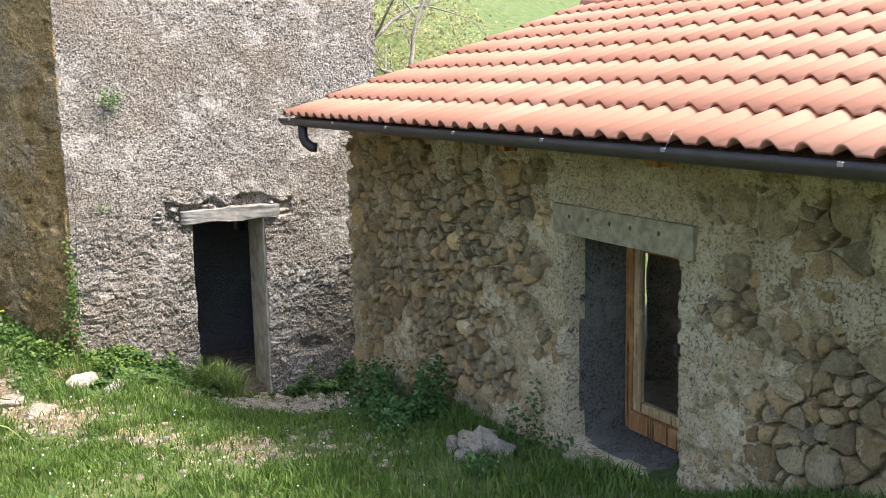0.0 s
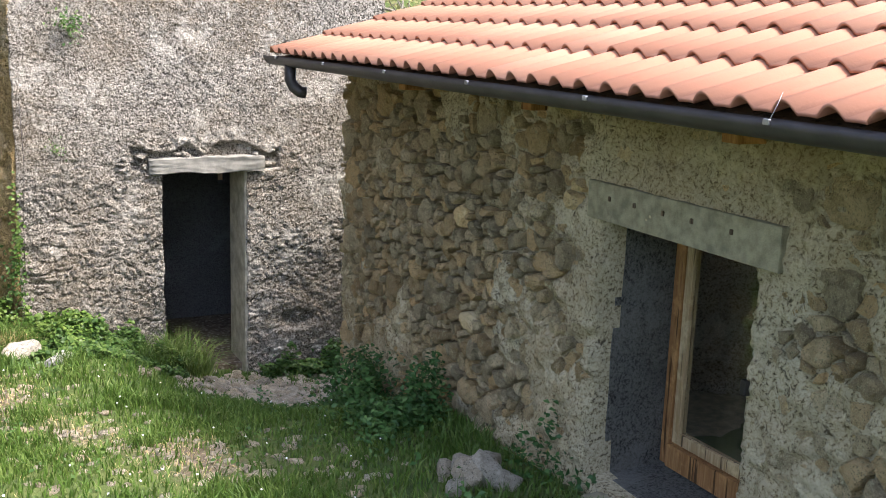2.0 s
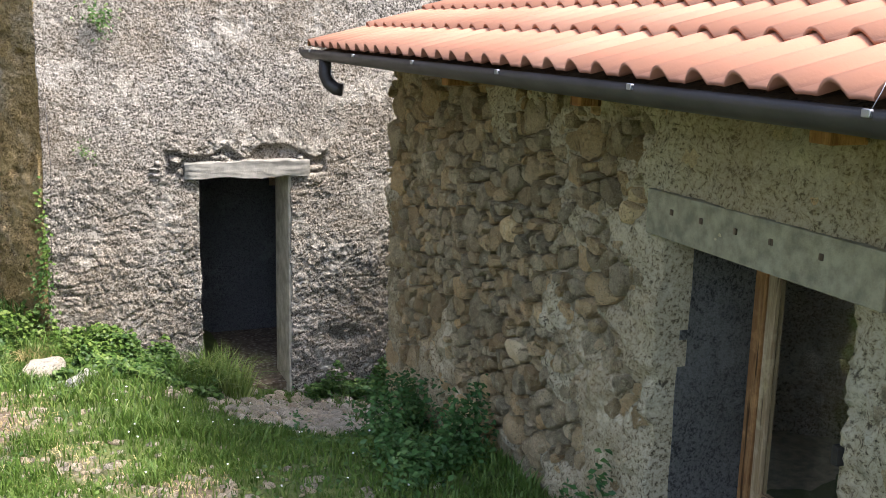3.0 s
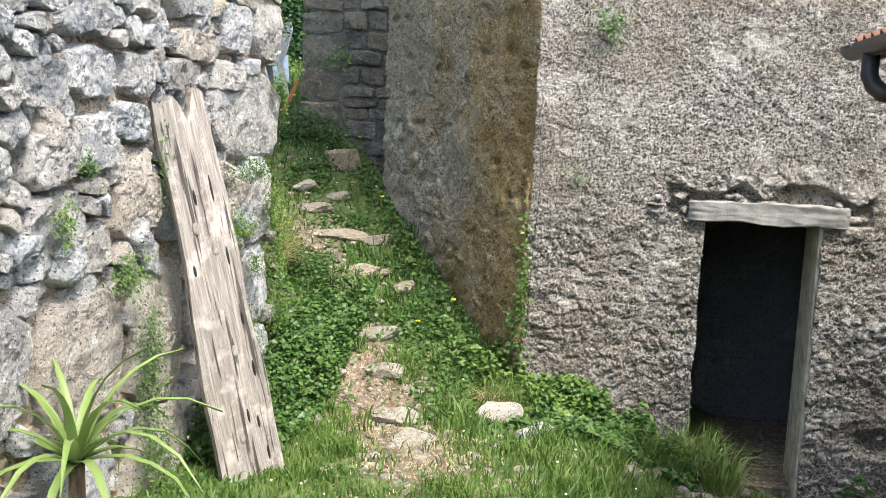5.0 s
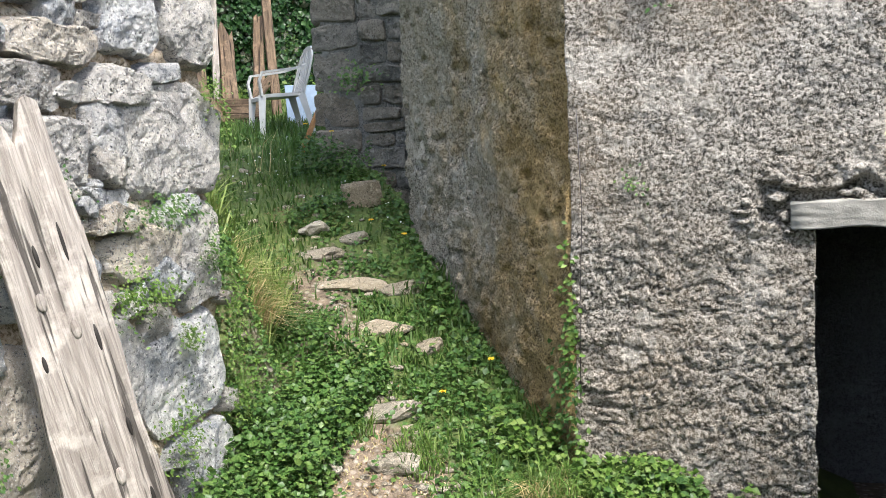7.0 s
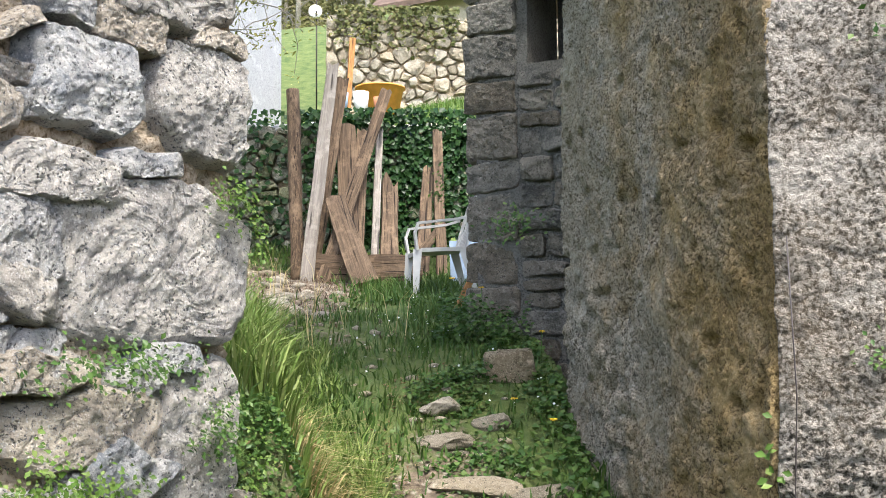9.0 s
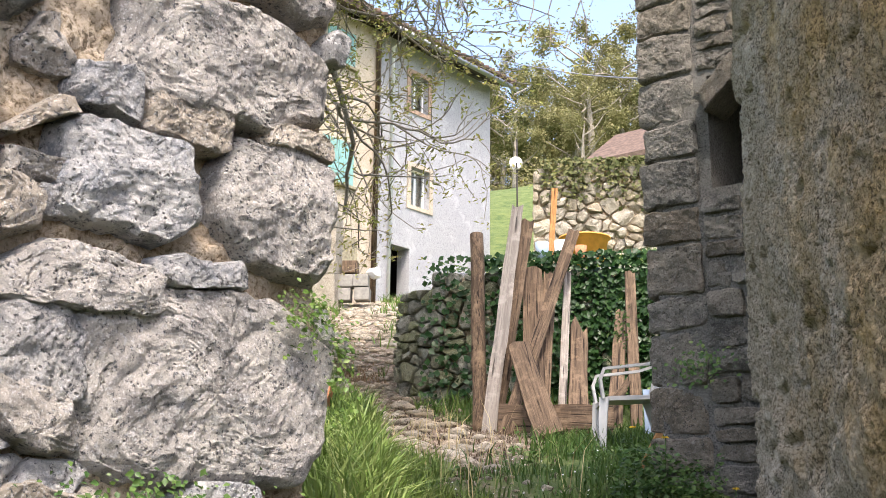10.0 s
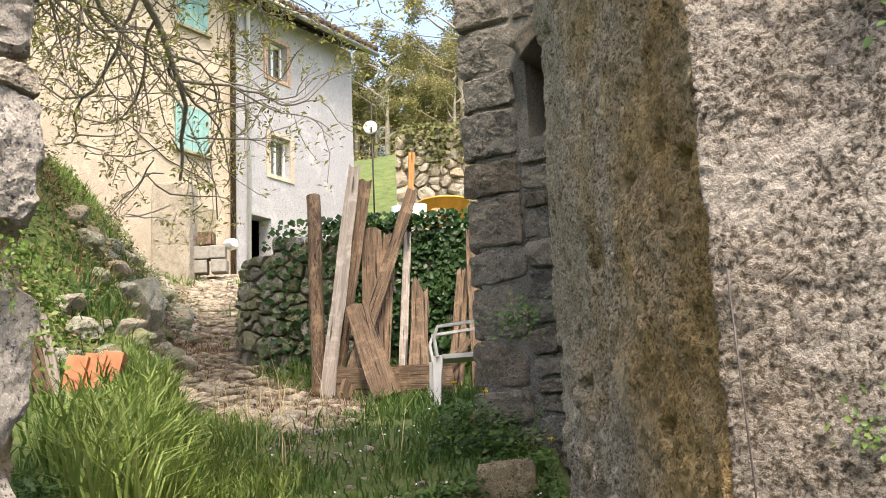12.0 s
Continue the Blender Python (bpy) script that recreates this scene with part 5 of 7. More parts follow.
def pierced(y0, y1, z0, z1, holes, mat, name):
    """A wall in the plane x = HX with openings through it."""
    ys = sorted({y0, y1, *[h for q in holes for h in q[:2]]})
    zs = sorted({z0, z1, *[h for q in holes for h in q[2:]]})
    bm = bmesh.new()
    for i in range(len(ys) - 1):
        for j in range(len(zs) - 1):
            my, mz = (ys[i] + ys[i + 1]) / 2, (zs[j] + zs[j + 1]) / 2
            if not any(a < my < b and c < mz < d for a, b, c, d in holes):
                box(bm, HX - 0.4, HX, ys[i], ys[i + 1], zs[j], zs[j + 1])
    weld(bm)
    return part(name, bm, mat, house)


left_holes = [(21.82, 22.80, 7.48, 8.50), (21.85, 22.75, 10.35, 11.2), (18.9, 19.8, 10.2, 11.1)]
right_holes = [(24.78, 25.48, 7.52, 8.50), (24.72, 25.40, 9.98, 10.92), (24.10, 24.80, 4.6, 6.42)]
wl = pierced(11.0, 23.66, 3.2, 11.62, left_holes, M_CREAM, "cream_wall")
wr = pierced(23.662, 28.0, 3.2, 11.62, right_holes, M_PALE, "white_wall")
part("gable_wall", new_box(-21.0, HX - 0.4, 27.6, 28.0, 3.2, 11.62), M_PALE, house)
part("gable_wall", new_box(-21.0, HX - 0.4, 11.0, 11.4, 3.2, 11.62), M_CREAM, house)
part("back_wall", new_box(-21.4, -21.0, 11.0, 28.0, 3.2, 11.62), M_CREAM, house)
# unseen backing, added; the rooms' shade is put into its colour
part("inner_wall", new_box(HX - 1.6, HX - 1.5, 11.4, 27.6, 3.2, 11.6), M_ROOMSHADE, house)
roof2 = bmesh.new()
for s, ex in ((1, HX + 0.55), (-1, -21.9)):
    mx, mz = (HX - 21.4) / 2, 13.5
    a = [(ex, 10.6, 11.55), (ex, 28.5, 11.55), (mx, 28.5, mz), (mx, 10.6, mz)]
    lo = [roof2.verts.new(p) for p in a]
    hi = [roof2.verts.new((p[0], p[1], p[2] + 0.13)) for p in a]
    roof2.faces.new(lo)
    roof2.faces.new(hi[::-1])
    for k in range(4):
        roof2.faces.new((lo[k], hi[k], hi[(k + 1) % 4], lo[(k + 1) % 4]))
hroof = part("roof", roof2, M_ROOFOLD, house, "brown old tiled roof with a deep eave")
for k in range(72):
    y = 10.75 + k * 0.248
    child("eave_tile", tube_data("eave_tile", [(HX + 0.60, y, 11.70), (HX - 0.3, y, 11.96)], [0.085, 0.075], M_ROOFOLD, 8) if k == 0 else bpy.data.meshes["eave_tile"], hroof, Matrix.Translation((0, y - 10.75, 0)))
child("gutter", tube_data("gutter", [(HX + 0.62, 23.6, 11.52), (HX + 0.62, 28.4, 11.50)], [0.07, 0.07], M_ZINC, 8), hroof)
for y0, y1, z0, z1 in left_holes:
    sh = thing("shutters", None)
    sh.parent = house
    for a, b in ((y0, (y0 + y1) / 2 - 0.004), ((y0 + y1) / 2 + 0.004, y1)):
        leaf = bmesh.new()
        for k in range(3):
            w = (b - a) / 3
            box(leaf, HX - 0.02, HX + 0.025, a + k * w + 0.003, a + (k + 1) * w - 0.003, z0, z1)
        part("shutter_leaf", leaf, M_TEAL, sh, "faded turquoise board shutter")
    part("window_sill", new_box(HX - 0.05, HX + 0.10, y0 - 0.08, y1 + 0.08, z0 - 0.07, z0 - 0.004, bevel=0.01), M_CONCRETE, house)
for i, (y0, y1, z0, z1) in enumerate(right_holes[:2]):
    win = thing("window", None)
    win.parent = house
    fr = bmesh.new()
    for q in ((y0, y0 + 0.06, z0, z1), (y1 - 0.06, y1, z0, z1), (y0 + 0.06, y1 - 0.06, z1 - 0.06, z1), (y0 + 0.06, y1 - 0.06, z0, z0 + 0.05), ((y0 + y1) / 2 - 0.03, (y0 + y1) / 2 + 0.03, z0 + 0.05, z1 - 0.06)):
        box(fr, HX - 0.22, HX - 0.16, *q)
    part("window_frame", fr, M_WHITE, win, "white painted frame")
    for a, b in ((y0 + 0.06, (y0 + y1) / 2 - 0.03), ((y0 + y1) / 2 + 0.03, y1 - 0.06)):
        part("pane", new_box(HX - 0.195, HX - 0.185, a, b, z0 + 0.05, z1 - 0.06), M_GLASS, win)
    part("curtain", new_box(HX - 0.32, HX - 0.30, (y0 + y1) / 2, y1, z0, z1), M_CONCRETE, win, "drab half-drawn curtain")
    for q in ((y0 - 0.13, y0, z0 - 0.1, z1 + 0.1), (y1, y1 + 0.13, z0 - 0.1, z1 + 0.1), (y0, y1, z0 - 0.1, z0), (y0, y1, z1, z1 + 0.1)):
        part("surround", new_box(HX + 0.002, HX + 0.03, *q), M_CREAM if i == 0 else M_OLDBRICK, win)
for y, mat, r in ((23.47, M_OLDWOOD, 0.065), (23.98, M_WHITE, 0.045)):
    child("downpipe", tube_data("downpipe", [(HX + 0.09, y, 4.6), (HX + 0.09, y, 11.3), (HX + 0.5, y, 11.5)], [r] * 3, mat, 10), house, None, "downpipe on the plaster")
child("cable", tube_data("cable", [(HX + 0.02, 20.6, 8.9), (HX + 0.02, 20.7, 7.6), (HX + 0.02, 21.6, 7.15), (HX + 0.02, 22.6, 6.95), (HX + 0.02, 23.0, 6.8), (HX + 0.02, 23.05, 6.1)], [0.014] * 6, M_GUTTER, 5), house)
part("patch", new_box(HX + 0.002, HX + 0.012, 22.1, 23.0, 5.2, 6.3), M_CONCRETE, house, "grey cement patch")

# worn gatepost and a stack of blocks before the house
gp = new("stone_gatepost", bm_data("stone_gatepost", new_box(-1, 1, -1, 1, -1, 1, bevel=0.12), M_PATHSTONE))
gp.matrix_world = Matrix.Translation((-12.3, 20.5, 5.0)) @ Matrix.Rotation(0.5, 4, "Z") @ Matrix.Diagonal((0.38, 0.25, 1.1, 1))
tagged(gp, "ruined grey stub of masonry before the farmhouse", "gatepost")
for k, (dx, z, w) in enumerate(((-0.15, 4.35, 0.36), (0.25, 4.36, 0.30), (-0.1, 4.62, 0.34), (0.22, 4.63, 0.30), (0.0, 4.9, 0.30))):
    b = new("cut_block", bm_data("cut_block", new_box(-w / 2, w / 2, -0.16, 0.16, 0, 0.25, bevel=0.02), M_LINTEL if k < 4 else M_OLDWOOD))
    b.matrix_world = Matrix.Translation((-11.9 + dx * 0.8, 20.95 + dx * 0.6, z)) @ Matrix.Rotation(0.63, 4, "Z")
    tagged(b, "pale cut block in a stack before the farmhouse" if k < 4 else "brown wooden box on the stack of blocks", "block", "stack of blocks")
bag = new("white_bag", lump_data("white_bag", 305, M_WHITE, 0.3, 2))
bag.matrix_world = Matrix.Translation((-11.6, 21.3, 4.95)) @ Matrix.Diagonal((0.16, 0.16, 0.14, 1))
tagged(bag, "white crumpled bag on the stack of blocks", "bag")

# ---- things on the terrace ----
tub = thing("orange_tub", Matrix.Translation((-7.95, 23.3, 4.98)), "round orange plastic mortar tub", "tub")
bm = bmesh.new()
prof = [(0.36, 0.0), (0.46, 0.5), (0.50, 0.5), (0.50, 0.53), (0.44, 0.53), (0.34, 0.03)]
rings = [[bm.verts.new((r * math.cos(a), r * math.sin(a), z)) for a in np.linspace(0, 2 * math.pi, 24, endpoint=False)] for r, z in prof]
for a, b in zip(rings[:-1], rings[1:]):
    for k in range(24):
        bm.faces.new((a[k], a[(k + 1) % 24], b[(k + 1) % 24], b[k]))
bm.faces.new(rings[0][::-1])
bm.faces.new(rings[-1])
part("tub_body", bm, M_ORANGE, tub, smooth=True)
pale_board = new("pale_board", beam_data("pale_board", 1.35, 0.11, 0.04, M_WARMWOOD, rng))
pale_board.matrix_world = stand((-7.95, 22.12, 4.85), (-7.82, 22.10, 6.18), VIEW)
tagged(pale_board, "fresh pale upright board on the terrace", "board")
dish = thing("satellite_dish", Matrix.Translation((-7.80, 20.88, 4.2)), "white round sign-like dish on a thin pole", "satellite dish")
child("pole", tube_data("pole", [(0, 0, 0), (0, 0, 2.6)], [0.014, 0.014], M_IRON, 8), dish)
bm = bmesh.new()
bmesh.ops.create_uvsphere(bm, u_segments=20, v_segments=10, radius=0.12)
bmesh.ops.scale(bm, vec=(1, 0.25, 1), verts=bm.verts)
part("reflector", bm, M_WHITE, dish, "", Matrix.Translation((0, -0.04, 2.15)) @ Matrix.Rotation(0.55, 4, "Z"), True)
part("bracket", new_box(-0.015, 0.015, -0.10, -0.07, 2.05, 2.14, turn=Matrix.Rotation(0.55, 4, "Z")), M_IRON, dish)
for x, y, mat, lab, s in ((-7.1, 20.6, M_BLUE, "blue and white bucket among the weeds", 0.12), (-6.9, 20.9, M_WHITE, "white sack among the weeds", 0.14), (-6.6, 21.0, M_BRICK, "orange-brown pot among the weeds", 0.10)):
    z = ground_at(x, y)
    ob = new("bucket", tube_data("bucket", [(0, 0, 0), (0, 0, s * 2.6)], [s * 0.8, s], mat, 14))
    ob.matrix_world = Matrix.Translation((x, y, max(z, 4.45)))
    tagged(ob, lab, "bucket")

# far cottage on the slope
cot = thing("hill_cottage", label="small beige cottage with a brown roof on the slope", category="house")
part("wall", new_box(-18.2, -13.0, 41.6, 46.0, 8.5, 13.8), M_CREAM, cot)
bm = bmesh.new()
vs = [bm.verts.new(p) for p in ((-19.0, 41.0, 13.6), (-12.5, 41.0, 13.6), (-12.5, 43.8, 15.6), (-19.0, 43.8, 15.6), (-19.0, 46.6, 13.6), (-12.5, 46.6, 13.6))]
for f in ((0, 1, 2, 3), (3, 2, 5, 4)):
    bm.faces.new([vs[i] for i in f])
ex = bmesh.ops.extrude_face_region(bm, geom=list(bm.faces))
bmesh.ops.translate(bm, vec=(0, 0, 0.22), verts=[g for g in ex["geom"] if isinstance(g, bmesh.types.BMVert)])
part("roof", bm, M_ROOFOLD, cot)
wire_pts = [Vector((-13.03, 27.63, 12.04)).lerp(Vector((1.5, 17.5, 4.9)), k / 16) - Vector((0, 0, 0.5 * math.sin(math.pi * k / 16))) for k in range(17)]
tagged(new("overhead_wire", tube_data("overhead_wire", wire_pts, [0.014] * 17, M_ZINC, 5)), "pale overhead wire from the farmhouse", "wire")

# ---- trees ----
def grow(rng, start, direction, length, radius, depth, out, tips, bend=0.35, droop=0.0, kids=(2, 4), seg=0.16):
    """A branch with its side branches; out collects tubes, tips the twig ends."""
    n_seg = max(3, int(length / seg))
    p, d = Vector(start), Vector(direction).normalized()
    pts, rad = [p.copy()], [radius]
    for i in range(n_seg):
        d = (d + Vector(rng.normal(0, bend, 3)) * 0.35 + Vector((0, 0, -droop * 0.12))).normalized()
        p = p + d * (length / n_seg)
        pts.append(p.copy())
        rad.append(radius * (1 - 0.75 * (i + 1) / n_seg) + 0.0028)
        if depth > 0 and i > 0 and rng.random() < 0.30 + 0.13 * depth:
            side = Vector(rng.normal(0, 1, 3))
            side = (side - side.project(d)).normalized()
            grow(rng, p, d * rng.uniform(0.4, 0.9) + side * rng.uniform(0.6, 1.0), length * rng.uniform(0.32, 0.55), rad[-1] * rng.uniform(0.45, 0.7), depth - 1, out, tips, bend, droop, kids, seg)
    out.append((pts, rad))
    tips.append((pts[-1], d))
    if depth == 0:
        tips.append((pts[len(pts) // 2], d))


def branches_data(name, tubes, material, big=7, small=4):
    vs, fs, k = [], [], 0
    for pts, rad in tubes:
        v, f = tube(pts, rad, big if rad[0] > 0.02 else small, caps=False)
        vs += v
        fs += [tuple(i + k for i in q) for q in f]
        k += len(v)
    return mesh_data(name, vs, fs, [material])


rng = np.random.default_rng(41)
tree = thing("walnut_tree", label="bare-limbed tree with small yellow-green spring leaves", category="tree")
TX, TY = -5.7, 11.3
tz = ground_at(TX, TY)
trunk = [(TX, TY, tz - 0.2), (TX + 0.1, TY + 0.05, tz + 1.0), (TX + 0.05, TY + 0.2, tz + 2.2), (TX + 0.2, TY + 0.3, tz + 3.4), (TX + 0.2, TY + 0.5, tz + 4.6)]
child("trunk", tube_data("trunk", trunk, [0.20, 0.16, 0.14, 0.11, 0.07], M_BARK, 12), tree)
limbs, tips = [], []
for (s, d, ln, r) in (((TX + 0.08, TY + 0.15, tz + 2.0), (0.62, 0.75, 0.14), 3.6, 0.045), ((TX + 0.05, TY + 0.2, tz + 2.4), (0.45, 0.88, 0.22), 4.4, 0.05),
                      ((TX + 0.1, TY + 0.25, tz + 2.8), (0.80, 0.60, 0.16), 4.2, 0.05), ((TX + 0.2, TY + 0.3, tz + 3.2), (0.66, 0.74, 0.24), 5.0, 0.06),
                      ((TX + 0.2, TY + 0.4, tz + 3.7), (0.82, 0.56, 0.26), 4.8, 0.05), ((TX + 0.2, TY + 0.4, tz + 4.2), (0.55, 0.8, 0.3), 4.8, 0.05), ((TX + 0.2, TY + 0.4, tz + 4.5), (0.75, 0.6, 0.35), 5.2, 0.05),
                      ((TX + 0.1, TY + 0.2, tz + 2.9), (-0.8, 0.2, 0.4), 2.6, 0.05), ((TX + 0.2, TY + 0.5, tz + 4.5), (0.1, -0.4, 1.0), 2.2, 0.05)):
    grow(rng, s, d, ln, r, 3, limbs, tips, 0.62, 0.16)
# the low twigs were cut back by whoever uses the lane
CUT_Z = 3.3
limbs = [(pts, rad) for pts, rad in limbs if min(p[2] for p in pts[1:]) > CUT_Z or rad[0] > 0.04]
tips = [(p, d) for p, d in tips if p[2] > CUT_Z]
child("branching", branches_data("branching", limbs, M_BARK), tree)
tp = np.array([p[:] for p, d in tips])
pick = np.repeat(np.arange(len(tp)), 7)
cen = tp[pick] + rng.normal(0, 0.05, (len(pick), 3))
child("leaves", leaves("leaves", cen, rng.uniform(0.02, 0.05, len(cen)), np.tile((0.2, -0.5, 0.6), (len(cen), 1)), M_SPRING, rng, 0.35), tree)


def broad_tree(name, label, seed, height, spread, leaf_mat, count, size):
    """A whole tree with trunk, limbs and a ragged crown, its foot at the origin."""
    r2 = np.random.default_rng(seed)
    t = thing(name, label=label, category="tree")
    tubes, tp = [], []
    child("trunk", tube_data("trunk", [(0, 0, -0.3), (0.1, 0, height * 0.3), (0.05, 0.1, height * 0.45), (0.2, 0.1, height * 0.6)], [height * 0.022, height * 0.018, height * 0.012, 0.02], M_BARK, 8), t)
    for k in range(9):
        a, z = k * 2.4, height * (0.28 + 0.07 * k)
        grow(r2, (0.05, 0.05, z), (math.cos(a), math.sin(a), 0.55), spread * r2.uniform(0.6, 1.0), height * 0.008, 2, tubes, tp, 0.4, 0.0, seg=0.5)
    child("limb", branches_data("limb", tubes, M_BARK, 5, 3), t)
    pts = np.array([p[:] for p, d in tp])
    pick = r2.integers(0, len(pts), count)
    cen = pts[pick] + r2.normal(0, spread * 0.085, (count, 3))
    child("crown", leaves("crown", cen, r2.uniform(0.5, 1.3, count) * size, np.tile((0, -0.3, 0.7), (count, 1)), leaf_mat, r2, 0.8), t)
    return t


kinds = [broad_tree("hillside_tree", "olive-green tree in young leaf on the hillside", 51, 8.0, 3.0, M_FARLEAF, 7000, 0.075),
         broad_tree("hillside_tree", "thin yellow-green tree on the hillside", 52, 9.5, 2.6, M_FARLEAF, 5000, 0.075),
         broad_tree("hillside_tree", "dense dark green tree on the hillside", 53, 6.5, 3.0, M_SHRUB, 7500, 0.075)]
spots = []
for k in range(130):
    dist, ang = rng.uniform(68, 118), rng.uniform(radians(98), radians(136))
    spots.append((2.5 + dist * math.cos(ang), 7 + dist * math.sin(ang)))
for k, (x, y) in enumerate(spots):
    m = Matrix.Translation((x, y, ground_at(x, y) - 0.2)) @ Matrix.Rotation(k * 1.7, 4, "Z") @ Matrix.Scale(rng.uniform(0.95, 1.45), 4)
    src = kinds[(0, 1, 1, 0, 2)[k % 5]]
    c = copy_thing(src, m)
    c.scale = (1, 1, 1)
    c.matrix_world = m
    tagged(c, group="trees on the hillside")
for k, t in enumerate(kinds):
    x, y = ((-32, 62), (-36, 60), (-25, 64))[k]
    t.matrix_world = Matrix.Translation((x, y, ground_at(x, y) - 0.2))
    tagged(t, group="trees on the hillside")

# bare fallen boughs behind the shed roof
bough_t, bough_tips = [], []
for s, d in (((7.0, 15.6, 0.9), (0.9, 0.1, 0.35)), ((6.6, 15.8, 1.6), (0.9, -0.2, 0.25)), ((9.5, 16.5, 1.2), (-0.8, 0.1, 0.3)), ((8.0, 15.2, 0.6), (0.3, 0.2, 0.9))):
    grow(rng, s, d, 3.4, 0.06, 3, bough_t, bough_tips, 0.4, 0.1, seg=0.25)
bough_t.append(([Vector((7.6, 15.8, ground_at(7.6, 15.8) - 0.1)), Vector((7.4, 15.7, 0.4)), Vector((7.2, 15.6, 1.4))], [0.12, 0.1, 0.06]))
bough = thing("bare_tree", label="bare grey branching tree behind the shed", category="tree")
child("branching", branches_data("branching", bough_t, M_BARK, 6, 4), bough)
thicket = np.stack([rng.uniform(4.8, 16, 26000), rng.uniform(17, 30, 26000), rng.uniform(0, 1, 26000)], 1)
tg = ground_fine(thicket[:, 0], thicket[:, 1])
thicket[:, 2] = tg + thicket[:, 2] * (2.4 + 2.0 * fbm(thicket[:, 0] * 0.5, thicket[:, 1] * 0.5, octaves=2, seed=5))
tagged(new("shrub_thicket", leaves("shrub_thicket", thicket, rng.uniform(0.03, 0.08, 26000), np.tile((0, -0.4, 0.7), (26000, 1)), M_FARLEAF, rng)), "green thicket on the slope behind the shed", "shrubs", kind="stuff")

# scrub that covers the upper hillside
k = 80000
dist, ang = rng.uniform(50, 120, k), rng.uniform(radians(96), radians(134), k)
hx, hy = 2.5 + dist * np.cos(ang), 7 + dist * np.sin(ang)
cover = smooth01((fbm(hx * 0.11, hy * 0.11, octaves=3, seed=95) + 0.25) * 2.5) * smooth01((dist - 64) / 8)
keep = rng.random(k) < cover
hx, hy = hx[keep], hy[keep]
hz = ground_fine(hx, hy) + rng.random(len(hx)) * (2.2 + 3.6 * smooth01(fbm(hx * 0.22, hy * 0.22, octaves=3, seed=96) + 0.4))
tagged(new("hillside_scrub", leaves("hillside_scrub", np.stack([hx, hy, hz], 1), rng.uniform(0.10, 0.22, len(hx)), np.tile((0.2, -0.5, 0.7), (len(hx), 1)), M_FARLEAF, rng)), "olive-green spring scrub on the far hillside", "shrubs", kind="stuff")

# ---- plants ----
M_NETTLE = leafy("nettle_leaves", (0.04, 0.10, 0.026), (0.07, 0.155, 0.042), (0.13, 0.22, 0.065), 0.4)
rng = np.random.default_rng(77)


def free_ground(x, y):
    """True where nothing built stands."""
    s = (x - 1.2) * -0.56 + (y - 9.0) * 0.83
    q = (x - 1.2) * 0.83 + (y - 9.0) * 0.56
    ok = ~((x < 0.20) & (y < 8.86) & (y > 4.5))
    ok &= ~((y > 9.42) & (q > 0.70) & (y < 13.6))
    ok &= ~((x > -1.15) & (y > 12.65) & (y < 13.6))
    ok &= ~((x > 4.10) & (y < 8.34))
    ivy = np.minimum((x + 4.7) * -0.51 + (y - 15.0) * 0.86, (x + 5.6) * 0.76 + (y - 15.3) * 0.65)
    return ok & ~((ivy > -0.05) & (ivy < 0.5))


def sprinkle(count, x0, x1, y0, y1, want=None):
    x, y = rng.uniform(x0, x1, count), rng.uniform(y0, y1, count)
    keep = free_ground(x, y)
    if want is not None:
        keep &= rng.random(count) < want(x, y)
    x, y = x[keep], y[keep]
    return np.stack([x, y, ground_fine(x, y) - 0.005], 1)


def clump_noise(x, y, f, seed):
    return smooth01((fbm(x * f, y * f, octaves=3, seed=seed) + 0.15) * 2.2)


base = sprinkle(150000, 0.2, 4.1, 2.2, 9.45, lambda x, y: grass_cover(x, y) ** 1.3 * (0.25 + 0.75 * clump_noise(x, y, 1.5, 71)))
hh = 0.045 + 0.075 * rng.random(len(base)) * (0.4 + clump_noise(base[:, 0], base[:, 1], 1.2, 72))
tagged(new("lawn_grass", blades("lawn_grass", base, hh, 0.9, 0.005, M_GRASS, rng)), "short green grass of the yard", "grass", kind="stuff")
def bank_part(x, y):
    return smooth01((-2.0 - (0.83 * (x - 1.2) + 0.56 * (y - 9))) / 0.8)


base = sprinkle(95000, -6.5, 1.6, 8.4, 16.5, lambda x, y: grass_cover(x, y) ** 1.2 * (0.2 + 0.8 * clump_noise(x, y, 1.3, 73)) * (1 - 0.75 * bank_part(x, y)))
dry = sprinkle(26000, -6.5, -0.8, 10.0, 16.5, lambda x, y: bank_part(x, y) * clump_noise(x, y, 1.6, 75))
tagged(new("dry_bank_grass", blades("dry_bank_grass", dry, rng.uniform(0.06, 0.2, len(dry)), 1.3, 0.005, M_DEADLEAF, rng)), "dry brown grass and stems on the stony bank", "dry grass", kind="stuff")
hh = 0.05 + 0.10 * rng.random(len(base)) * (0.4 + clump_noise(base[:, 0], base[:, 1], 1.0, 74))
tagged(new("lane_grass", blades("lane_grass", base, hh * 1.25, 0.9, 0.0065, M_LANEGRASS, rng)), "green grass along the stony lane", "grass", kind="stuff")
base = sprinkle(22000, -14, -3, 13, 27, lambda x, y: grass_cover(x, y) * 0.9)
tagged(new("bank_grass", blades("bank_grass", base, rng.uniform(0.1, 0.3, len(base)), 0.9, 0.010, M_GRASS, rng)), "rough grass on the banks below the farmhouse", "grass", kind="stuff")


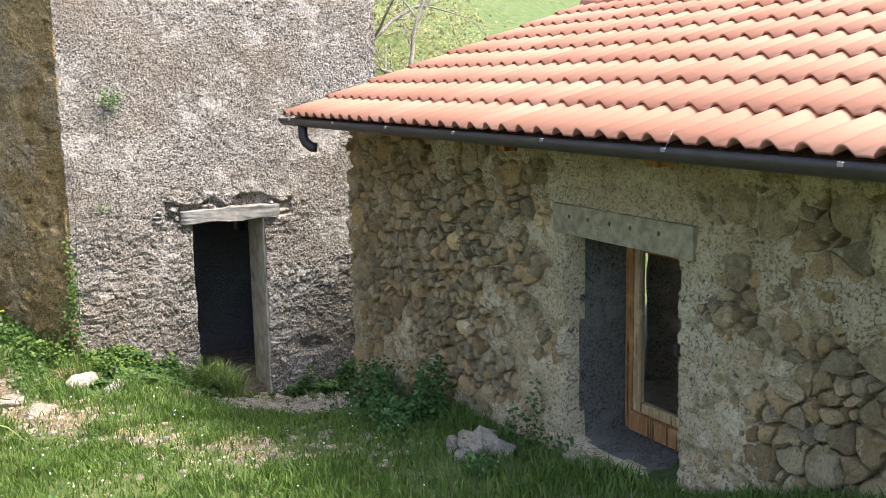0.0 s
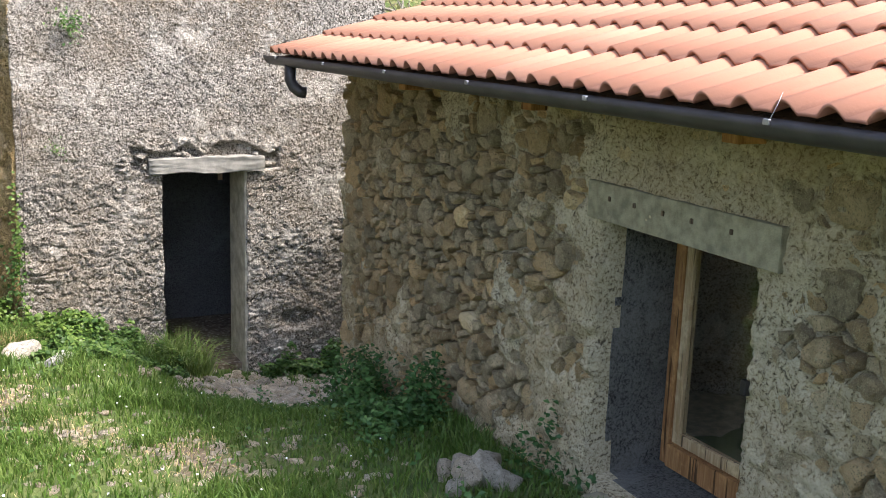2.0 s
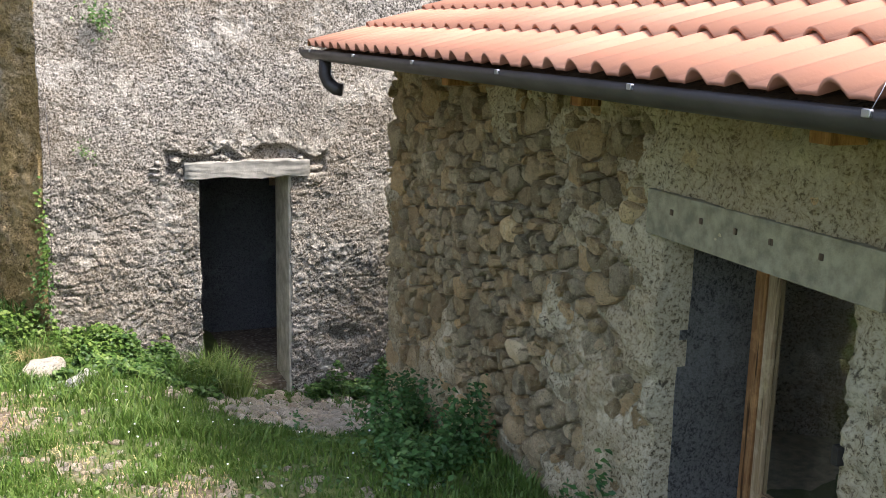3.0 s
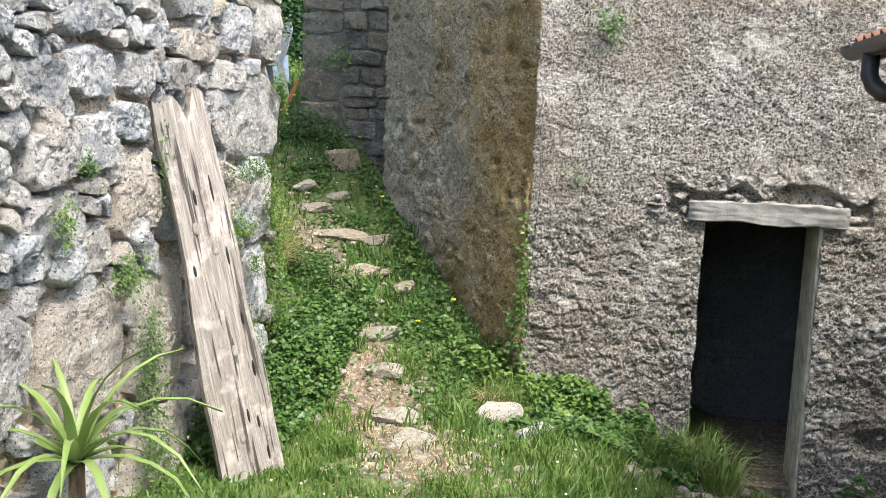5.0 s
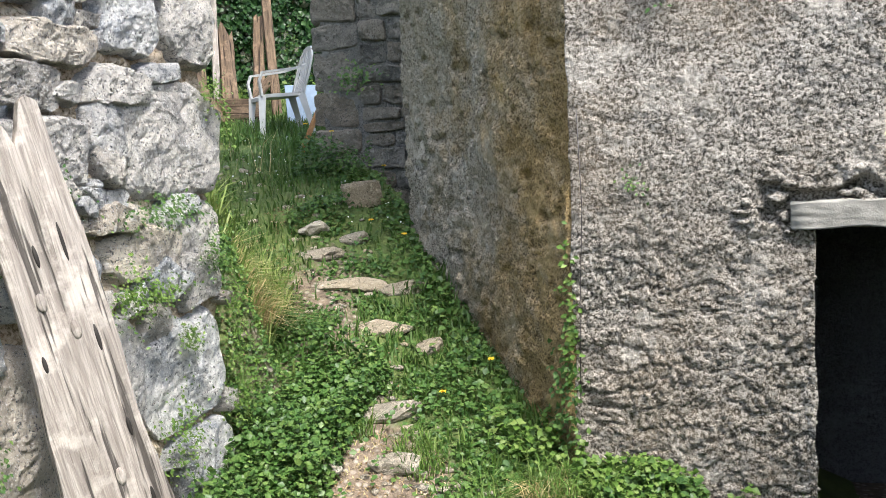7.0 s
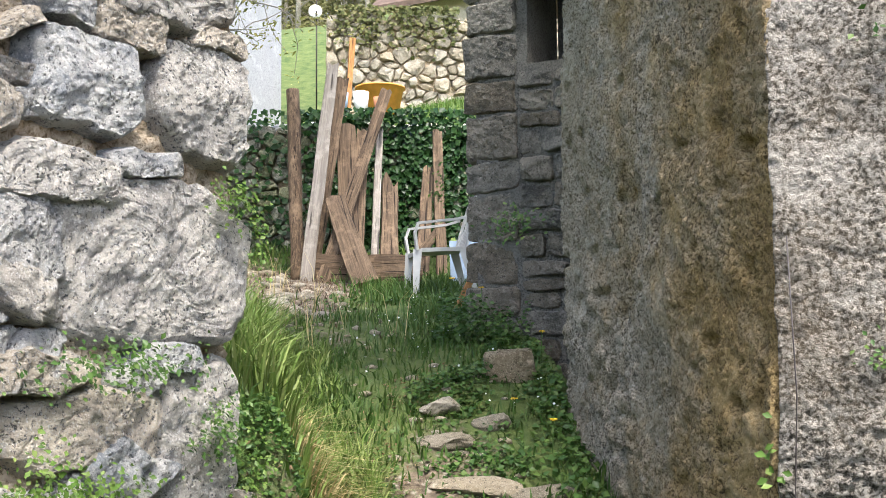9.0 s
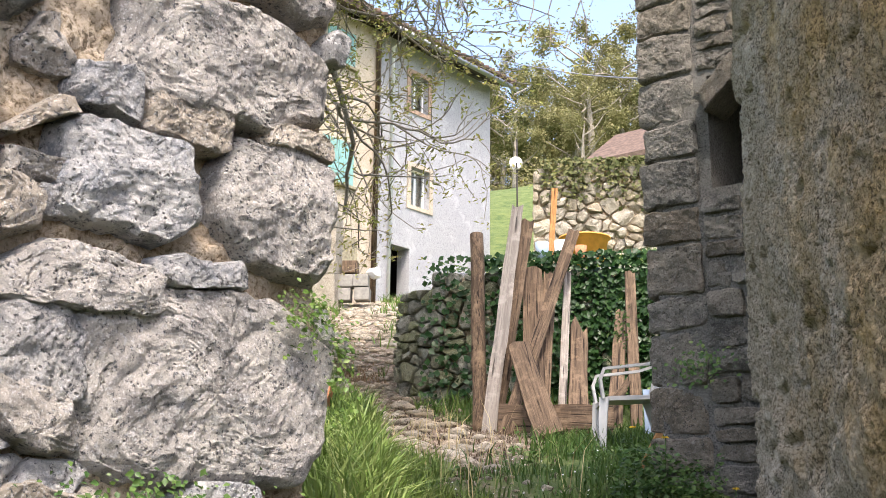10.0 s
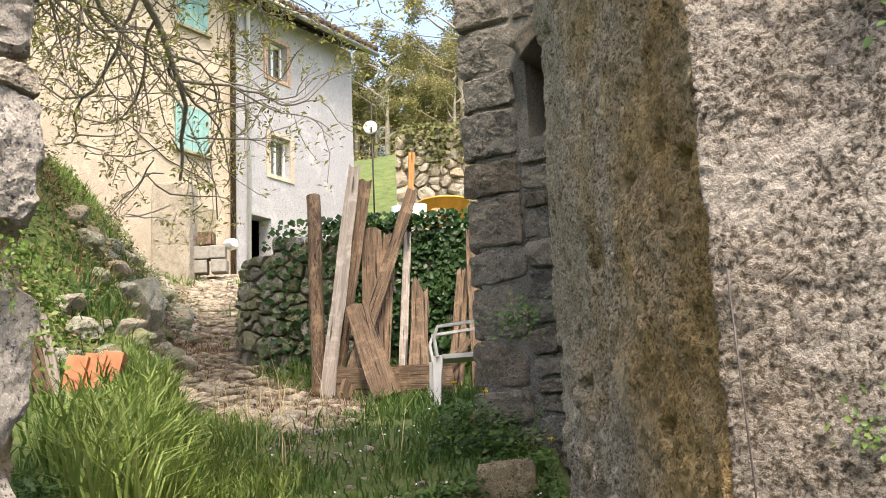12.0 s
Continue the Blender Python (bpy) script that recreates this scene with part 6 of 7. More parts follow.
def tussock(name, x, y, r, count, h0, h1, mat, label, width=0.004, lean_=1.0):
    a, d = rng.uniform(0, 2 * np.pi, count), r * np.sqrt(rng.random(count))
    px, py = x + d * np.cos(a), y + d * np.sin(a)
    b = np.stack([px, py, ground_fine(px, py) - 0.01], 1)
    ob = new(name, blades(name, b - (x, y, 0), rng.uniform(h0, h1, count), lean_, width, mat, rng, 0.9))
    ob.matrix_world = Matrix.Translation((x, y, 0))
    return tagged(ob, label, "grass tuft")


for x, y, r, n_, h in ((-0.40, 9.72, 0.30, 1000, 0.52), (-0.85, 10.05, 0.42, 1300, 0.38), (-1.25, 10.85, 0.40, 900, 0.18), (-0.55, 10.2, 0.35, 1500, 0.38), (-1.7, 11.2, 0.5, 1500, 0.26), (-2.6, 12.0, 0.5, 1000, 0.3)):
    tussock("tall_grass", x, y, r, n_, h * 0.45, h, M_TALLGRASS, "tall green grass tuft beside the stone wall", 0.0065, 1.15)
tussock("dry_grass", -0.30, 9.86, 0.12, 900, 0.30, 0.50, M_DRYGRASS, "straw-coloured drooping grass tuft by the wall end", 0.004, 1.5)
tussock("dry_grass", 1.66, 9.18, 0.13, 260, 0.12, 0.26, M_DRYGRASS, "dry grass tuft behind the white boulder", 0.0035, 1.5)
tussock("tall_grass", 1.72, 9.20, 0.18, 420, 0.15, 0.34, M_GRASS, "green grass tuft at the building corner", 0.004, 1.3)
tussock("tall_grass", 3.02, 9.14, 0.22, 520, 0.20, 0.48, M_TALLGRASS, "leaning green grass tuft before the dark doorway", 0.006, 1.2)
tussock("tall_grass", 2.75, 9.05, 0.20, 700, 0.12, 0.28, M_GRASS, "green grass tuft before the old building", 0.0038, 1.2)
for x, y, h in ((-2.1, 12.4, 0.55), (-2.9, 12.9, 0.6), (-1.6, 12.0, 0.6), (-3.3, 13.3, 0.5)):
    tussock("seed_grass", x, y, 0.5, 16, h * 0.6, h, M_DRYGRASS, "thin pale seed stalks over the grass", 0.0028, 0.7)
for x, y in ((0.95, 9.25), (0.55, 9.35), (1.45, 9.0), (2.0, 8.6), (0.9, 7.9), (1.6, 7.4), (2.6, 7.6), (1.1, 6.6), (2.2, 6.6), (0.5, 7.9)):
    tussock("grass_tuft", x, y, 0.13, 230, 0.07, 0.2, M_GRASS, "small green grass tuft in the yard", 0.0035, 1.3)


def weed_patch(name, count, x0, x1, y0, y1, low, high, size, mat, label, want=None, aspect=0.75, kind="stuff", cat="weeds"):
    c = sprinkle(count, x0, x1, y0, y1, want)
    c[:, 2] += rng.uniform(low, high, len(c)) * (0.3 + 0.7 * clump_noise(c[:, 0], c[:, 1], 3.0, 81))
    ob = new(name, leaves(name, c, rng.uniform(0.55, 1.2, len(c)) * size, np.tile((0.1, -0.25, 1.0), (len(c), 1)), mat, rng, aspect))
    return tagged(ob, label, cat, kind=kind)


weed_patch("nettle_patch", 34000, 3.2, 4.12, 4.6, 8.3, 0.02, 0.50, 0.026, M_NETTLE, "dark nettles along the foot of the shed wall", lambda x, y: smooth01((x - 3.25) / 0.5) * clump_noise(x, y, 1.6, 82), 0.55)
weed_patch("weed_patch", 9000, 1.75, 2.95, 8.75, 9.45, 0.02, 0.24, 0.026, M_WEED, "bright green weeds at the foot of the old building")
weed_patch("weed_patch", 3000, 3.75, 4.75, 9.12, 9.45, 0.02, 0.34, 0.026, M_WEED, "bushy weeds beside the doorway")
weed_patch("weed_patch", 16000, 0.25, 4.0, 3.5, 9.3, 0.01, 0.09, 0.019, M_WEED, "low clover and weeds in the yard grass", lambda x, y: grass_cover(x, y) * clump_noise(x, y, 1.1, 83))
weed_patch("weed_patch", 34000, -0.6, 1.75, 8.6, 11.9, 0.0, 0.12, 0.021, M_WEED, "leafy weeds over the stone steps of the lane", lambda x, y: np.clip(grass_cover(x, y) * 1.3, 0.2, 1) * (0.08 + 0.92 * clump_noise(x, y, 2.2, 84)))
weed_patch("weed_patch", 9000, -0.1, 1.4, 9.0, 12.2, 0.03, 0.24, 0.026, M_WEED, "weeds along the foot of the ochre wall", lambda x, y: smooth01((0.83 * (x - 1.2) + 0.56 * (y - 9) - 0.3) / 0.35))
weed_patch("weed_patch", 2600, -1.0, 0.1, 12.25, 12.72, 0.03, 0.36, 0.022, M_WEED, "tall weeds round the foot of the stone pier")
weed_patch("weed_patch", 15000, -4.8, -0.4, 11.2, 15.0, 0.01, 0.10, 0.024, M_WEED, "low weeds in the lane", lambda x, y: grass_cover(x, y) * clump_noise(x, y, 1.0, 85))
weed_patch("weed_patch", 14000, 0.15, 0.62, 7.4, 9.9, 0.02, 0.32, 0.022, M_WEED, "green weeds along the foot of the stone wall")
weed_patch("weed_patch", 12000, -0.9, 0.15, 8.88, 10.4, 0.0, 0.16, 0.016, M_WEED, "mossy green cushion plants on the bank", None)
weed_patch("weed_patch", 46000, -9.5, -2.6, 11.2, 19.0, 0.0, 0.38, 0.024, M_SHRUB, "scrubby growth on the bank", lambda x, y: smooth01((-2.4 - (0.83 * (x - 1.2) + 0.56 * (y - 9))) / 1.5) * clump_noise(x, y, 0.9, 86))
weed_patch("weed_patch", 14000, -9.0, -3.0, 11.5, 19.0, 0.0, 0.22, 0.03, M_FARLEAF, "yellow-green growth on the bank", lambda x, y: smooth01((-2.6 - (0.83 * (x - 1.2) + 0.56 * (y - 9))) / 1.2) * clump_noise(x, y, 0.7, 87))
weed_patch("leaf_litter", 16000, -8.0, -2.4, 10.8, 18.0, 0.0, 0.10, 0.03, M_DEADLEAF, "brown dead leaves and stems on the bank", lambda x, y: smooth01((-2.0 - (0.83 * (x - 1.2) + 0.56 * (y - 9))) / 1.2) * clump_noise(x, y, 1.3, 88), 0.4)
weed_patch("leaf_litter", 5000, -0.8, 1.4, 8.8, 12.0, 0.0, 0.03, 0.018, M_DEADLEAF, "brown leaf litter between the steps", lambda x, y: clump_noise(x, y, 1.8, 89), 0.4)
weed_patch("weed_patch", 7000, -5.6, -0.5, 15.4, 18.8, 0.05, 0.28, 0.035, M_GRASS, "green growth on top of the ivy wall")

weed_patch("weed_patch", 8000, 0.75, 1.8, 8.85, 9.9, 0.03, 0.34, 0.024, M_GRASS, "lush green weeds at the corner of the building", lambda x, y: clump_noise(x, y, 2.0, 95))
weed_patch("weed_patch", 6000, 1.75, 2.9, 8.9, 9.45, 0.03, 0.3, 0.024, M_GRASS, "lush green weeds under the grey wall", lambda x, y: clump_noise(x, y, 2.4, 96))

weed_patch("weed_patch", 12000, -6.0, -2.4, 10.8, 14.5, 0.0, 0.30, 0.026, M_FARLEAF, "yellow-green scrub on the stony bank", lambda x, y: bank_part(x, y) * clump_noise(x, y, 1.7, 97))
weed_patch("leaf_litter", 9000, -6.0, -2.4, 10.8, 14.5, 0.0, 0.26, 0.026, M_DEADLEAF, "brown dead stems on the stony bank", lambda x, y: bank_part(x, y) * clump_noise(x, y, 2.1, 98), 0.35)

# straw and dead stalks trodden into the path
base = sprinkle(16000, 0.2, 2.6, 5.0, 9.4, lambda x, y: 1 - grass_cover(x, y))
tagged(new("straw_litter", blades("straw_litter", base, rng.uniform(0.02, 0.05, len(base)), 2.2, 0.003, M_DRYGRASS, rng, 0.95)), "dry straw litter on the path", "straw", kind="stuff")
base = sprinkle(9000, -5.5, -1.2, 12.2, 15.2, lambda x, y: 1 - grass_cover(x, y))
tagged(new("straw_litter", blades("straw_litter", base, rng.uniform(0.03, 0.07, len(base)), 2.2, 0.004, M_OLDWOOD, rng, 0.95)), "brown leaf litter below the timbers", "litter", kind="stuff")
base = sprinkle(42000, -8, 4.1, -5, 9.4, lambda x, y: np.where((x > 0.2) & (y > 2.2), 0.0, 0.9))
tagged(new("meadow_grass", blades("meadow_grass", base, rng.uniform(0.06, 0.16, len(base)), 0.9, 0.007, M_GRASS, rng)), "green meadow grass round the yard", "grass", kind="stuff")

# daisies and dandelions
c = sprinkle(90, 0.8, 4.0, 3.5, 8.8, lambda x, y: grass_cover(x, y))
c2 = sprinkle(110, -2.0, 0.3, 11.2, 14.0, lambda x, y: grass_cover(x, y))
c = np.concatenate([c, c2])
c[:, 2] += rng.uniform(0.06, 0.12, len(c))
tagged(new("daisies", leaves("daisies", np.repeat(c, 3, 0), rng.uniform(0.006, 0.010, len(c) * 3), np.tile((0, -0.3, 1.0), (len(c) * 3, 1)), M_PETAL, rng, 0.9, 0.1)), "tiny white daisies in the grass", "flowers", kind="stuff")
for x, y, h in ((-0.02, 11.42, 0.16), (0.30, 11.2, 0.22), (-0.95, 12.5, 0.42), (-0.7, 12.45, 0.40), (1.15, 10.1, 0.12), (0.95, 9.75, 0.10), (-0.2, 12.3, 0.2)):
    fl = thing("dandelion", Matrix.Translation((x, y, ground_at(x, y))), "yellow dandelion flower on a thin stalk", "flower", "dandelions")
    child("stalk", tube_data("stalk", [(0, 0, 0), (0.01, 0, h)], [0.003, 0.003], M_WEED, 5), fl)
    k = 22
    ang = np.linspace(0, 2 * np.pi, k, endpoint=False)
    cc = np.stack([0.01 + 0.012 * np.cos(ang), 0.012 * np.sin(ang), np.full(k, h)], 1)
    child("petals", leaves("petals", cc, np.full(k, 0.013), np.tile((0, -0.2, 1.0), (k, 1)), M_YELLOW, rng, 0.5), fl)


def wall_plant(x, y, z, w, h, out, count, size, mat, label, hang=0.5):
    c = np.stack([rng.normal(0, w / 2.2, count), rng.normal(0, w / 2.2, count), rng.normal(0, h / 2.2, count)], 1)
    o = np.array([out[0], out[1], 0.0])
    t = np.array([-out[1], out[0], 0.0])
    pos = t * c[:, :1] + o * abs(c[:, 1:2]) * 0.55 + np.array([0, 0, 1.0]) * c[:, 2:]
    ob = new("wall_plant", leaves("wall_plant", pos, rng.uniform(0.6, 1.2, count) * size, np.tile(o + (0, 0, 0.8), (count, 1)), mat, rng, 0.6))
    ob.matrix_world = Matrix.Translation((x, y, z))
    return tagged(ob, label, "wall plant", "plants on the walls", "stuff")


wall_plant(2.20, 9.43, 1.62, 0.14, 0.13, (0, -1), 130, 0.018, M_WEED, "small bushy plant rooted in the grey render")
wall_plant(2.06, 9.43, 0.62, 0.07, 0.07, (0, -1), 40, 0.012, M_WEED, "tiny plant in a crack of the render")
wall_plant(1.74, 9.42, -0.10, 0.05, 0.42, (-0.4, -1), 130, 0.022, M_GRASS, "bright ivy climbing the building corner")
wall_plant(1.72, 9.44, -0.45, 0.10, 0.30, (-0.6, -1), 130, 0.022, M_WEED, "dark ivy at the building corner")
wall_plant(-0.55, 12.70, 1.45, 0.22, 0.14, (0, -1), 160, 0.02, M_WEED, "ferny plant on the stone pier")
wall_plant(-1.12, 12.75, 1.75, 0.10, 0.16, (-0.5, -1), 70, 0.022, M_GRASS, "pale green plant on the pier's edge")
wx = WEST_X + 0.10
for y, z, w, h, k, mat in ((8.15, 0.62, 0.42, 0.10, 330, M_WEED), (8.62, 0.40, 0.20, 0.16, 240, M_WEED), (8.66, 1.14, 0.16, 0.12, 170, M_GRASS), (8.80, 1.02, 0.08, 0.2, 120, M_GRASS), (8.05, 0.28, 0.3, 0.10, 240, M_GRASS),
                           (6.38, 0.72, 0.10, 0.08, 100, M_WEED), (7.45, 0.75, 0.14, 0.14, 140, M_WEED), (7.10, 0.72, 0.10, 0.26, 160, M_WEED), (6.2, 0.50, 0.12, 0.16, 140, M_GRASS), (6.72, 0.22, 0.24, 0.14, 300, M_GRASS),
                           (6.95, -0.25, 0.18, 0.5, 700, M_WEED), (7.0, -0.75, 0.25, 0.35, 500, M_WEED), (7.9, 0.30, 0.2, 0.2, 220, M_GRASS), (8.2, -0.35, 0.25, 0.25, 300, M_GRASS), (8.78, 0.1, 0.14, 0.4, 300, M_GRASS),
                           (8.80, -0.35, 0.2, 0.4, 380, M_GRASS), (8.35, 0.05, 0.12, 0.1, 120, M_GRASS), (7.75, -0.55, 0.2, 0.3, 260, M_WEED), (8.3, -0.75, 0.3, 0.25, 380, M_WEED)):
    wall_plant(wx, y, z, w * 0.8, h * 0.8, (1, 0), int(k * 1.2), 0.0115, mat, "cushion of small green leaves in the wall joints")

# ivy over the lane wall
K, R = np.array((-4.7, 15.0)), np.array((-1.0, 17.2))
iv_d = (R - K) / np.linalg.norm(R - K)
iv_n = np.array((iv_d[1], -iv_d[0]))
count = 15000
u = rng.uniform(-0.1, 4.2, count)
z = rng.uniform(1.1, 3.14, count)
keep = (u > 0.9 + 0.5 * vnoise(z * 2, z * 0, seed=91)) | (rng.random(count) < 0.16) | ((z > 2.95) & (u > 0.5))
u, z = u[keep], z[keep]
d = 0.06 + 0.10 * rng.random(len(u)) + 0.08 * fbm(u * 2.5, z * 2.5, octaves=2, seed=92)
c = np.stack([K[0] + iv_d[0] * u + iv_n[0] * d, K[1] + iv_d[1] * u + iv_n[1] * d, z], 1)
tagged(new("ivy", leaves("ivy", c, rng.uniform(0.022, 0.05, len(c)), np.tile((iv_n[0], iv_n[1], 0.35), (len(c), 1)), M_IVY, rng, 0.85)), "dark green ivy hanging over the lane wall", "ivy", kind="stuff")

# ---- stones of the walls ----
rng = np.random.default_rng(5)
rect = (-8.86, -5.25, -1.3, 3.0)
# the large blocks: from, to, foot, top
blocks = [(-8.80, -8.04, 1.66, 1.99), (-8.31, -7.92, 1.27, 1.54), (-8.82, -8.38, 1.25, 1.62), (-8.84, -7.99, 0.67, 1.16), (-8.23, -7.80, 1.07, 1.20), (-8.40, -8.13, 1.56, 1.68), (-8.49, -8.21, 1.17, 1.23), (-8.11, -7.94, 1.57, 1.69), (-8.77, -8.54, 1.625, 1.67),
          (-8.04, -7.80, 0.86, 1.07), (-8.57, -8.38, 0.60, 0.675), (-8.41, -7.86, 0.34, 0.55), (-8.84, -8.42, 0.17, 0.62), (-8.06, -7.63, 0.56, 0.66), (-8.80, -8.10, -0.36, 0.12), (-8.05, -7.60, -0.30, 0.22), (-7.06, -6.76, 0.80, 0.98), (-7.66, -7.20, 1.03, 1.20), (-7.06, -6.80, 1.03, 1.20),
          (-7.36, -6.90, 1.25, 1.34), (-7.90, -7.36, 1.22, 1.35), (-7.16, -6.74, 0.38, 0.66), (-6.46, -6.02, 0.36, 0.62), (-6.80, -6.15, -0.42, 0.16), (-7.78, -7.45, 0.75, 1.00), (-7.40, -7.10, 0.72, 0.98), (-6.72, -6.44, 0.70, 0.92), (-6.40, -6.02, 0.66, 0.86), (-6.72, -6.36, 1.00, 1.20), (-6.32, -5.98, 0.95, 1.15),
          (-7.56, -7.20, 0.30, 0.66), (-6.70, -6.42, 0.24, 0.44), (-7.5, -6.95, -0.5, 0.20), (-6.1, -5.5, -0.3, 0.2), (-8.85, -8.3, -0.85, -0.42), (-8.2, -7.6, -0.85, -0.36), (-7.5, -6.9, -1.0, -0.55), (-6.7, -6.1, -1.0, -0.48), (-7.75, -7.3, 1.42, 1.70), (-7.2, -6.8, 1.40, 1.66), (-6.7, -6.3, 1.26, 1.5),
          (-8.82, -8.3, 2.05, 2.35), (-8.2, -7.7, 2.03, 2.3), (-7.85, -7.45, 1.75, 2.0), (-7.35, -6.8, 1.72, 2.0)]
sizes = [0.10] * 40 + [0.07] * 110 + [0.05] * 220 + [0.033] * 420
cells = stone_cells(scatter_seeds(rng, rect, [], sizes, 24, [(a + 0.05, b - 0.05, c + 0.02, d - 0.02) for a, b, c, d in blocks], 0.72), rect, 1.5)
for i, c in enumerate(cells):
    if c:
        cu, cz = np.mean([p[0] for p in c]), np.mean([p[1] for p in c])
        span = max(np.ptp([p[0] for p in c]), np.ptp([p[1] for p in c]))
        if span > 0.34 or any(a < cu < b and lo < cz < hi for a, b, lo, hi in blocks):
            cells[i] = None


def block_cell(u0, u1, z0, z1):
    """A squarish block with knocked-off corners."""
    w, h = u1 - u0, z1 - z0
    k = [rng.uniform(0.08, 0.30) for _ in range(8)]
    return [(u0 + w * k[0], z0), (u1 - w * k[1], z0), (u1, z0 + h * k[2]), (u1, z1 - h * k[3]), (u1 - w * k[4], z1), (u0 + w * k[5], z1), (u0, z1 - h * k[6]), (u0, z0 + h * k[7])]


place = wall_frame((WEST_X + 0.01, 0), (0, -1), (1, 0), 0.034, 6.0)
block_cells = [block_cell(max(a - 0.012, -8.80), b + 0.012, c - 0.012, d + 0.012) for a, b, c, d in blocks]
lay_stones(block_cells, place, wall_west, M_LIME, rng, 0.0, lambda i: 0.055 + 0.025 * rng.random() if blocks[i][3] - blocks[i][2] > 0.14 else 0.06 + 0.03 * rng.random(), name="block", fine=0.2, around=48, rings=10, rough=0.08, round_=0.0, foot=0.06, lean_most=0.22)
lay_stones(cells, place, wall_west, M_LIME, rng, 0.004, lambda i: 0.03 + 0.055 * rng.random(), near=(-7.9, 0.8), limit=290, around=26, rings=5, rough=0.26, round_=0.0, foot=0.06)

# shed wall: bigger stones proud of the mortar, small ones between
rect = (-8.30, -1.4, -1.5, 1.34)
holes = [(-4.76, -3.61, -0.8, 0.80), (-4.84, -3.47, 0.76, 0.98)]
ochre = [(-5.02, 0.83, 0.08), (-4.55, 1.12, 0.13), (-4.25, 1.06, 0.10), (-3.45, 1.10, 0.10), (-3.22, 1.12, 0.14), (-2.95, 1.08, 0.15), (-3.22, 0.78, 0.10), (-2.5, 1.14, 0.14), (-6.25, 0.52, 0.10), (-6.62, 0.66, 0.10), (-6.10, -0.15, 0.09), (-6.9, 0.62, 0.06), (-3.0, -0.2, 0.12)]
corner = [(-8.17 + 0.05 * (k % 2), -1.35 + 0.27 * k, 0.15) for k in range(10)]
blocks = [(-6.9, 1.15, 0.15), (-7.5, 1.15, 0.15), (-6.0, 1.16, 0.13), (-5.4, 1.12, 0.12), (-6.7, -0.05, 0.14), (-7.3, -0.2, 0.13), (-5.6, -0.75, 0.15), (-6.1, -0.6, 0.11), (-2.6, -0.1, 0.13), (-3.2, 0.3, 0.11), (-2.3, 0.5, 0.13), (-7.8, 0.3, 0.12), (-5.3, 0.1, 0.11)]
sizes = [0.10] * 34 + [0.078] * 110 + [0.055] * 380 + [0.034] * 1100
seeds = scatter_seeds(rng, rect, ochre + corner + blocks, sizes, 16, holes, 0.74)
cells = stone_cells(seeds, rect, 1.15)
for i, c in enumerate(cells):
    if c:
        cu, cz = np.mean([p[0] for p in c]), np.mean([p[1] for p in c])
        if any(a < cu < b and lo < cz < hi for a, b, lo, hi in holes) or any(a < p[0] < b and lo < p[1] < hi for p in c for a, b, lo, hi in holes):
            cells[i] = None
        elif max(np.ptp([p[0] for p in c]), np.ptp([p[1] for p in c])) > 0.42:
            cells[i] = None
place = wall_frame((SHED_X, 0), (0, -1), (-1, 0), 0.030, 8.0)


def shed_bulge(i):
    if i < len(ochre):
        return rng.uniform(0.032, 0.045)
    if i < len(ochre) + len(corner):
        return rng.uniform(0.020, 0.045)
    cu, cz = np.mean([p[0] for p in cells[i]]), np.mean([p[1] for p in cells[i]])
    bare = float(shed_bare(np.array([cu]), np.array([cz]))[0])
    return (0.004 + 0.02 * bare) + rng.uniform(-0.012, 0.034)


lay_stones(cells, place, shed_wall, lambda i: M_OCHRE if i < len(ochre) or (60 < i < 240 and i % 11 == 0) else M_SHEDSTONE, rng, 0.010, shed_bulge, near=(-5.2, 0.3), limit=300, around=18, rings=5, rough=0.30, round_=0.0, foot=0.07, lean_most=0.9)

# quoins of the pier: squared blocks on the outer edge, thin courses inside
def coursed(u0, u1, z0, z1, low, high, narrow, wide):
    """Courses of squared blocks, each course of its own height."""
    out, z = [], z0
    while z < z1:
        h, u = rng.uniform(low, high), u0
        while u < u1 - 0.03:
            w = min(rng.uniform(narrow, wide), u1 - u)
            if u1 - u - w < narrow * 0.6:
                w = u1 - u
            j = [rng.uniform(0.0, 0.02) for _ in range(8)]
            out.append([(u + 0.012 + j[0], z + j[1]), (u + w - 0.012 - j[2], z + j[3] * 0.6), (u + w - j[4] * 0.3, z + 0.03), (u + w - j[4] * 0.3, z + h - 0.03), (u + w - 0.012 - j[5], z + h - j[6] * 0.6), (u + 0.012, z + h - j[7] * 0.6), (u, z + h - 0.03), (u, z + 0.03)])
            u += w
        z += h
    return out


place = wall_frame((0, 12.80), (1, 0), (0, -1), 0.022, 5.0)
cells = coursed(-0.975, -0.55, 0.2, 4.85, 0.22, 0.36, 0.40, 0.55)
lay_stones(cells, place, pier, M_DARKSTONE, rng, 0.002, 0.038, name="quoin", fine=0.1, around=30, rings=8, rough=0.09, round_=0.0, foot=0.05, lean_most=0.25)
cells = coursed(-0.54, 0.75, 0.2, 4.85, 0.09, 0.20, 0.16, 0.42)
cells = [None if c and any(-0.46 < p[0] and 2.64 < p[1] < 3.38 for p in c) else c for c in cells]
lay_stones(cells, place, pier, M_DARKSTONE, rng, 0.004, 0.04, fine=0.16, around=26, rings=6, rough=0.15, round_=0.0, foot=0.04, lean_most=0.4)
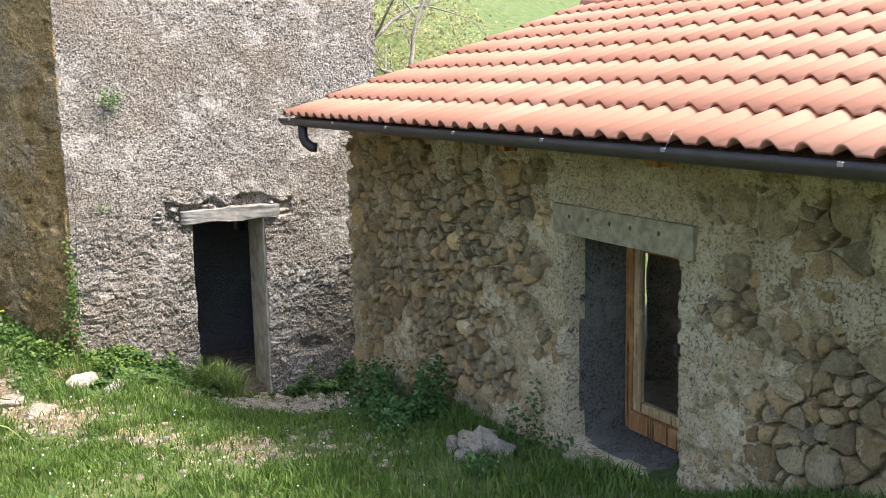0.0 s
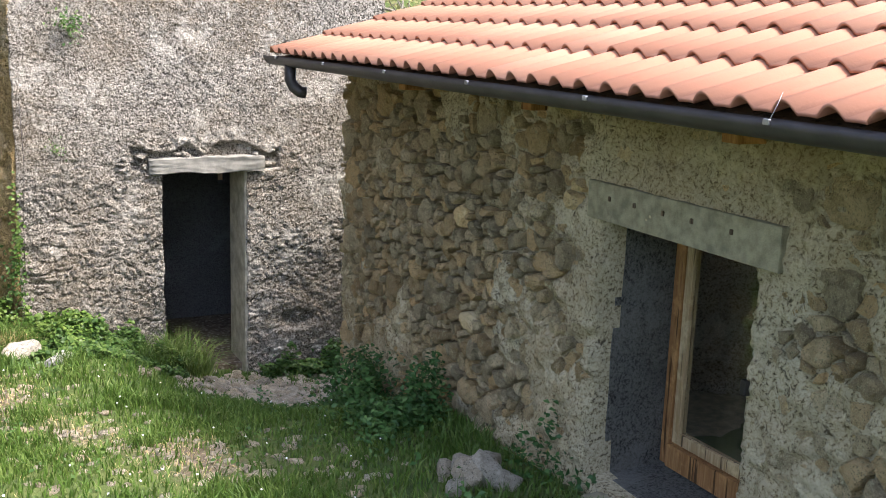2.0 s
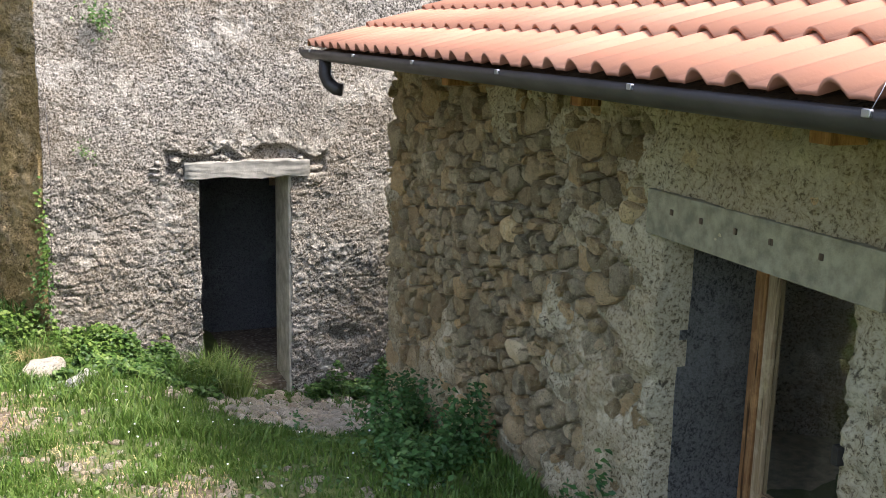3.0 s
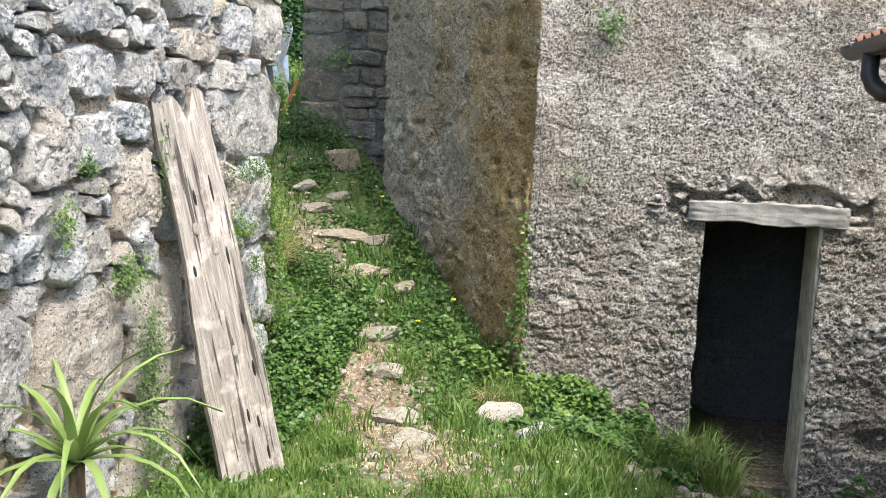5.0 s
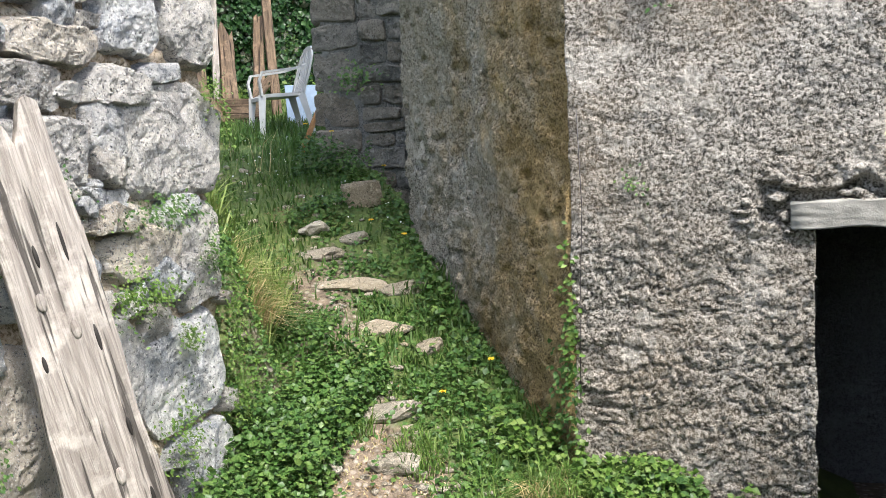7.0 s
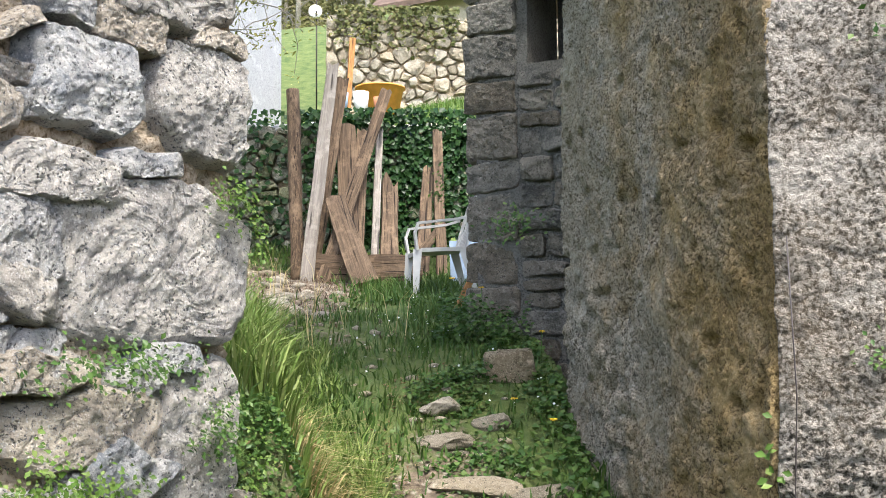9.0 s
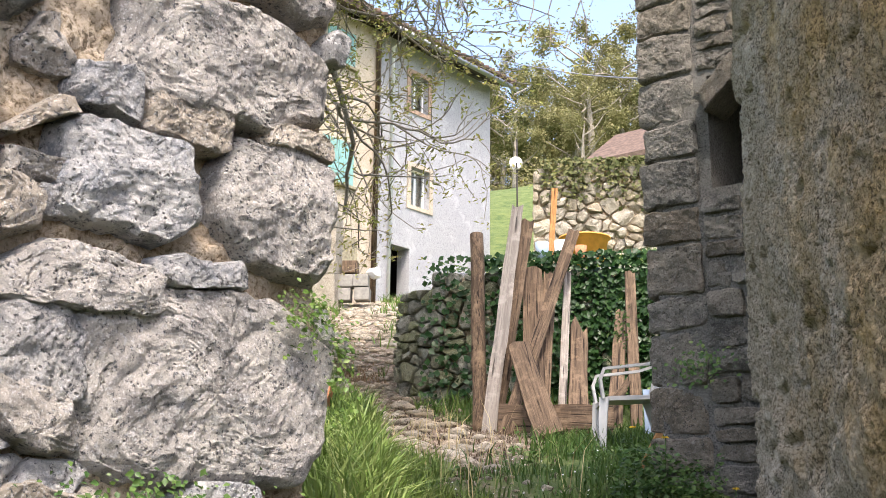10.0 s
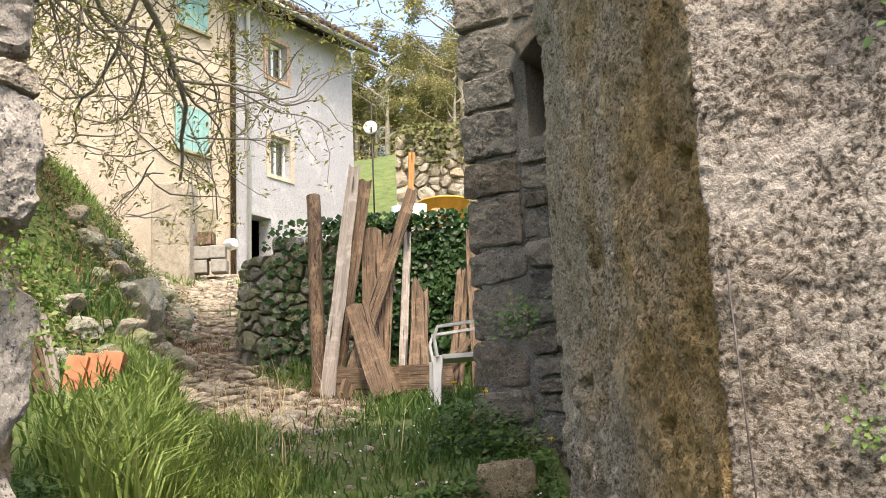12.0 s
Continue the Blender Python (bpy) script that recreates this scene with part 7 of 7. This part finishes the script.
# ---- lane wall with ivy: dry rubble ----
lane_wall = thing("lane_wall", label="dry rubble wall, mossy and half hidden by ivy", category="stone wall", kind="structure")
M_MOSSY = rock("mossy_rubble", (0.42, 0.41, 0.33), (0.21, 0.22, 0.15), (0.22, 0.24, 0.07), 1.1)
for a, b, z0, top_z in (((-5.75, 15.75), (-5.25, 15.12), 1.2, 2.60), ((-5.25, 15.12), (-4.7, 15.0), 1.2, 2.82), ((-4.7, 15.0), (-1.0, 17.2), 0.8, 2.98)):
    a, b = Vector(a), Vector(b)
    d = (b - a).normalized()
    nrm = (d.y, -d.x)
    ln = (b - a).length
    m = Matrix(((d.x, nrm[0], 0, a.x), (d.y, nrm[1], 0, a.y), (0, 0, 1, 0), (0, 0, 0, 1)))
    part("wall_core", new_box(-0.02, ln + 0.02, -0.5, -0.05, z0, top_z - 0.05, turn=m), M_EARTHJOINT, lane_wall)
    rect = (-0.03, ln + 0.03, z0 + 0.2, top_z)
    n_ = int(ln * 45)
    cells = stone_cells(scatter_seeds(rng, rect, [], [0.12] * (n_ // 6) + [0.08] * (n_ // 2) + [0.055] * n_, 18, (), 0.8), rect, 1.4)
    lay_stones(cells, wall_frame(tuple(a), tuple(d), nrm, 0.03, 6.0), lane_wall, M_MOSSY, rng, 0.008, 0.07, limit=120, around=14, rings=3, rough=0.32, round_=0.05, foot=0.06)
for k in range(46):
    u = rng.uniform(0.1, 3.8)
    p = (K + iv_d * u) if u > 0 else np.array((-4.7 + u, 15.0 - 0.25 * u))
    ob = child("cap_stone", LUMPS[k % 8], lane_wall, Matrix.Translation((p[0] - iv_n[0] * 0.2, p[1] - iv_n[1] * 0.2, 2.97)) @ Matrix.Rotation(k, 4, "Z") @ Matrix.Diagonal((0.13, 0.10, 0.08, 1)))

# ---- bank of loose stones and the ruined wall ----
bank = thing("stone_bank", label="tumbled overgrown stone bank beside the lane", category="stone bank", kind="structure")
MOSSY = [lump_data("mossy_stone", 160 + k, M_MOSSY, 0.7, 3) for k in range(6)]
for k in range(170):
    s = rng.uniform(4.2, 17)
    qb = float(np.interp(s, (4, 6.3, 8, 9.5, 15, 20), (-1.7, -2.05, -2.6, -2.75, -4.5, -6.6))) - rng.uniform(-0.15, 0.85)
    x, y = 1.2 - 0.56 * s + 0.83 * qb, 9.0 + 0.83 * s + 0.56 * qb
    r = rng.uniform(0.05, 0.13) * (1 + 0.02 * s)
    child("stone", MOSSY[k % 6] if k % 3 else STEPS[k % 6], bank, Matrix.Translation((x, y, ground_at(x, y) + r * 0.3)) @ Matrix.Rotation(k * 1.3, 4, "Z") @ Matrix.Rotation(k * 0.7, 4, "X") @ Matrix.Diagonal((r * 1.1, r * 0.9, r * 0.75, 1)))
child("boulder", MOSSY[3], bank, Matrix.Translation((-4.84, 13.43, 2.12)) @ Matrix.Diagonal((0.22, 0.2, 0.24, 1)))
for k, (x, y, z, t) in enumerate(((-1.90, 10.46, 0, 0.2), (-1.85, 10.53, 0, 0.28), (-1.79, 10.59, 0, 0.34))):
    b = new("hollow_brick", bm_data("hollow_brick", new_box(-0.055, 0.055, -0.04, 0.04, 0, 0.21, bevel=0.006), M_BRICK))
    b.matrix_world = Matrix.Translation((x, y, ground_at(x, y) + z - 0.04)) @ pose(0, 0, 0, -14, 8, 30)
    tagged(b, "orange brick leaning in the grass by the bank", "brick", "bricks by the bank")
for a, b_, w in (((-1.95, 10.36, 0), (-2.11, 10.26, 0.55), 0.09), ((-1.90, 10.40, 0), (-2.02, 10.36, 0.45), 0.05), ((-2.0, 10.30, 0), (-2.04, 10.18, 0.40), 0.06)):
    gz = Vector((0, 0, ground_at(a[0], a[1]) - 0.04))
    lean("old_board", Vector(a) + gz, Vector(b_) + gz, w, 0.03, M_OLDWOOD if w > 0.05 else M_GREYWOOD, "short weathered board leaning by the bricks", 0.1, 0.04, down=False, group="boards by the bank")
ruin = thing("ruined_wall", label="pale ruined field wall, overgrown on top", category="stone wall", kind="structure")
a, b = Vector((-11.45, 26.65)), Vector((-6.5, 29.9))
d = (b - a).normalized()
nrm = (d.y, -d.x)
m = Matrix(((d.x, nrm[0], 0, a.x), (d.y, nrm[1], 0, a.y), (0, 0, 1, 0), (0, 0, 0, 1)))
part("wall_core", new_box(0, 5.9, -0.5, -0.05, 4.5, 8.3, turn=m), M_EARTHJOINT, ruin)
rect = (0, 5.9, 5.0, 8.45)
cells = stone_cells(scatter_seeds(rng, rect, [], [0.22] * 20 + [0.15] * 90 + [0.1] * 130, 16, (), 0.8), rect, 1.3)
lay_stones(cells, wall_frame(tuple(a), tuple(d), nrm, 0.05, 4.0), ruin, M_PATHSTONE, rng, 0.012, 0.10, limit=240, around=11, rings=3, rough=0.3, round_=0.05, foot=0.06)
c = np.stack([rng.uniform(0.2, 3.2, 1500), rng.uniform(-0.2, 0.25, 1500), 8.3 + rng.normal(0, 0.35, 1500)], 1)
c[:, 2] = np.minimum(c[:, 2], 8.6)
pos = np.stack([a.x + d.x * c[:, 0] + nrm[0] * c[:, 1], a.y + d.y * c[:, 0] + nrm[1] * c[:, 1], c[:, 2]], 1)
tagged(new("wall_growth", leaves("wall_growth", pos, rng.uniform(0.04, 0.09, 1500), np.tile((0.5, -0.6, 0.6), (1500, 1)), M_SHRUB, rng)), "dark scrub over the ruined wall", "shrubs", kind="stuff")

# ---- rubble showing through the render of the old building ----
places = []
for _ in range(420):
    u, zz = rng.uniform(1.8, 4.9), rng.uniform(-1.4, 0.5)
    if 2.86 < u < 3.74 and zz < 0.52:
        continue
    if rng.random() > 0.25 + 0.75 * smooth01(np.array([(0.7 - zz) / 1.2]))[0]:
        continue
    s = rng.uniform(0.018, 0.05)
    places.append((u, FRONT_Y + 0.005 + 0.3 * s, zz, s * rng.uniform(1.0, 2.2), s * 0.7, s * 0.6, 0.0))
for k in range(12):
    places.append((rng.uniform(2.68, 3.9), FRONT_Y + 0.03, 0.50 + rng.uniform(0, 0.05), rng.uniform(0.03, 0.06), 0.05, rng.uniform(0.015, 0.035), 0.0))
for k in range(10):
    places.append((rng.uniform(2.55, 2.80), FRONT_Y - 0.0, 0.36 + rng.uniform(0, 0.26), rng.uniform(0.025, 0.06), 0.04, rng.uniform(0.015, 0.035), 0.0))
rub = joined_lumps("rubble", places, M_FRONT, front_wall, seed=9, detail=2)
tagged(rub, "small rubble stones in the render", kind="stuff")
child("wire", tube_data("wire", [(1.80, FRONT_Y - 0.05, 1.0), (1.815, FRONT_Y - 0.055, 0.5), (1.79, FRONT_Y - 0.05, 0.0), (1.78, FRONT_Y - 0.05, -0.5)], [0.0025] * 4, M_GUTTER, 5), front_wall)
